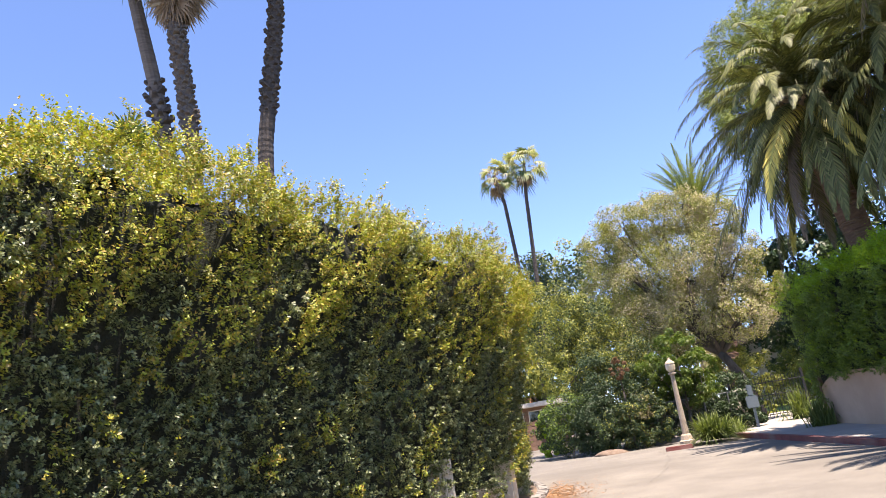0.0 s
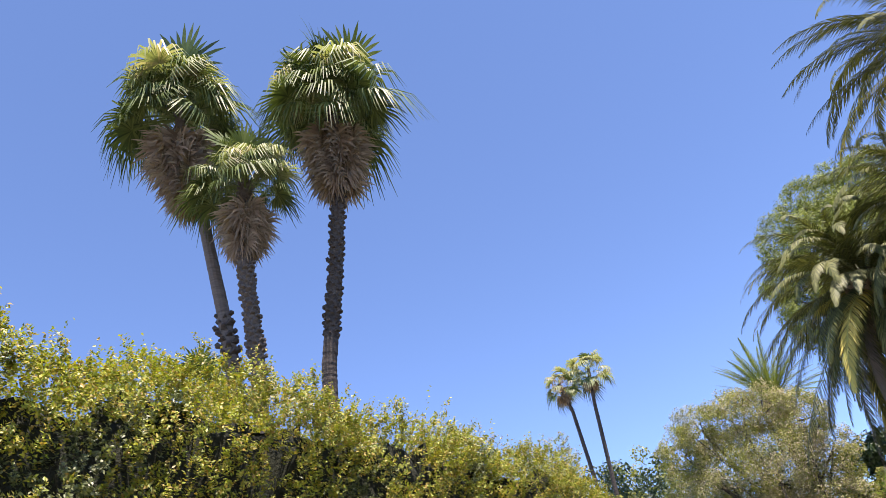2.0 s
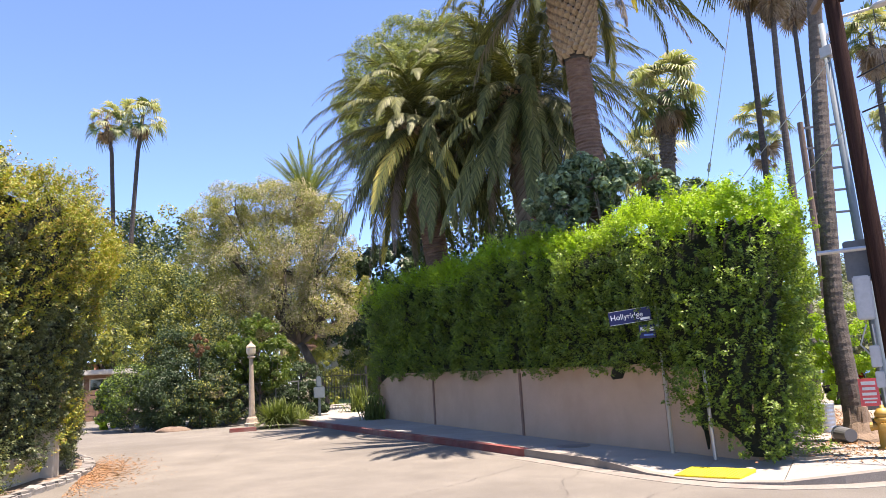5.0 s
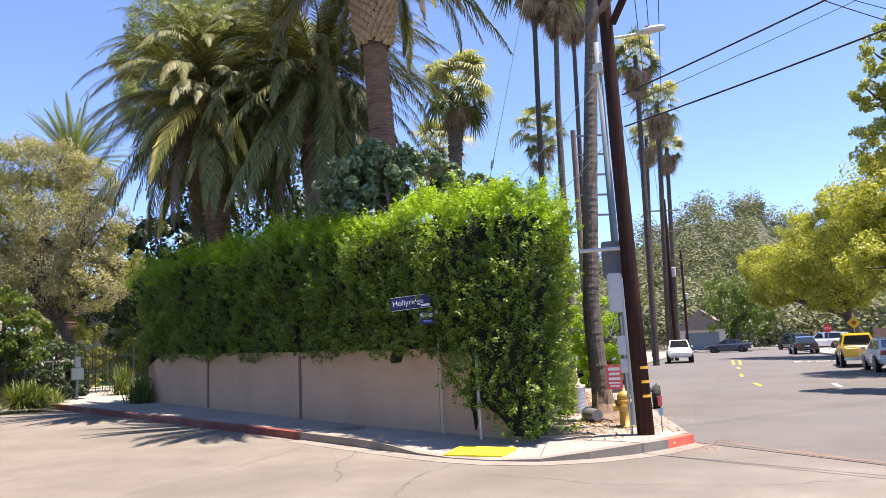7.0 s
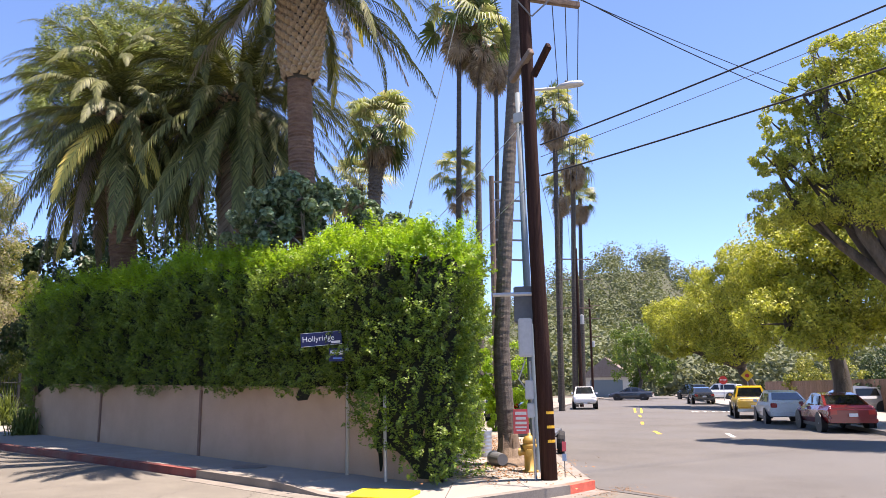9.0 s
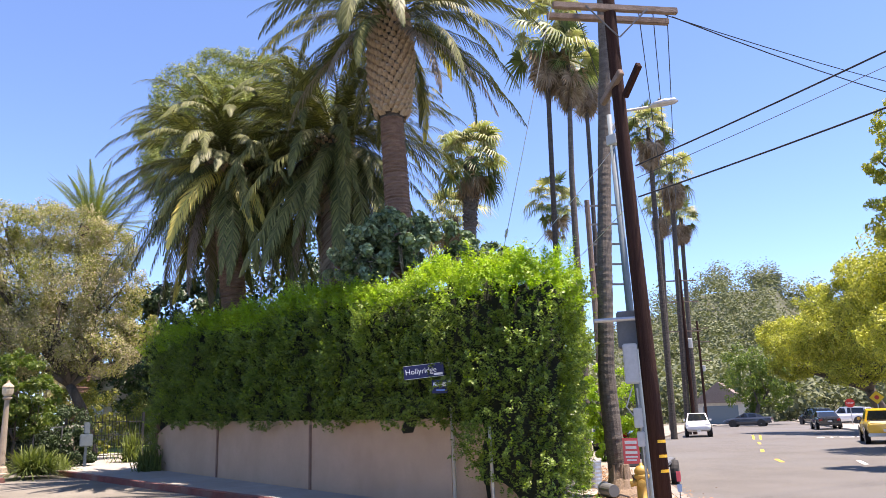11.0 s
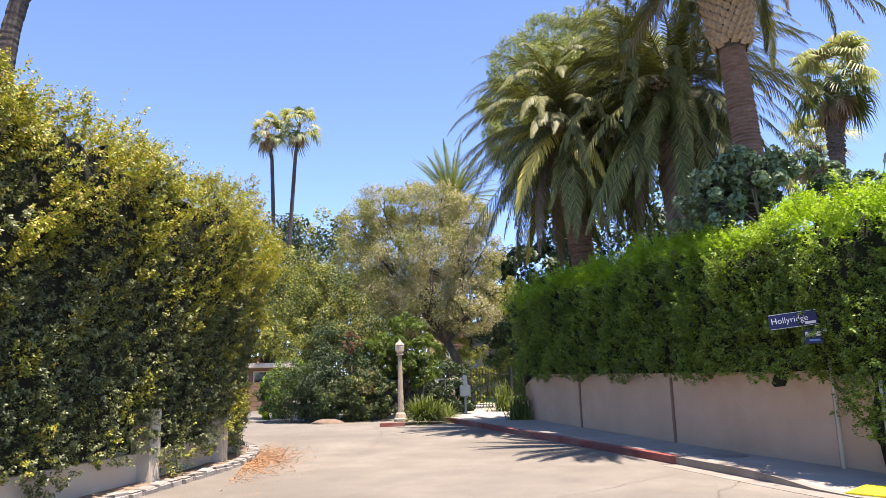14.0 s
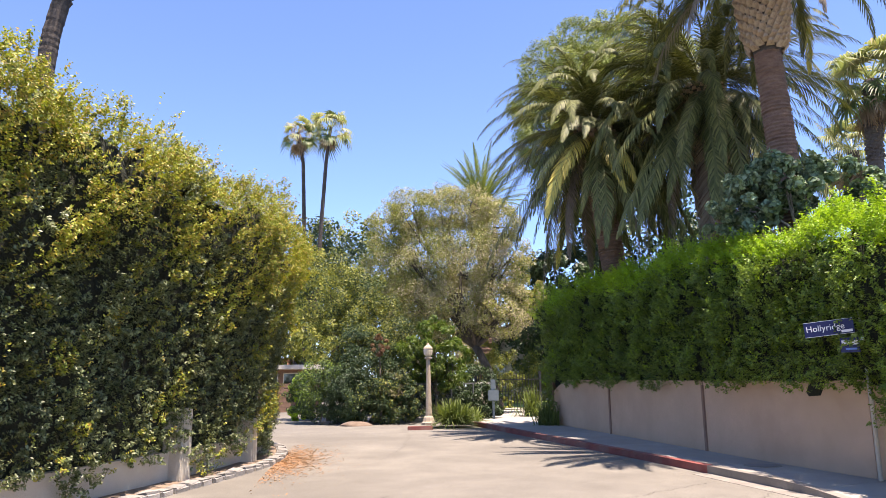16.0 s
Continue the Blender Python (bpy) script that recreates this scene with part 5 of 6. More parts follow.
def build_hill():
    xs = np.linspace(44, 100, 57)
    ds = np.linspace(105, 420, 24)
    v = []
    for d in ds:
        for a in xs:
            x, y = at(a, d)
            h = hill_height(a, d) if d <= 310 else hill_height(a, 310) * (1 - (d - 310) / 160)
            v.append((x, y, h - 0.5))
    n = len(xs)
    f = [(j * n + i, (j + 1) * n + i, (j + 1) * n + i + 1, j * n + i + 1) for j in range(len(ds) - 1) for i in range(n - 1)]
    ob = put("hill", fast_mesh("hill", v, f), M_SCRUB, smooth=True)
    tagged(ob, "wooded hillside beyond the end of the street", "hill", kind="structure")
    rr = np.random.RandomState(9)
    P, Q = [], []
    for k in range(1500):
        a, d = rr.uniform(45, 98), rr.uniform(118, 320)
        x, y = at(a, d)
        hh = hill_height(a, d)
        s = rr.uniform(2.0, 5.4)
        m = 120
        o = rr.normal(size=(m, 3))
        o /= np.linalg.norm(o, axis=1, keepdims=True)
        P.append(np.array([x, y, hh + s * 0.9]) + o * np.array([s, s, s * rr.uniform(0.8, 1.7)]) * rr.uniform(0.5, 1, (m, 1)))
        Q.append(o * 0.7 + np.array([0, 0, 0.8]))
    me = leaf_mesh("hill_trees", np.concatenate(P), np.concatenate(Q), 1.0, 0.6, 9, 0.5)
    tagged(put("hill_trees", me, M_HILL), "hazy grey-green woods covering the hillside", "woods", kind="stuff")


build_hill()


# ---- pole, cables and street furniture at the corner ----
def bar(a, b, r, sides=8):
    return tube([a, b], [r, r], sides)


def cable(a, b, sag, r=0.012, k=14):
    a, b = Vector(a), Vector(b)
    return tube([a.lerp(b, i / k) - Vector((0, 0, sag * 4 * (i / k) * (1 - i / k))) for i in range(k + 1)], [r] * (k + 1), 5)


def beam(a, b, w, h):
    """A squared timber from a to b."""
    a, b = Vector(a), Vector(b)
    d = b - a
    m = Matrix.Translation(a) @ d.to_track_quat("X", "Z").to_matrix().to_4x4()
    return nbox(0, d.length, -w / 2, w / 2, -h / 2, h / 2, m, 0.012)


def strap_plant(az_, dist, n, length, mat, seed, label, spread=1.0):
    r = np.random.RandomState(seed)
    x, y = at(az_, dist)
    ob = thing("strap_leaf_plant", label, "plant", pose(x, y, gz(x, y) + 0.1))
    a, e = r.uniform(0, 6.283, n), r.uniform(0.35, 1.45, n)
    L = length * r.uniform(0.6, 1.1, n)
    d = np.stack([np.cos(a), np.sin(a), 0 * a], 1)
    t = np.linspace(0, 1, 6)
    c = []
    for k in range(6):
        c.append(d * (L * np.cos(e) * t[k] * spread)[:, None] + np.stack([0 * a, 0 * a, L * (np.sin(e) * t[k] - 0.55 * t[k] ** 2.2 * (1.3 - np.sin(e) * 0.6))], 1))
    c = np.stack(c, 1) + np.stack([r.normal(0, 0.18, n), r.normal(0, 0.18, n), np.zeros(n)], 1)[:, None]
    w = np.stack([-np.sin(a), np.cos(a), 0 * a], 1)[:, None] * (0.022 * np.array([1, 1.1, 1, 0.8, 0.5, 0.1]))[None, :, None]
    v, f = blade_strips(c, w)
    put("leaves", fast_mesh("leaves", v, f), mat, ob)


def utility_pole():
    o = Vector((11.17, 6.66, 0.0))
    ob = thing("utility_pole", "dark creosoted timber utility pole with crossarms and boxes", "utility pole", Matrix.Translation(o))
    P = [Vector((11.17, 6.66, 0.0)), p3(58.75, 13.9, 13.0), p3(58.5, 29.5, 13.0)]
    top = P[2] + (P[2] - P[1]) * 0.5
    line = [P[0], P[0].lerp(P[1], 0.5), P[1], P[2], top]
    bm = tube([p - o for p in line], [0.140, 0.132, 0.122, 0.11, 0.10], 16)
    part("shaft", bm, M_POLE, ob, smooth=True)
    aL, aR = p3(53.7, 29.9, 12.73), p3(63.3, 28.15, 13.65)
    side = Vector((aR - aL).normalized().cross(Vector((0, 0, 1)))) * 0.19
    part("crossarm", beam(aL - o + side, aR - o + side, 0.10, 0.12), M_ARM, ob, "weathered timber crossarm")
    part("crossarm", beam(aL - o - side, aR - o - side, 0.10, 0.12), M_ARM, ob, "weathered timber crossarm")
    mid = aL.lerp(aR, 0.5)
    for q in (0.25, 0.75):
        part("brace", beam(aL.lerp(aR, q) - o + side * 1.3, mid - o + side * 1.3 - Vector((0, 0, 0.62)), 0.03, 0.03), M_DGREY, ob)
    for q in (0.06, 0.2, 0.72, 0.84, 0.96):
        c = aL.lerp(aR, q) - o + Vector((0, 0, 0.05))
        part("insulator", lathe([(0.02, 0), (0.045, 0.03), (0.03, 0.07), (0.045, 0.1), (0.02, 0.14)], 10, Matrix.Translation(c)), M_DGREY, ob)
    part("lower_arm", beam(p3(57.3, 22.9, 13.3) - o, p3(59.0, 25.0, 12.7) - o, 0.10, 0.13), M_ARM, ob, "short slanting timber arm")
    part("lower_arm", beam(p3(59.1, 23.2, 12.9) - o, p3(60.4, 25.3, 12.4) - o, 0.09, 0.13), M_POLE, ob, "short slanting timber arm")
    for z in (1.24, 1.01, 0.78):
        t = z / P[1].z
        c = P[0].lerp(P[1], t) - o
        bm = bmesh.new()
        rows = []
        for j in range(6):
            a = radians(-149 + 4 + 13 * j)
            rows.append([bm.verts.new(c + Vector((math.cos(a) * q, math.sin(a) * q, h))) for q, h in ((0.128, -0.022), (0.144, -0.022), (0.144, 0.022), (0.128, 0.022))])
        for u, v in zip(rows, rows[1:]):
            for j in range(4):
                bm.faces.new((u[j], u[(j + 1) % 4], v[(j + 1) % 4], v[j]))
        bmesh.ops.recalc_face_normals(bm, faces=bm.faces[:])
        part("reflector_band", bm, M_YELLOW, ob, "short yellow reflective strip")
    # conduit and boxes on the camera's left of the shaft
    lf = Vector((-0.515, 0.857, 0))
    bk = Vector((0.857, 0.515, 0))
    m = Matrix(((bk.x, lf.x, 0, 0), (bk.y, lf.y, 0, 0), (0, 0, 1, 0), (0, 0, 0, 1)))

    def rel(y, z, dx=0.0):
        return Matrix.Translation(P[0].lerp(P[1], z / P[1].z) - o + lf * y + bk * dx) @ m

    part("meter_box", nbox(-0.10, 0.10, -0.12, 0.12, -0.33, 0.33, rel(0.27, 2.5), 0.02), M_BOX, ob, "grey steel meter box")
    part("switch_box", nbox(-0.1, 0.1, -0.07, 0.07, -0.16, 0.16, rel(0.25, 1.62), 0.012), M_BOX, ob, "small grey box")
    part("switch_box", nbox(-0.08, 0.08, -0.06, 0.06, -0.12, 0.12, rel(0.24, 1.28), 0.012), M_BOX, ob, "small grey box")
    part("standoff_bar", bar(rel(0.05, 3.25).translation, rel(0.80, 3.25).translation, 0.035), M_GALV, ob, "pale steel bar")
    part("conduit", tube([rel(0.22, z).translation for z in (0.15, 0.8, 1.5, 2.1)], [0.022] * 4, 8), M_GALV, ob, "pale conduit")
    part("ground_wire", tube([rel(0.30, 2.1).translation, rel(0.42, 1.8).translation, rel(0.28, 1.6).translation, rel(0.22, 1.45).translation], [0.012] * 4, 6), M_BOX, ob)
    part("transformer_cabinet", nbox(-0.16, 0.16, -0.19, 0.19, -0.32, 0.32, rel(0.26, 3.1, 0.4), 0.02), M_DGREY, ob, "dark grey cabinet")
    return aL, aR


AL, AR = utility_pole()
EYE_POLE = Vector((11.17, 6.66, 0))


def overhead_cable(a, b, sag, r, label):
    ob = thing("overhead_cable", label, "cable", Matrix.Translation(Vector(a)), group="overhead cables")
    part("wire", cable(Vector((0, 0, 0)), Vector(b) - Vector(a), sag, r), M_WIRE, ob)


def beyond(a, b, k):
    return Vector(a) + (Vector(b) - Vector(a)) * k


overhead_cable(AR, beyond(AR, p3(83, 17.6, 24), 1.6), 0.5, 0.012, "thin black cable running off across the street")
overhead_cable(AR + Vector((-0.1, 0.1, 0.05)), beyond(AR, p3(82.3, 18.6, 24), 1.6), 0.35, 0.010, "thin black cable running off across the street")
for e0, e1, d, r, lab in ((18.1, 24.7, 11.0, 0.015, "thick black cable passing overhead"), (15.8, 21.0, 10.6, 0.015, "thick black cable passing overhead"), (17.2, 23.7, 13.5, 0.006, "thin grey cable passing overhead")):
    a = p3(59.4, e0, 13.1)
    overhead_cable(a, beyond(a, p3(83.7, e1, d), 2.2), 0.15, r, lab)
for q, el in ((0.2, 9.6), (0.72, 9.4), (0.84, 9.2), (0.96, 9.0)):
    overhead_cable(AL.lerp(AR, q) + Vector((0, 0, 0.15)), p3(60.7 + q, el, 62), 0.5, 0.010, "thin cable running along the street")
for end, up in ((p3(48.3, 10.6, 16.5), AL), (p3(49.3, 10.8, 16.5), p3(58.8, 20.5, 13.2)), (p3(52.0, 9.6, 17), p3(58.9, 15.5, 13.1))):
    ob = thing("guy_wire", "thin grey guy wire with a strain insulator", "guy wire", Matrix.Translation(end), group="guy wires")
    part("wire", cable((0, 0, 0), Vector(up) - end, 0.05, 0.007, 4), M_GALV, ob)
    c = (Vector(up) - end) * 0.19
    d = c.normalized()
    part("strain_insulator", tube([c - d * 0.11, c - d * 0.07, c, c + d * 0.07, c + d * 0.11], [0.012, 0.035, 0.026, 0.035, 0.012], 8), M_BOX, ob)


def street_light():
    b = foot(58.3, 14.4)
    ob = thing("street_lamp", "tall blue-grey steel street lamp with a cobra head", "street lamp", Matrix.Translation(b))
    top = p3(57.75, 22.0, 14.4) - b
    part("pole", tube([(0, 0, 0), (0, 0, 0.3), top * 0.5, top], [0.11, 0.085, 0.07, 0.05], 12), M_PAINTGREY, ob, smooth=True)
    h = p3(60.8, 22.2, 14.4) - b
    part("arm", tube([top - Vector((0, 0, 0.35)), top.lerp(h, 0.35) + Vector((0, 0, 0.02)), h], [0.035, 0.03, 0.028], 8), M_GALV, ob)
    d = (h - top).normalized()
    m = Matrix.Translation(h) @ d.to_track_quat("X", "Z").to_matrix().to_4x4()
    bm = tube([(0, 0, 0), (0.08, 0, 0.03), (0.3, 0, 0.045), (0.5, 0, 0.03), (0.56, 0, 0)], [0.03, 0.075, 0.11, 0.09, 0.03], 12)
    for v in bm.verts:
        v.co.z *= 0.62
    bmesh.ops.transform(bm, matrix=m, verts=bm.verts)
    head = part("head", bm, M_GALV, ob, "pale steel lamp head", smooth=True)
    part("photocell", lathe([(0.03, 0.0), (0.03, 0.05), (0.015, 0.065)], 8, m @ Matrix.Translation((0.22, 0, 0.07))), M_DGREY, head)
    part("clamp", nbox(-0.1, 0.1, -0.16, 0.06, -0.1, 0.1, Matrix.Translation(top - Vector((0, 0, 0.55))), 0.01), M_BOX, ob)


street_light()

# lime-green shrubs along the verge
for az_, el, dist, rx, rz in ((55.4, 1.0, 27, 0.6, 1.5), (57.4, 1.0, 33, 0.9, 1.4)):
    b = grounded(az_, dist)
    tree("garden_shrub", "bright lime-green shrub beside the footpath", b, [blob(az_, el, dist, rx, rz), (b[0], b[1], 0.9, rx, rx, 0.9)], 7000, 0.11, 0.06, M_YOUNG_R, 180 + int(az_), 0.06, holes=0.15, category="shrub", group="garden shrubs")


# second pole with short rungs further up the verge
def rung_pole():
    b = foot(55.5, 34)
    ob = thing("utility_pole", "brown timber pole with stacked crossbars", "utility pole", Matrix.Translation(b))
    part("shaft", tube([(0, 0, 0), p3(55.5, 15.9, 34) - b], [0.15, 0.12], 10), M_ARM, ob)
    for el in (15.5, 14.1, 12.6, 11.1, 9.6):
        part("crossbar", beam(p3(55.3, el, 34) - b, p3(57.9, el - 0.15, 34.6) - b, 0.07, 0.09), M_DGREY, ob)


rung_pole()
for az_, dist, el in ((61.75, 62, 10.2), (62.6, 95, 6.4)):
    b = foot(az_, dist)
    ob = thing("utility_pole", "far dark timber pole along the street", "utility pole", Matrix.Translation(b))
    t = p3(az_ + 0.05, el, dist) - b
    part("shaft", tube([(0, 0, 0), t], [0.17, 0.12], 8), M_POLE, ob)
    for k in (0.93, 0.8, 0.62):
        part("crossarm", beam(t * k + Vector((-0.9, 0.9, 0)), t * k + Vector((0.9, -0.9, 0)), 0.1, 0.1), M_ARM, ob)
    part("transformer", lathe([(0.2, 0), (0.2, 0.7), (0.1, 0.75)], 10, Matrix.Translation(t * 0.52 + Vector((0.2, -0.2, 0)))), M_BOX, ob, "pale grey transformer can")


def hydrant():
    ob = thing("fire_hydrant", "yellow cast-iron fire hydrant on the gravel verge", "fire hydrant", pose(12.0, 7.55, 0.14, 0, 0, 30))
    part("barrel", lathe([(0.15, 0), (0.15, 0.04), (0.10, 0.05), (0.105, 0.42), (0.135, 0.45), (0.135, 0.49), (0.11, 0.52)], 18), M_HYDRANT, ob, smooth=True)
    part("bonnet", lathe([(0.125, 0.52), (0.12, 0.58), (0.08, 0.64), (0.03, 0.66), (0.03, 0.70)], 18), M_HYDRANT, ob, smooth=True)
    for a in (0, 90, 180):
        part("outlet", lathe([(0.055, 0.08), (0.055, 0.15), (0.068, 0.15), (0.068, 0.20), (0.02, 0.21)], 12, Matrix.Translation((0, 0, 0.36)) @ Matrix.Rotation(radians(a), 4, "Z") @ Matrix.Rotation(radians(90), 4, "Y")), M_HYDRANT, ob)


hydrant()
bin_ = thing("trash_can", "ribbed galvanised steel rubbish can", "trash can", pose(13.95, 9.95, 0.14))
prof = []
for k in range(15):
    prof += [(0.165 + (0.006 if k % 2 else 0), 0.04 * k)]
part("body", lathe([(0.15, 0)] + prof[1:], 24), M_GALV, bin_)
part("rim", lathe([(0.172, 0.55), (0.18, 0.56), (0.18, 0.58), (0.15, 0.585)], 24), M_GALV, bin_)

bucket = thing("bucket", "toppled dark bucket with a pale rim beside the palm", "bucket", pose(*at(55.5, 15.2), 0.29, 0, 0, 60))
TURN = Matrix.Rotation(radians(90), 4, "Y")
part("body", lathe([(0.02, -0.2), (0.11, -0.2), (0.125, 0.0), (0.135, 0.2), (0.12, 0.2), (0.10, -0.17)], 20, TURN), M_DGREY, bucket)
part("rim", lathe([(0.135, 0.18), (0.145, 0.19), (0.145, 0.215), (0.125, 0.215)], 20, TURN), M_GALV, bucket, "pale metal rim")
stake = thing("marker_stake", "thin wire stake with small red and blue flags", "marker stake", pose(11.62, 6.62, 0.12))
part("wire", bar((0, 0, 0), (0, 0, 0.62), 0.008, 6), M_DGREY, stake)
part("flag", nbox(-0.008, 0.008, -0.035, 0.035, 0.46, 0.62, pose(0, 0, 0, 0, 0, 30), 0.003), M_SIGNRED, stake, "coral red flag")
part("flag", nbox(-0.008, 0.008, -0.035, 0.035, 0.30, 0.42, pose(0, 0, 0, 0, 0, 30), 0.003), plain("pale_blue", (0.30, 0.45, 0.62), 0.5), stake, "pale blue flag")


def facing(p, yaw_az):
    """A frame at p: x to the viewer's right, y away from the viewer along the bearing, z up."""
    a = radians(yaw_az)
    return Matrix(((math.cos(a), math.sin(a), 0, p[0]), (-math.sin(a), math.cos(a), 0, p[1]), (0, 0, 1, p[2]), (0, 0, 0, 1)))


def lettering(text, size, mat, parent, m, depth=0.002):
    cu = bpy.data.curves.new("lettering", "FONT")
    cu.body, cu.size, cu.extrude = text, size, depth
    ob = new("tmp_text", cu)
    bpy.context.view_layer.update()
    me = bpy.data.meshes.new_from_object(ob.evaluated_get(bpy.context.evaluated_depsgraph_get()))
    bpy.data.objects.remove(ob)
    me.transform(m)
    return put("lettering", me, mat, parent)


UPRIGHT = Matrix.Rotation(radians(90), 4, "X")


def street_sign():
    base = Vector((9.80, 9.98, 0.13))
    ob = thing("street_sign", "navy blue street name signs on a thin steel post", "street sign", facing(base, 43.5))
    tilt = Matrix.Translation((-0.51, -0.43, 2.42)) @ Matrix.Rotation(radians(-5), 4, "Y") @ Matrix.Translation((0.3, 0, -2.48))
    part("post", tube([(-0.03, 0.24, 1.2), (-0.04, 0.24, 2.0), (-0.05, 0.24, 2.75)], [0.025, 0.025, 0.025], 10), M_GALV, ob)
    plate = part("name_plate", nbox(-0.66, 0.06, -0.012, 0.0, 2.36, 2.60, tilt, 0.004), M_SIGNBLUE, ob, "navy plate with white lettering")
    lettering("Hollyridge", 0.135, M_WHITE, plate, tilt @ Matrix.Translation((-0.635, -0.015, 2.445)) @ UPRIGHT)
    part("number_bar", nbox(-0.13, 0.03, -0.016, -0.012, 2.385, 2.425, tilt), M_WHITE, plate)
    for a, b, c, d in ((-0.66, 0.06, 2.36, 2.366), (-0.66, 0.06, 2.594, 2.60)):
        part("border", nbox(a, b, -0.014, -0.011, c, d, tilt), M_WHITE, plate)
    p2 = part("name_plate", nbox(-0.37, -0.10, -0.50, -0.488, 2.02, 2.25, None, 0.004), M_SIGNBLUE, ob, "small navy plate with white lettering")
    part("lettering_bar", nbox(-0.35, -0.12, -0.504, -0.50, 2.14, 2.21), M_WHITE, p2)
    part("lettering_bar", nbox(-0.30, -0.14, -0.504, -0.50, 2.06, 2.09), plain("blue_lettering", (0.12, 0.25, 0.7), 0.5), p2)
    part("bracket", nbox(-0.07, -0.03, -0.20, 0.25, 2.25, 2.29), M_GALV, ob)
    part("bracket", nbox(-0.24, -0.03, -0.488, -0.20, 2.20, 2.24), M_GALV, ob)


street_sign()
post = thing("sign_post", "bare galvanised steel post rising into the hedge", "post", pose(9.72, 9.0, 0.12))
part("tube", bar((0, 0, 0), (-0.01, 0.02, 1.45), 0.03, 10), M_GALV, post)
drain = thing("downpipe", "pale painted pipe standing against the wall", "pipe", pose(9.84, 10.05, 0.13))
part("tube", bar((0, 0, 0), (0, 0, 1.35), 0.035, 10), M_CREAM, drain)

roots = thing("palm_roots", "flared brown root mat at the palm's foot", "roots", pose(12.9, 8.6, 0.12))
bm = lathe([(0.50, -0.05), (0.43, 0.08), (0.30, 0.17), (0.225, 0.36), (0.19, 0.62)], 22)
rr_ = random.Random(3)
for v in bm.verts:
    v.co += Vector((rr_.uniform(-0.03, 0.03), rr_.uniform(-0.03, 0.03), rr_.uniform(-0.02, 0.02)))
part("root_mat", bm, M_SOIL, roots)

notice = thing("paper_notice", "coral red printed notice fixed to a palm trunk", "notice", facing(p3(57.25, -3.45, 15.1), 57))
part("sheet", nbox(-0.15, 0.15, -0.012, 0.0, 0, 0.47, None, 0.003), M_SIGNRED, notice)
for z0, z1, w in ((0.36, 0.42, 0.11), (0.27, 0.32, 0.10), (0.18, 0.23, 0.11), (0.11, 0.14, 0.11), (0.05, 0.08, 0.09)):
    part("print_bar", nbox(-w, w, -0.016, -0.012, z0, z1), M_WHITE, notice)


def flatbed():
    ob = thing("flatbed_trailer", "small dark flatbed trailer parked at the kerb", "trailer", pose(*at(58.3, 20), 0.0, 0, 0, 26))
    part("deck", nbox(-1.5, 0.75, -0.62, 0.62, 0.50, 0.58, None, 0.01), M_DGREY, ob)
    part("toolbox", nbox(0.1, 0.6, -0.4, 0.4, 0.58, 0.70, None, 0.02), M_BLACK, ob)
    part("tail_box", nbox(0.72, 0.86, -0.62, 0.62, 0.34, 0.56, None, 0.02), M_BLACK, ob)
    for y in (-0.66, 0.66):
        part("wheel", lathe([(0.08, -0.09), (0.27, -0.09), (0.29, 0), (0.27, 0.09), (0.08, 0.09)], 18, Matrix.Translation((-0.3, y, 0.29)) @ Matrix.Rotation(radians(90), 4, "X")), M_TYRE, ob)


flatbed()

# ---- lamp post, gate and garden at the bend ----
def lamp_post():
    x, y = at(14.05, 28)
    g = gz(x, y) + 0.13
    ob = thing("lamp_post", "cream cast-concrete lamp post with an acorn lantern", "lamp post", pose(x, y, g) @ Matrix.Diagonal((1.25, 1.25, 0.9, 1)))
    part("base", lathe([(0.222, 0), (0.222, 0.10), (0.178, 0.14), (0.148, 0.30), (0.111, 0.36)], 8), M_LAMPPOST, ob)
    part("shaft", lathe([(0.096, 0.36), (0.085, 1.0), (0.068, 2.0), (0.058, 2.62)], 12), M_LAMPPOST, ob)
    part("collar", lathe([(0.063, 2.62), (0.111, 2.66), (0.111, 2.70), (0.074, 2.74)], 12), M_LAMPPOST, ob)
    part("lantern", lathe([(0.067, 2.74), (0.126, 2.82), (0.141, 2.98), (0.126, 3.06)], 12), M_GLOBE, ob, "cream glass lantern")
    part("cap", lathe([(0.148, 3.06), (0.126, 3.12), (0.044, 3.22), (0.018, 3.30)], 12), M_LAMPPOST, ob)
    k = thing("kerb_block", "short red-painted kerb at the lamp post's foot", "kerb", pose(x - 0.3, y - 0.55, gz(x, y), 0, 0, -10))
    part("block", nbox(-0.6, 0.3, -0.1, 0.1, -0.1, 0.12, None, 0.02), M_REDCURB, k)


lamp_post()


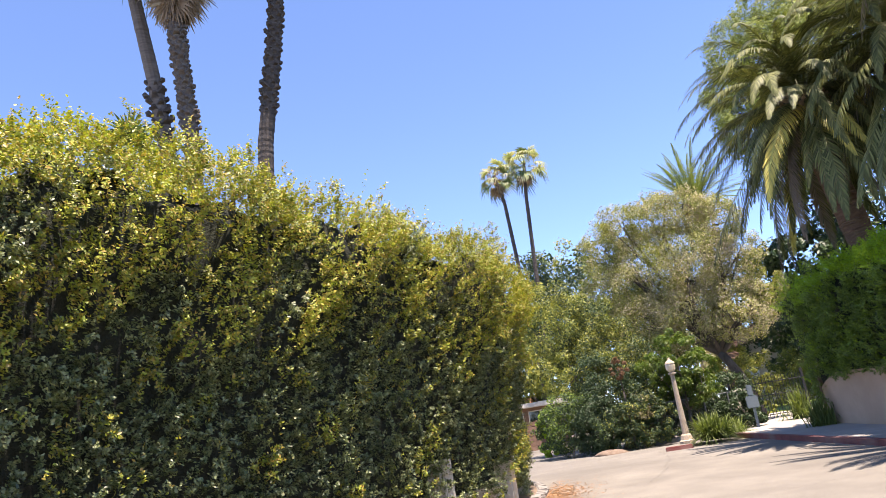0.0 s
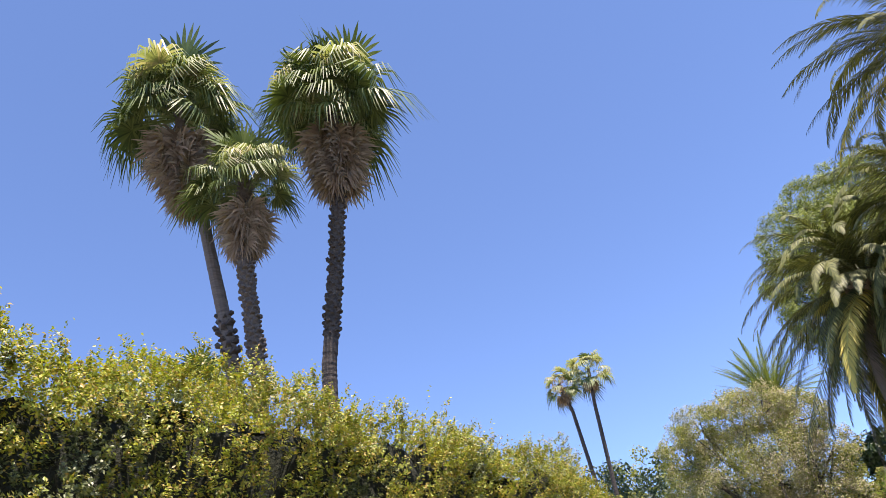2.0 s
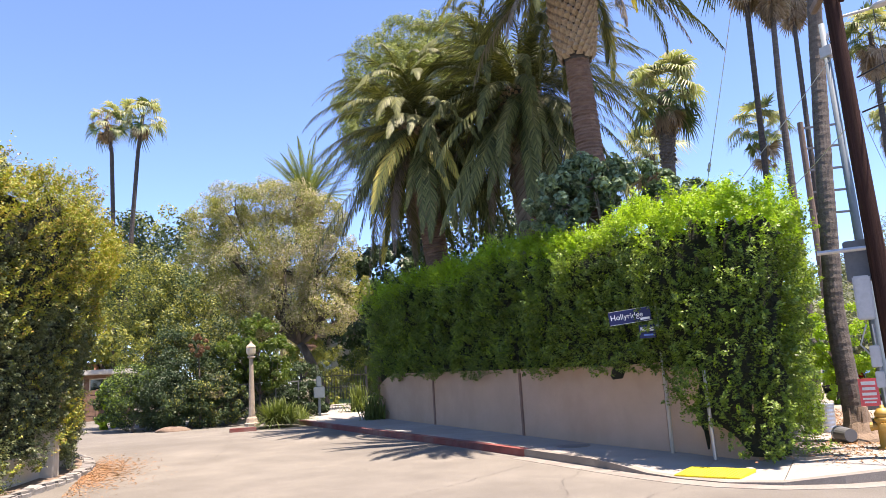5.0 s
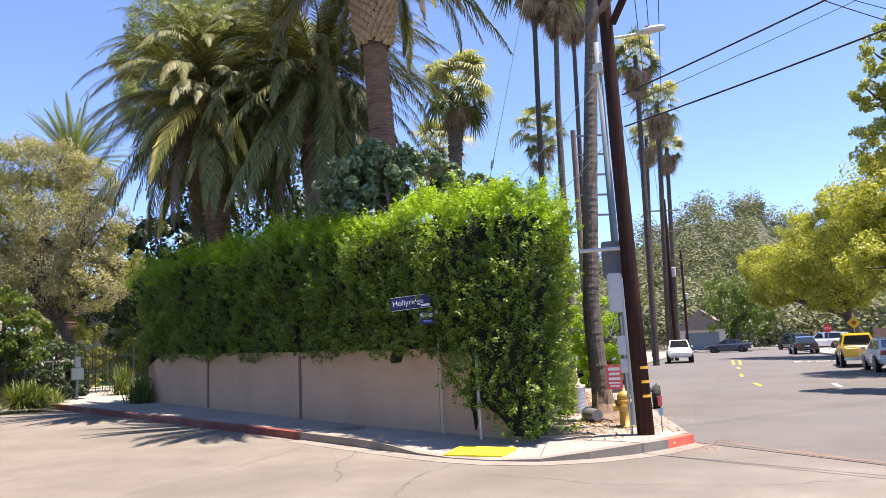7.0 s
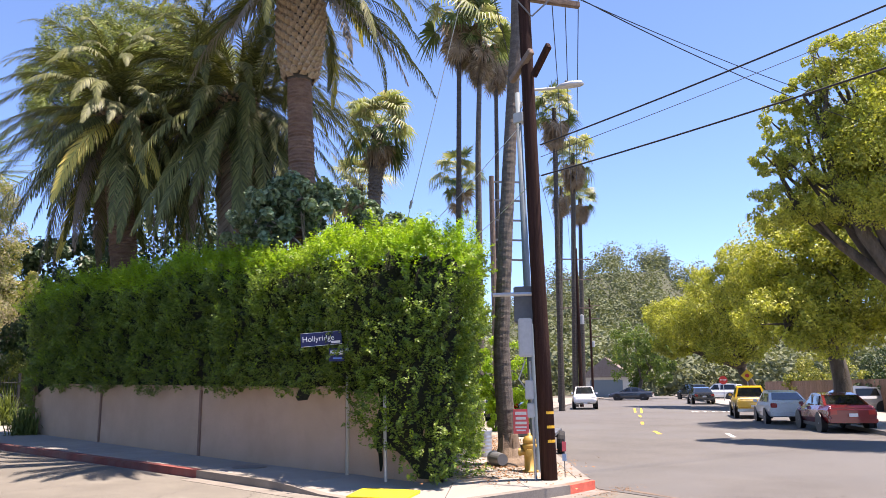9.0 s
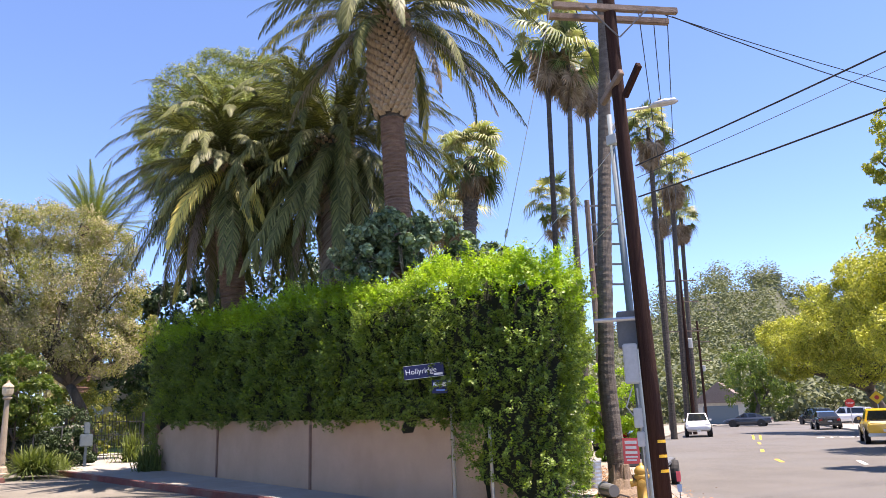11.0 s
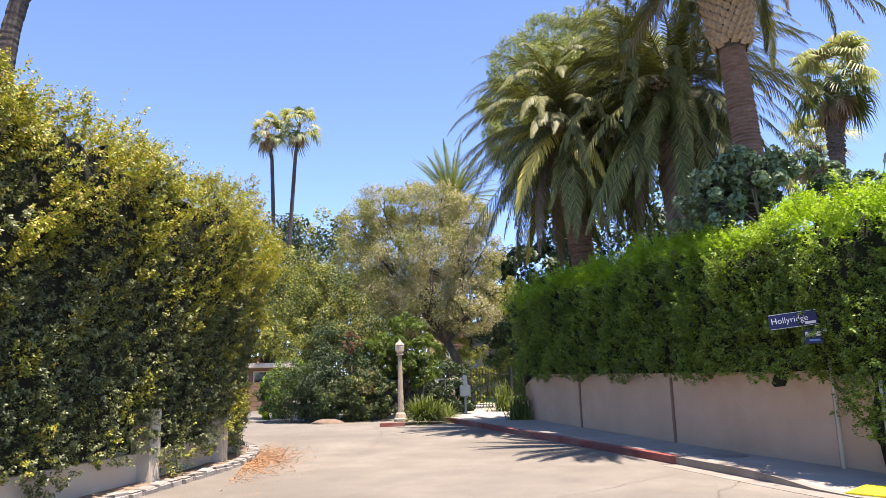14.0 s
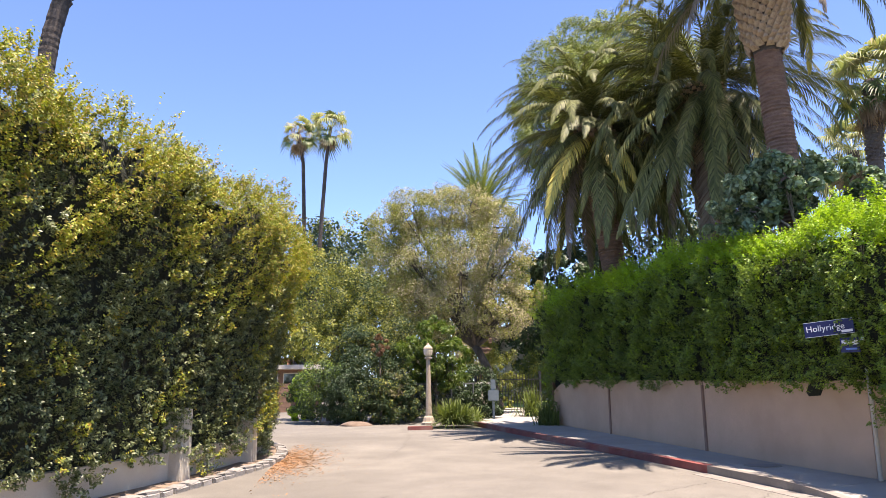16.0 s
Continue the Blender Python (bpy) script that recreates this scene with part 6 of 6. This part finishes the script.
strap_plant(15.9, 28.6, 620, 1.55, M_REED, 3, "clump of arching strap leaves beside the lamp post", 1.0)
strap_plant(17.3, 30.0, 200, 1.0, M_REED, 5, "smaller clump of arching strap leaves", 1.0)
strap_plant(22.9, 27.3, 240, 1.5, M_REED, 6, "upright strappy grass at the wall's end", 0.45)
strap_plant(21.8, 34.0, 180, 2.3, M_REED, 7, "tall yellow-green flax behind the gate", 0.5)
for k, (az_, dist, el, rx, rz, mat, nn, lab) in enumerate([
        (18.2, 32.5, -0.9, 0.8, 0.75, M_DARK, 6000, "low dark shrub with pale flowers by the gate"), (18.6, 34, -1.3, 0.5, 0.45, M_DARK, 2500, "low dark shrub by the gate"),
        # shrubs behind the fence: the dark leaf colour stands in for their shade
        (17.2, 34.5, -0.2, 1.3, 1.3, M_DARK, 9000, "shrub behind the fence with its shade put into dark leaves"), (14.8, 33.5, -0.4, 1.5, 1.3, M_DARK, 9000, "shrub behind the fence with its shade put into dark leaves"), (12.6, 33.6, 0.4, 1.3, 1.6, M_DARK, 9000, "shrub behind the fence with its shade put into dark leaves"),
        (19.6, 43, 0.6, 0.7, 0.8, M_OLIVE, 2500, "olive green shrub behind the gate"), (18.2, 38.5, 1.8, 0.9, 1.3, M_OLIVE, 6000, "olive shrub behind the gate"),
        (20.6, 51, 0.9, 2.4, 1.8, M_OLIVE, 9000, "sunlit shrubs at the back of the garden"), (23.6, 50, 1.0, 2.4, 1.8, M_REED, 9000, "sunlit shrubs at the back of the garden"), (10.9, 31.6, -0.2, 0.9, 1.0, M_GREY_LEAF, 3000, "dry grey creeper on the fence"),
        (4.4, 34.5, 0.2, 0.55, 0.6, M_YOUNG_R, 2500, "bright lime shrub beside the wooden gate")]):
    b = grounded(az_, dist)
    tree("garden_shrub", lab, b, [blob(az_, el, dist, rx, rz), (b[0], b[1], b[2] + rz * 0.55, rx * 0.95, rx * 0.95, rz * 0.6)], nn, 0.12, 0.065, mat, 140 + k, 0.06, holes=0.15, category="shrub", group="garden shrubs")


def post_fence():
    a, b = Vector((*at(10.6, 31.2), 0)), Vector((*at(17.4, 32.4), 0))
    ob = thing("chain_link_fence", "grey chain-link fence overgrown with shrubs", "fence", Matrix.Translation((a.x, a.y, gz(a.x, a.y))))
    d = b - a
    n = 4
    for i in range(n + 1):
        part("post", bar(d * i / n, d * i / n + Vector((0, 0, 1.6)), 0.03), M_DGREY, ob)
    part("rail", bar(Vector((0, 0, 1.56)), d + Vector((0, 0, 1.56)), 0.018), M_DGREY, ob)
    u = d.normalized()
    V, F = [], []
    L = d.length
    for s in (1, -1):
        for i in range(-16, int(L / 0.1)):
            x0 = i * 0.1
            q = [Vector((0, 0, 0.05)) + u * x0 + (u * s + Vector((0, 0, 1))) * t for t in (0.0, 1.5)]
            if s == -1:
                q = [p + u * 1.5 for p in q]
            if min(p.dot(u) for p in q) < 0 or max(p.dot(u) for p in q) > L:
                continue
            k = len(V)
            V += [q[0], q[0] + u * 0.008, q[1] + u * 0.008, q[1]]
            F.append((k, k + 1, k + 2, k + 3))
    put("mesh", fast_mesh("mesh", [tuple(v) for v in V], F), M_DGREY, ob)


post_fence()


def iron_gate():
    a, b = Vector((*at(17.6, 36.2), 0)), Vector((*at(22.4, 37.2), 0))
    g = gz(a.x, a.y) + 0.13
    ob = thing("iron_gate", "black wrought-iron gate across the driveway", "gate", Matrix.Translation((a.x, a.y, g)))
    d = b - a
    n = 22
    for i in range(n + 1):
        part("picket", bar(d * i / n, d * i / n + Vector((0, 0, 1.75 + 0.12 * math.sin(math.pi * i / n))), 0.014, 6), M_BLACK, ob)
    for z in (0.15, 1.0, 1.55):
        part("rail", bar(Vector((0, 0, z)), d + Vector((0, 0, z)), 0.018, 6), M_BLACK, ob)
    for e in (Vector((0, 0, 0)), d):
        part("post", nbox(-0.05, 0.05, -0.05, 0.05, 0, 1.95, Matrix.Translation(e), 0.008), M_BLACK, ob)


iron_gate()
mb = thing("mail_box", "grey steel mail box on a post", "mail box", facing(Vector((*at(18.9, 31.5), gz(*at(18.9, 31.5)) + 0.1)), 19))
part("post", nbox(-0.05, 0.05, -0.05, 0.05, 0, 0.8, None, 0.008), M_PAINTGREY, mb)
part("box", nbox(-0.22, 0.22, -0.2, 0.2, 0.75, 1.2, None, 0.03), M_PAINTGREY, mb, "dark grey steel box")
part("cap", nbox(-0.10, 0.10, -0.1, 0.1, 1.2, 1.62, None, 0.03), M_PAINTGREY, mb, "dark grey upper box")
pil = thing("stone_pillar", "cream stone gate pillar half hidden by plants", "pillar", pose(*at(18.0, 34.5), 0.5))
part("shaft", nbox(-0.3, 0.3, -0.3, 0.3, -0.2, 1.35, None, 0.03), M_CREAM, pil)
part("cap", nbox(-0.36, 0.36, -0.36, 0.36, 1.35, 1.46, None, 0.03), M_CREAM, pil)
rock = thing("boulder", "low grey boulder at the roadside", "boulder", pose(*at(8.7, 30.2), gz(*at(8.7, 30.2))))
bm = bmesh.new()
bmesh.ops.create_icosphere(bm, subdivisions=3, radius=0.5)
for v in bm.verts:
    v.co = Vector((v.co.x * 1.3, v.co.y * 0.8, v.co.z * 0.36)) * (1 + 0.22 * noise.noise(v.co * 2.1))
part("stone", bm, M_DIRT, rock, smooth=True)


def wooden_gate():
    m = facing(Vector((*at(2.6, 41), gz(*at(2.6, 41)))), 2.6)
    ob = thing("wooden_gate", "weathered brown plank gate at the road's end", "gate", m)
    for k in range(6):
        part("board", nbox(-2.6, 0.9, -0.02, 0.02, 0.08 + k * 0.25, 0.31 + k * 0.25, None, 0.008), M_WOOD, ob)
    for x in (-2.6, -1.4, -0.25, 0.85):
        part("stile", nbox(x - 0.06, x + 0.06, -0.05, -0.02, 0.05, 1.6, None, 0.008), M_WOOD, ob)
    house = thing("low_house", "low brown house with a pale flat eave behind the gate", "house", facing(Vector((*at(2.0, 47), gz(*at(2.0, 47)))), 2.0))
    part("wall", nbox(-7, 3.2, 0, 5, -0.3, 2.35), M_WOOD, house)
    for x in (-1.2, 0.2, 1.6):
        w = part("window", nbox(x - 0.5, x + 0.5, -0.03, 0.02, 1.2, 2.1, None, 0.01), M_GLASS_DARK, house)
        part("frame", join(nbox(x - 0.56, x - 0.5, -0.05, 0.0, 1.15, 2.15), nbox(x + 0.5, x + 0.56, -0.05, 0.0, 1.15, 2.15), nbox(x - 0.56, x + 0.56, -0.05, 0.0, 2.1, 2.16)), M_CREAM, w)
    part("roof", nbox(-7.6, 3.6, -0.8, 5.5, 2.35, 2.62, None, 0.03), M_PLASTER, house, "pale flat roof edge")
    part("roof_mound", lathe([(1.1, 2.62), (1.05, 2.95), (0.9, 3.1)], 14, Matrix.Translation((0.5, 2.0, 0))), M_TILE, house, "clay-coloured roof vent")


wooden_gate()


def gable_house(az_, dist, w, dpt, h, roof_h, turn, wall, roof, label, door=None, windows=3):
    x, y = at(az_, dist)
    ob = thing("house", label, "house", facing(Vector((x, y, gz(x, y))), az_ + turn))
    part("wall", nbox(-w / 2, w / 2, 0, dpt, -0.5, h), wall, ob)
    bm = bmesh.new()
    o = 0.45
    v = [bm.verts.new(c) for c in ((-w / 2 - o, -o, h - 0.15), (w / 2 + o, -o, h - 0.15), (w / 2 + o, dpt + o, h - 0.15), (-w / 2 - o, dpt + o, h - 0.15), (0, -o, h + roof_h), (0, dpt + o, h + roof_h))]
    for f in ((0, 1, 4), (2, 3, 5), (1, 2, 5, 4), (3, 0, 4, 5), (0, 3, 2, 1)):
        bm.faces.new([v[i] for i in f])
    part("roof", bm, roof, ob)
    if door:
        part("garage_door", nbox(-door / 2, door / 2, -0.06, 0.02, 0, h * 0.82, None, 0.01), M_PAINTGREY, ob, "blue-grey garage door")
    for k in range(windows):
        xx = -w / 2 + w * (k + 0.5) / windows
        win = part("window", nbox(xx - 0.45, xx + 0.45, -0.03, 0.02, h * 0.4, h * 0.75), M_GLASS_DARK, ob)
        part("sill", nbox(xx - 0.52, xx + 0.52, -0.08, 0.0, h * 0.4 - 0.06, h * 0.4), M_WHITE, win)


gable_house(63.6, 108, 6.2, 7, 2.9, 2.6, 6, M_PLASTER, M_ROOF, "small gabled garage with a blue-grey door", 4.4, 0)
gable_house(22.4, 56, 9, 8, 4.6, 2.0, 10, M_PLASTER, M_ROOF, "pale plastered house behind the trees", None, 3)
x, y = at(67.6, 300)
hh = thing("hill_house", "blue-grey modern house on the hilltop", "house", facing(Vector((x, y, 1.68 + 300 * math.tan(radians(8.4)))), 67.6))
part("wall", nbox(-5, 5, 0, 6, -6, 4.0), M_PAINTGREY, hh)
part("roof", nbox(-5.6, 5.6, -0.6, 6.4, 4.0, 4.5), M_DGREY, hh)
for k in (-3, 0, 3):
    part("window", nbox(k - 1.1, k + 1.1, -0.1, 0.05, 0.8, 3.0), M_GLASS_DARK, hh)


# fence and low wall of the far gardens
fb = thing("board_fence", "brown board fence behind the parked cars", "fence", pose(0, 0, 0.14))
for k in range(60):
    s = 36 + k * 0.7
    p = street(s, -13.5)
    o = put("board", bpy.data.meshes.get("fence_board") or part("tmp_board", nbox(-0.33, 0.33, -0.02, 0.02, 0, 1.7, None, 0.01), M_WOOD).data, M_WOOD, fb)
    o.data.name = "fence_board"
    o.matrix_world = Matrix.Translation((*p, 0.14)) @ Matrix.Rotation(math.atan2(U.y, U.x), 4, "Z")
if "tmp_board" in bpy.data.objects:
    bpy.data.objects.remove(bpy.data.objects["tmp_board"])


def round_sign(az_, dist, el, name, label, shape, mat, size):
    b = foot(az_, dist) + Vector((0, 0, 0.15))
    ob = thing(name, label, "road sign", facing(b, az_))
    z = p3(az_, el, dist).z - b.z
    part("post", bar((0, 0.03, 0), (0, 0.03, z), 0.03), M_GALV, ob)
    m = Matrix.Translation((0, 0, z)) @ Matrix.Rotation(radians(90), 4, "X")
    if shape == 4:
        plate = part("plate", nbox(-size / 2, size / 2, -size / 2, size / 2, -0.006, 0.006, m @ Matrix.Rotation(radians(45), 4, "Z"), 0.003), mat, ob)
        part("symbol", lathe([(size * 0.24, 0.006), (size * 0.24, 0.014)], 8, m), M_STOPRED, plate)
    else:
        plate = part("plate", lathe([(size / 2, -0.006), (size / 2, 0.006)], 8, m @ Matrix.Rotation(radians(22.5), 4, "Z")), mat, ob)
        lettering("STOP", size * 0.3, M_WHITE, plate, Matrix.Translation((-size * 0.36, -0.012, z - size * 0.1)) @ UPRIGHT)


round_sign(71.7, 74, 0.25, "stop_sign", "red octagonal stop sign on a steel post", 8, M_STOPRED, 0.78)
round_sign(73.3, 58, 0.55, "warning_sign", "yellow diamond stop-ahead warning sign", 4, M_SIGNYEL, 0.62)


# word painted on the road
m_ = Matrix.Translation((*at(69.4, 49), 0.013)) @ Matrix.Rotation(radians(-68), 4, "Z") @ Matrix.Diagonal((1.0, 2.2, 1.0, 1.0))
lettering("STOP", 1.1, M_LINE_W, markings, m_, 0.001)

# ---- parked cars ----
def car(x, y, heading, label, paint, kind="sedan", group="parked cars", s=1.0):
    """Heading: degrees of the nose from +x. Built nose along +x."""
    ob = thing("car" if kind != "pickup" else "pickup_truck", label, "car" if kind != "pickup" else "truck", pose(x, y, gz(x, y) + 0.01, 0, 0, heading) @ Matrix.Scale(s, 4), group=group)
    if kind == "pickup":
        L, W, H = 5.1, 0.90, 1.68
        body = [(-2.6, 0.55, 0.98), (-2.5, 0.48, 1.08), (-0.55, 0.40, 1.10), (0.9, 0.36, 1.10), (1.1, 0.36, 1.12), (2.2, 0.42, 1.05), (2.52, 0.48, 0.92), (2.6, 0.55, 0.75)]
        cab = [(-0.75, 1.08), (-0.62, 1.60), (-0.2, H), (0.35, H - 0.02), (1.15, 1.10)]
        wx = (-1.6, 1.65)
        wr = 0.38
    elif kind == "hatch":
        L, W, H = 4.45, 0.87, 1.48
        body = [(-2.2, 0.50, 0.95), (-2.1, 0.36, 1.06), (-1.0, 0.28, 0.98), (0.5, 0.27, 0.96), (1.2, 0.27, 0.93), (1.8, 0.32, 0.82), (2.12, 0.40, 0.66), (2.22, 0.45, 0.55)]
        cab = [(-2.05, 1.04), (-1.25, 1.38), (-0.2, H), (0.45, H - 0.06), (1.45, 0.90)]
        wx = (-1.3, 1.38)
        wr = 0.32
    elif kind == "suv":
        L, W, H = 4.6, 0.92, 1.72
        body = [(-2.3, 0.55, 0.95), (-2.25, 0.42, 1.08), (-1.0, 0.34, 1.06), (0.5, 0.33, 1.05), (1.2, 0.33, 1.04), (1.9, 0.38, 0.97), (2.22, 0.45, 0.8), (2.3, 0.5, 0.65)]
        cab = [(-2.2, 1.06), (-1.95, 1.6), (-0.6, H), (0.3, H - 0.03), (1.15, 1.04)]
        wx = (-1.35, 1.4)
        wr = 0.36
    else:
        L, W, H = 4.7, 0.90, 1.42
        body = [(-2.35, 0.50, 0.86), (-2.28, 0.36, 0.98), (-1.3, 0.29, 0.98), (0.5, 0.27, 0.94), (1.0, 0.27, 0.92), (1.8, 0.31, 0.84), (2.25, 0.38, 0.70), (2.36, 0.45, 0.58)]
        cab = [(-1.75, 0.97), (-1.0, 1.34), (-0.3, H), (0.25, H - 0.03), (1.15, 0.92)]
        wx = (-1.4, 1.42)
        wr = 0.33

    def section(x0, z0, z1, w):
        f = 1 - 0.10 * max(0, abs(x0) - L * 0.36) / (L * 0.14)
        w *= f
        m = (z1 - z0)
        return [(x0, -w * 0.90, z0), (x0, -w, z0 + m * 0.35), (x0, -w * 0.98, z0 + m * 0.75), (x0, -w * 0.86, z1), (x0, w * 0.86, z1), (x0, w * 0.98, z0 + m * 0.75), (x0, w, z0 + m * 0.35), (x0, w * 0.90, z0)]

    bm = bmesh.new()
    rings = [[bm.verts.new(c) for c in section(a, b, c2, W)] for a, b, c2 in body]
    for u, v in zip(rings, rings[1:]):
        for k in range(8):
            bm.faces.new((u[k], u[(k + 1) % 8], v[(k + 1) % 8], v[k]))
    bm.faces.new(rings[0])
    bm.faces.new(rings[-1])
    bmesh.ops.recalc_face_normals(bm, faces=bm.faces[:])
    es = [e for e in bm.edges if len(e.link_faces) == 2 and e.calc_face_angle() > 0.5]
    bmesh.ops.bevel(bm, geom=es, offset=0.04, segments=2, affect="EDGES")
    shell = part("body", bm, paint, ob, smooth=False)
    bm = bmesh.new()
    rings = []
    for i, (a, z) in enumerate(cab):
        wt = W * (0.86 if i in (0, len(cab) - 1) else 0.70)
        rings.append([bm.verts.new((a, -wt, z)), bm.verts.new((a, wt, z))])
    base = min(c[1] for c in cab) - 0.12
    lowr = [[bm.verts.new((a, -W * 0.86, base)), bm.verts.new((a, W * 0.86, base))] for a, z in cab]
    for i in range(len(cab) - 1):
        bm.faces.new((rings[i][0], rings[i + 1][0], rings[i + 1][1], rings[i][1]))
        bm.faces.new((rings[i][0], lowr[i][0], lowr[i + 1][0], rings[i + 1][0]))
        bm.faces.new((rings[i][1], rings[i + 1][1], lowr[i + 1][1], lowr[i][1]))
    bm.faces.new((rings[0][0], rings[0][1], lowr[0][1], lowr[0][0]))
    bm.faces.new((rings[-1][0], lowr[-1][0], lowr[-1][1], rings[-1][1]))
    bmesh.ops.recalc_face_normals(bm, faces=bm.faces[:])
    cabin = part("cabin", bm, paint, ob)

    def pane(name, quad, inset, off):
        q = [Vector(c) for c in quad]
        c = sum(q, Vector()) / 4
        n = (q[1] - q[0]).cross(q[3] - q[0]).normalized()
        if n.dot(c - Vector((0, 0, 0.9))) < 0:
            n = -n
        b = bmesh.new()
        o = [b.verts.new(c + (p - c) * inset + n * off) for p in q]
        i2 = [b.verts.new(c + (p - c) * inset - n * 0.02) for p in q]
        b.faces.new(o)
        for k in range(4):
            b.faces.new((o[k], i2[k], i2[(k + 1) % 4], o[(k + 1) % 4]))
        bmesh.ops.recalc_face_normals(b, faces=b.faces[:])
        part(name, b, M_GLASS_DARK, cabin)

    zb = cab[-1][1]
    wt = W * 0.70
    (a0, z0), (a1, z1), (a2, z2), (a3, z3), (a4, z4) = cab
    pane("windscreen", ((a3, -wt, z3), (a3, wt, z3), (a4, W * 0.86, z4), (a4, -W * 0.86, z4)), 0.88, 0.008)
    pane("rear_window", ((a0, -W * 0.86, z0), (a0, W * 0.86, z0), (a1, wt, z1), (a1, -wt, z1)), 0.86, 0.008)
    for sgn in (-1, 1):
        xm = (a2 + a3) / 2 - 0.12
        for xa, xb in ((a1 + 0.02, xm - 0.04), (xm + 0.04, a3 + 0.45)):
            pane("side_window", ((xa, sgn * W * 0.83, zb + 0.05), (xb, sgn * W * 0.83, zb + 0.05), (min(xb, a3 + 0.05), sgn * (wt + 0.015), z3 - 0.08), (xa + 0.12, sgn * (wt + 0.015), min(z1, z3) - 0.04)), 0.96, 0.012)
        part("mirror", nbox(a4 - 0.45, a4 - 0.30, sgn * (W + 0.02) - 0.08, sgn * (W + 0.02) + 0.08, zb + 0.02, zb + 0.15, None, 0.02), paint, shell)
        part("headlight", nbox(L / 2 - 0.16, L / 2 + 0.005, sgn * W * 0.66 - 0.17, sgn * W * 0.66 + 0.17, body[-2][2] - 0.16, body[-2][2] - 0.02, None, 0.02), M_LENS, shell)
        part("tail_light", nbox(-L / 2 - 0.01, -L / 2 + 0.14, sgn * W * 0.70 - 0.13, sgn * W * 0.70 + 0.13, body[0][2] - 0.22, body[0][2] - 0.02, None, 0.02), M_LENS_RED, shell)
        part("sill", nbox(wx[0] + 0.4, wx[1] - 0.4, sgn * W * 0.9 - 0.03, sgn * W * 0.9 + 0.03, 0.2, 0.32, None, 0.01), M_BLACK, shell)
        for x0 in wx:
            m = Matrix.Translation((x0, sgn * (W - 0.10), wr)) @ Matrix.Rotation(radians(90 * sgn), 4, "X")
            part("wheel_arch", lathe([(wr + 0.075, -0.13), (wr + 0.075, -0.102)], 20, m), M_BLACK, shell)
            wh = part("wheel", lathe([(wr * 0.62, -0.12), (wr * 0.97, -0.12), (wr, -0.07), (wr, 0.07), (wr * 0.97, 0.11), (wr * 0.6, 0.11)], 22, m), M_TYRE, ob)
            part("rim", lathe([(wr * 0.62, -0.125), (wr * 0.60, -0.115), (wr * 0.15, -0.10), (wr * 0.12, -0.13)], 10, m), M_RIM, wh)
    part("grille", nbox(L / 2 - 0.04, L / 2 + 0.012, -W * 0.42, W * 0.42, 0.50, 0.66, None, 0.01), M_BLACK, shell)
    part("bumper", nbox(-L / 2 - 0.05, -L / 2 + 0.1, -W * 0.9, W * 0.9, 0.36, 0.52, None, 0.03), M_RIM if kind == "pickup" else paint, shell)
    part("number_plate", nbox(-L / 2 - 0.062, -L / 2 - 0.05, -0.15, 0.15, 0.58, 0.70), M_PLATE, shell)
    part("number_plate", nbox(L / 2 + 0.012, L / 2 + 0.02, -0.15, 0.15, 0.40, 0.50), M_PLATE, shell)
    if kind == "pickup":
        part("bed_liner", nbox(-2.45, -0.9, -W * 0.74, W * 0.74, 1.095, 1.115), M_BLACK, ob, "dark open load bed")
    return ob


P_YELLOW = plain("yellow_car_paint", (0.72, 0.44, 0.02), 0.3, 0, 0.8)
P_WHITE = plain("white_car_paint", (0.74, 0.75, 0.76), 0.3, 0, 0.8)
P_RED = plain("dark_red_car_paint", (0.17, 0.007, 0.013), 0.25, 0.2, 0.9)
P_BLACK = plain("black_car_paint", (0.02, 0.022, 0.025), 0.25, 0, 0.9)
P_BLUE = plain("slate_car_paint", (0.05, 0.06, 0.08), 0.25, 0.2, 0.9)
P_SILVER = plain("silver_car_paint", (0.48, 0.48, 0.47), 0.3, 0.4, 0.8)
HEAD = math.degrees(math.atan2(U.y, U.x))
car(*at(78.4, 31.0), HEAD + 2, "dark red coupe parked at the kerb", P_RED, s=0.93)
car(*at(75.2, 36.3), HEAD - 1, "white hatchback parked at the kerb", P_WHITE, "hatch", s=0.93)
car(*at(73.3, 42.0), HEAD - 4, "yellow pickup truck parked at the kerb", P_YELLOW, "pickup", s=0.93)
car(65.2, 23.6, HEAD + 2, "black sedan parked further up the street", P_BLACK)
car(*at(61.95, 57), HEAD + 184, "white pickup truck standing in the street", P_WHITE, "pickup", s=0.95)
car(79.0, 36.3, HEAD + 80, "slate sedan parked across the street's bend", P_BLUE)
car(84.5, 31.5, HEAD + 20, "black off-roader parked by the far trees", P_BLACK, "suv")
car(79.0, 26.5, HEAD + 60, "white off-roader parked beside the stop sign", P_WHITE, "suv")
car(*at(79.6, 47), HEAD + 90, "silver hatchback behind the street trees", P_SILVER, "hatch")
car(*at(56.6, 36), HEAD - 4, "dark grey car beside the palms", P_BLACK, "hatch")

# shrubbery behind the cars
for k in range(9):
    p = street(27 + 6.2 * k, -15.5 - (k % 3) * 1.5)
    r_ = random.Random(k)
    h_ = r_.uniform(1.3, 2.3)
    tree("garden_shrub", "dense green shrub behind the parked cars", (p[0], p[1], 0.1), [(p[0], p[1], h_, 2.4, 2.4, h_), (p[0] + 1.5, p[1] + 1.5, h_ * 0.8, 1.8, 1.8, h_ * 0.8)], 6000, 0.2, 0.11, M_DARK if k % 2 else M_OLIVE, 200 + k, 0.08, holes=0.15, category="shrub", group="garden shrubs")
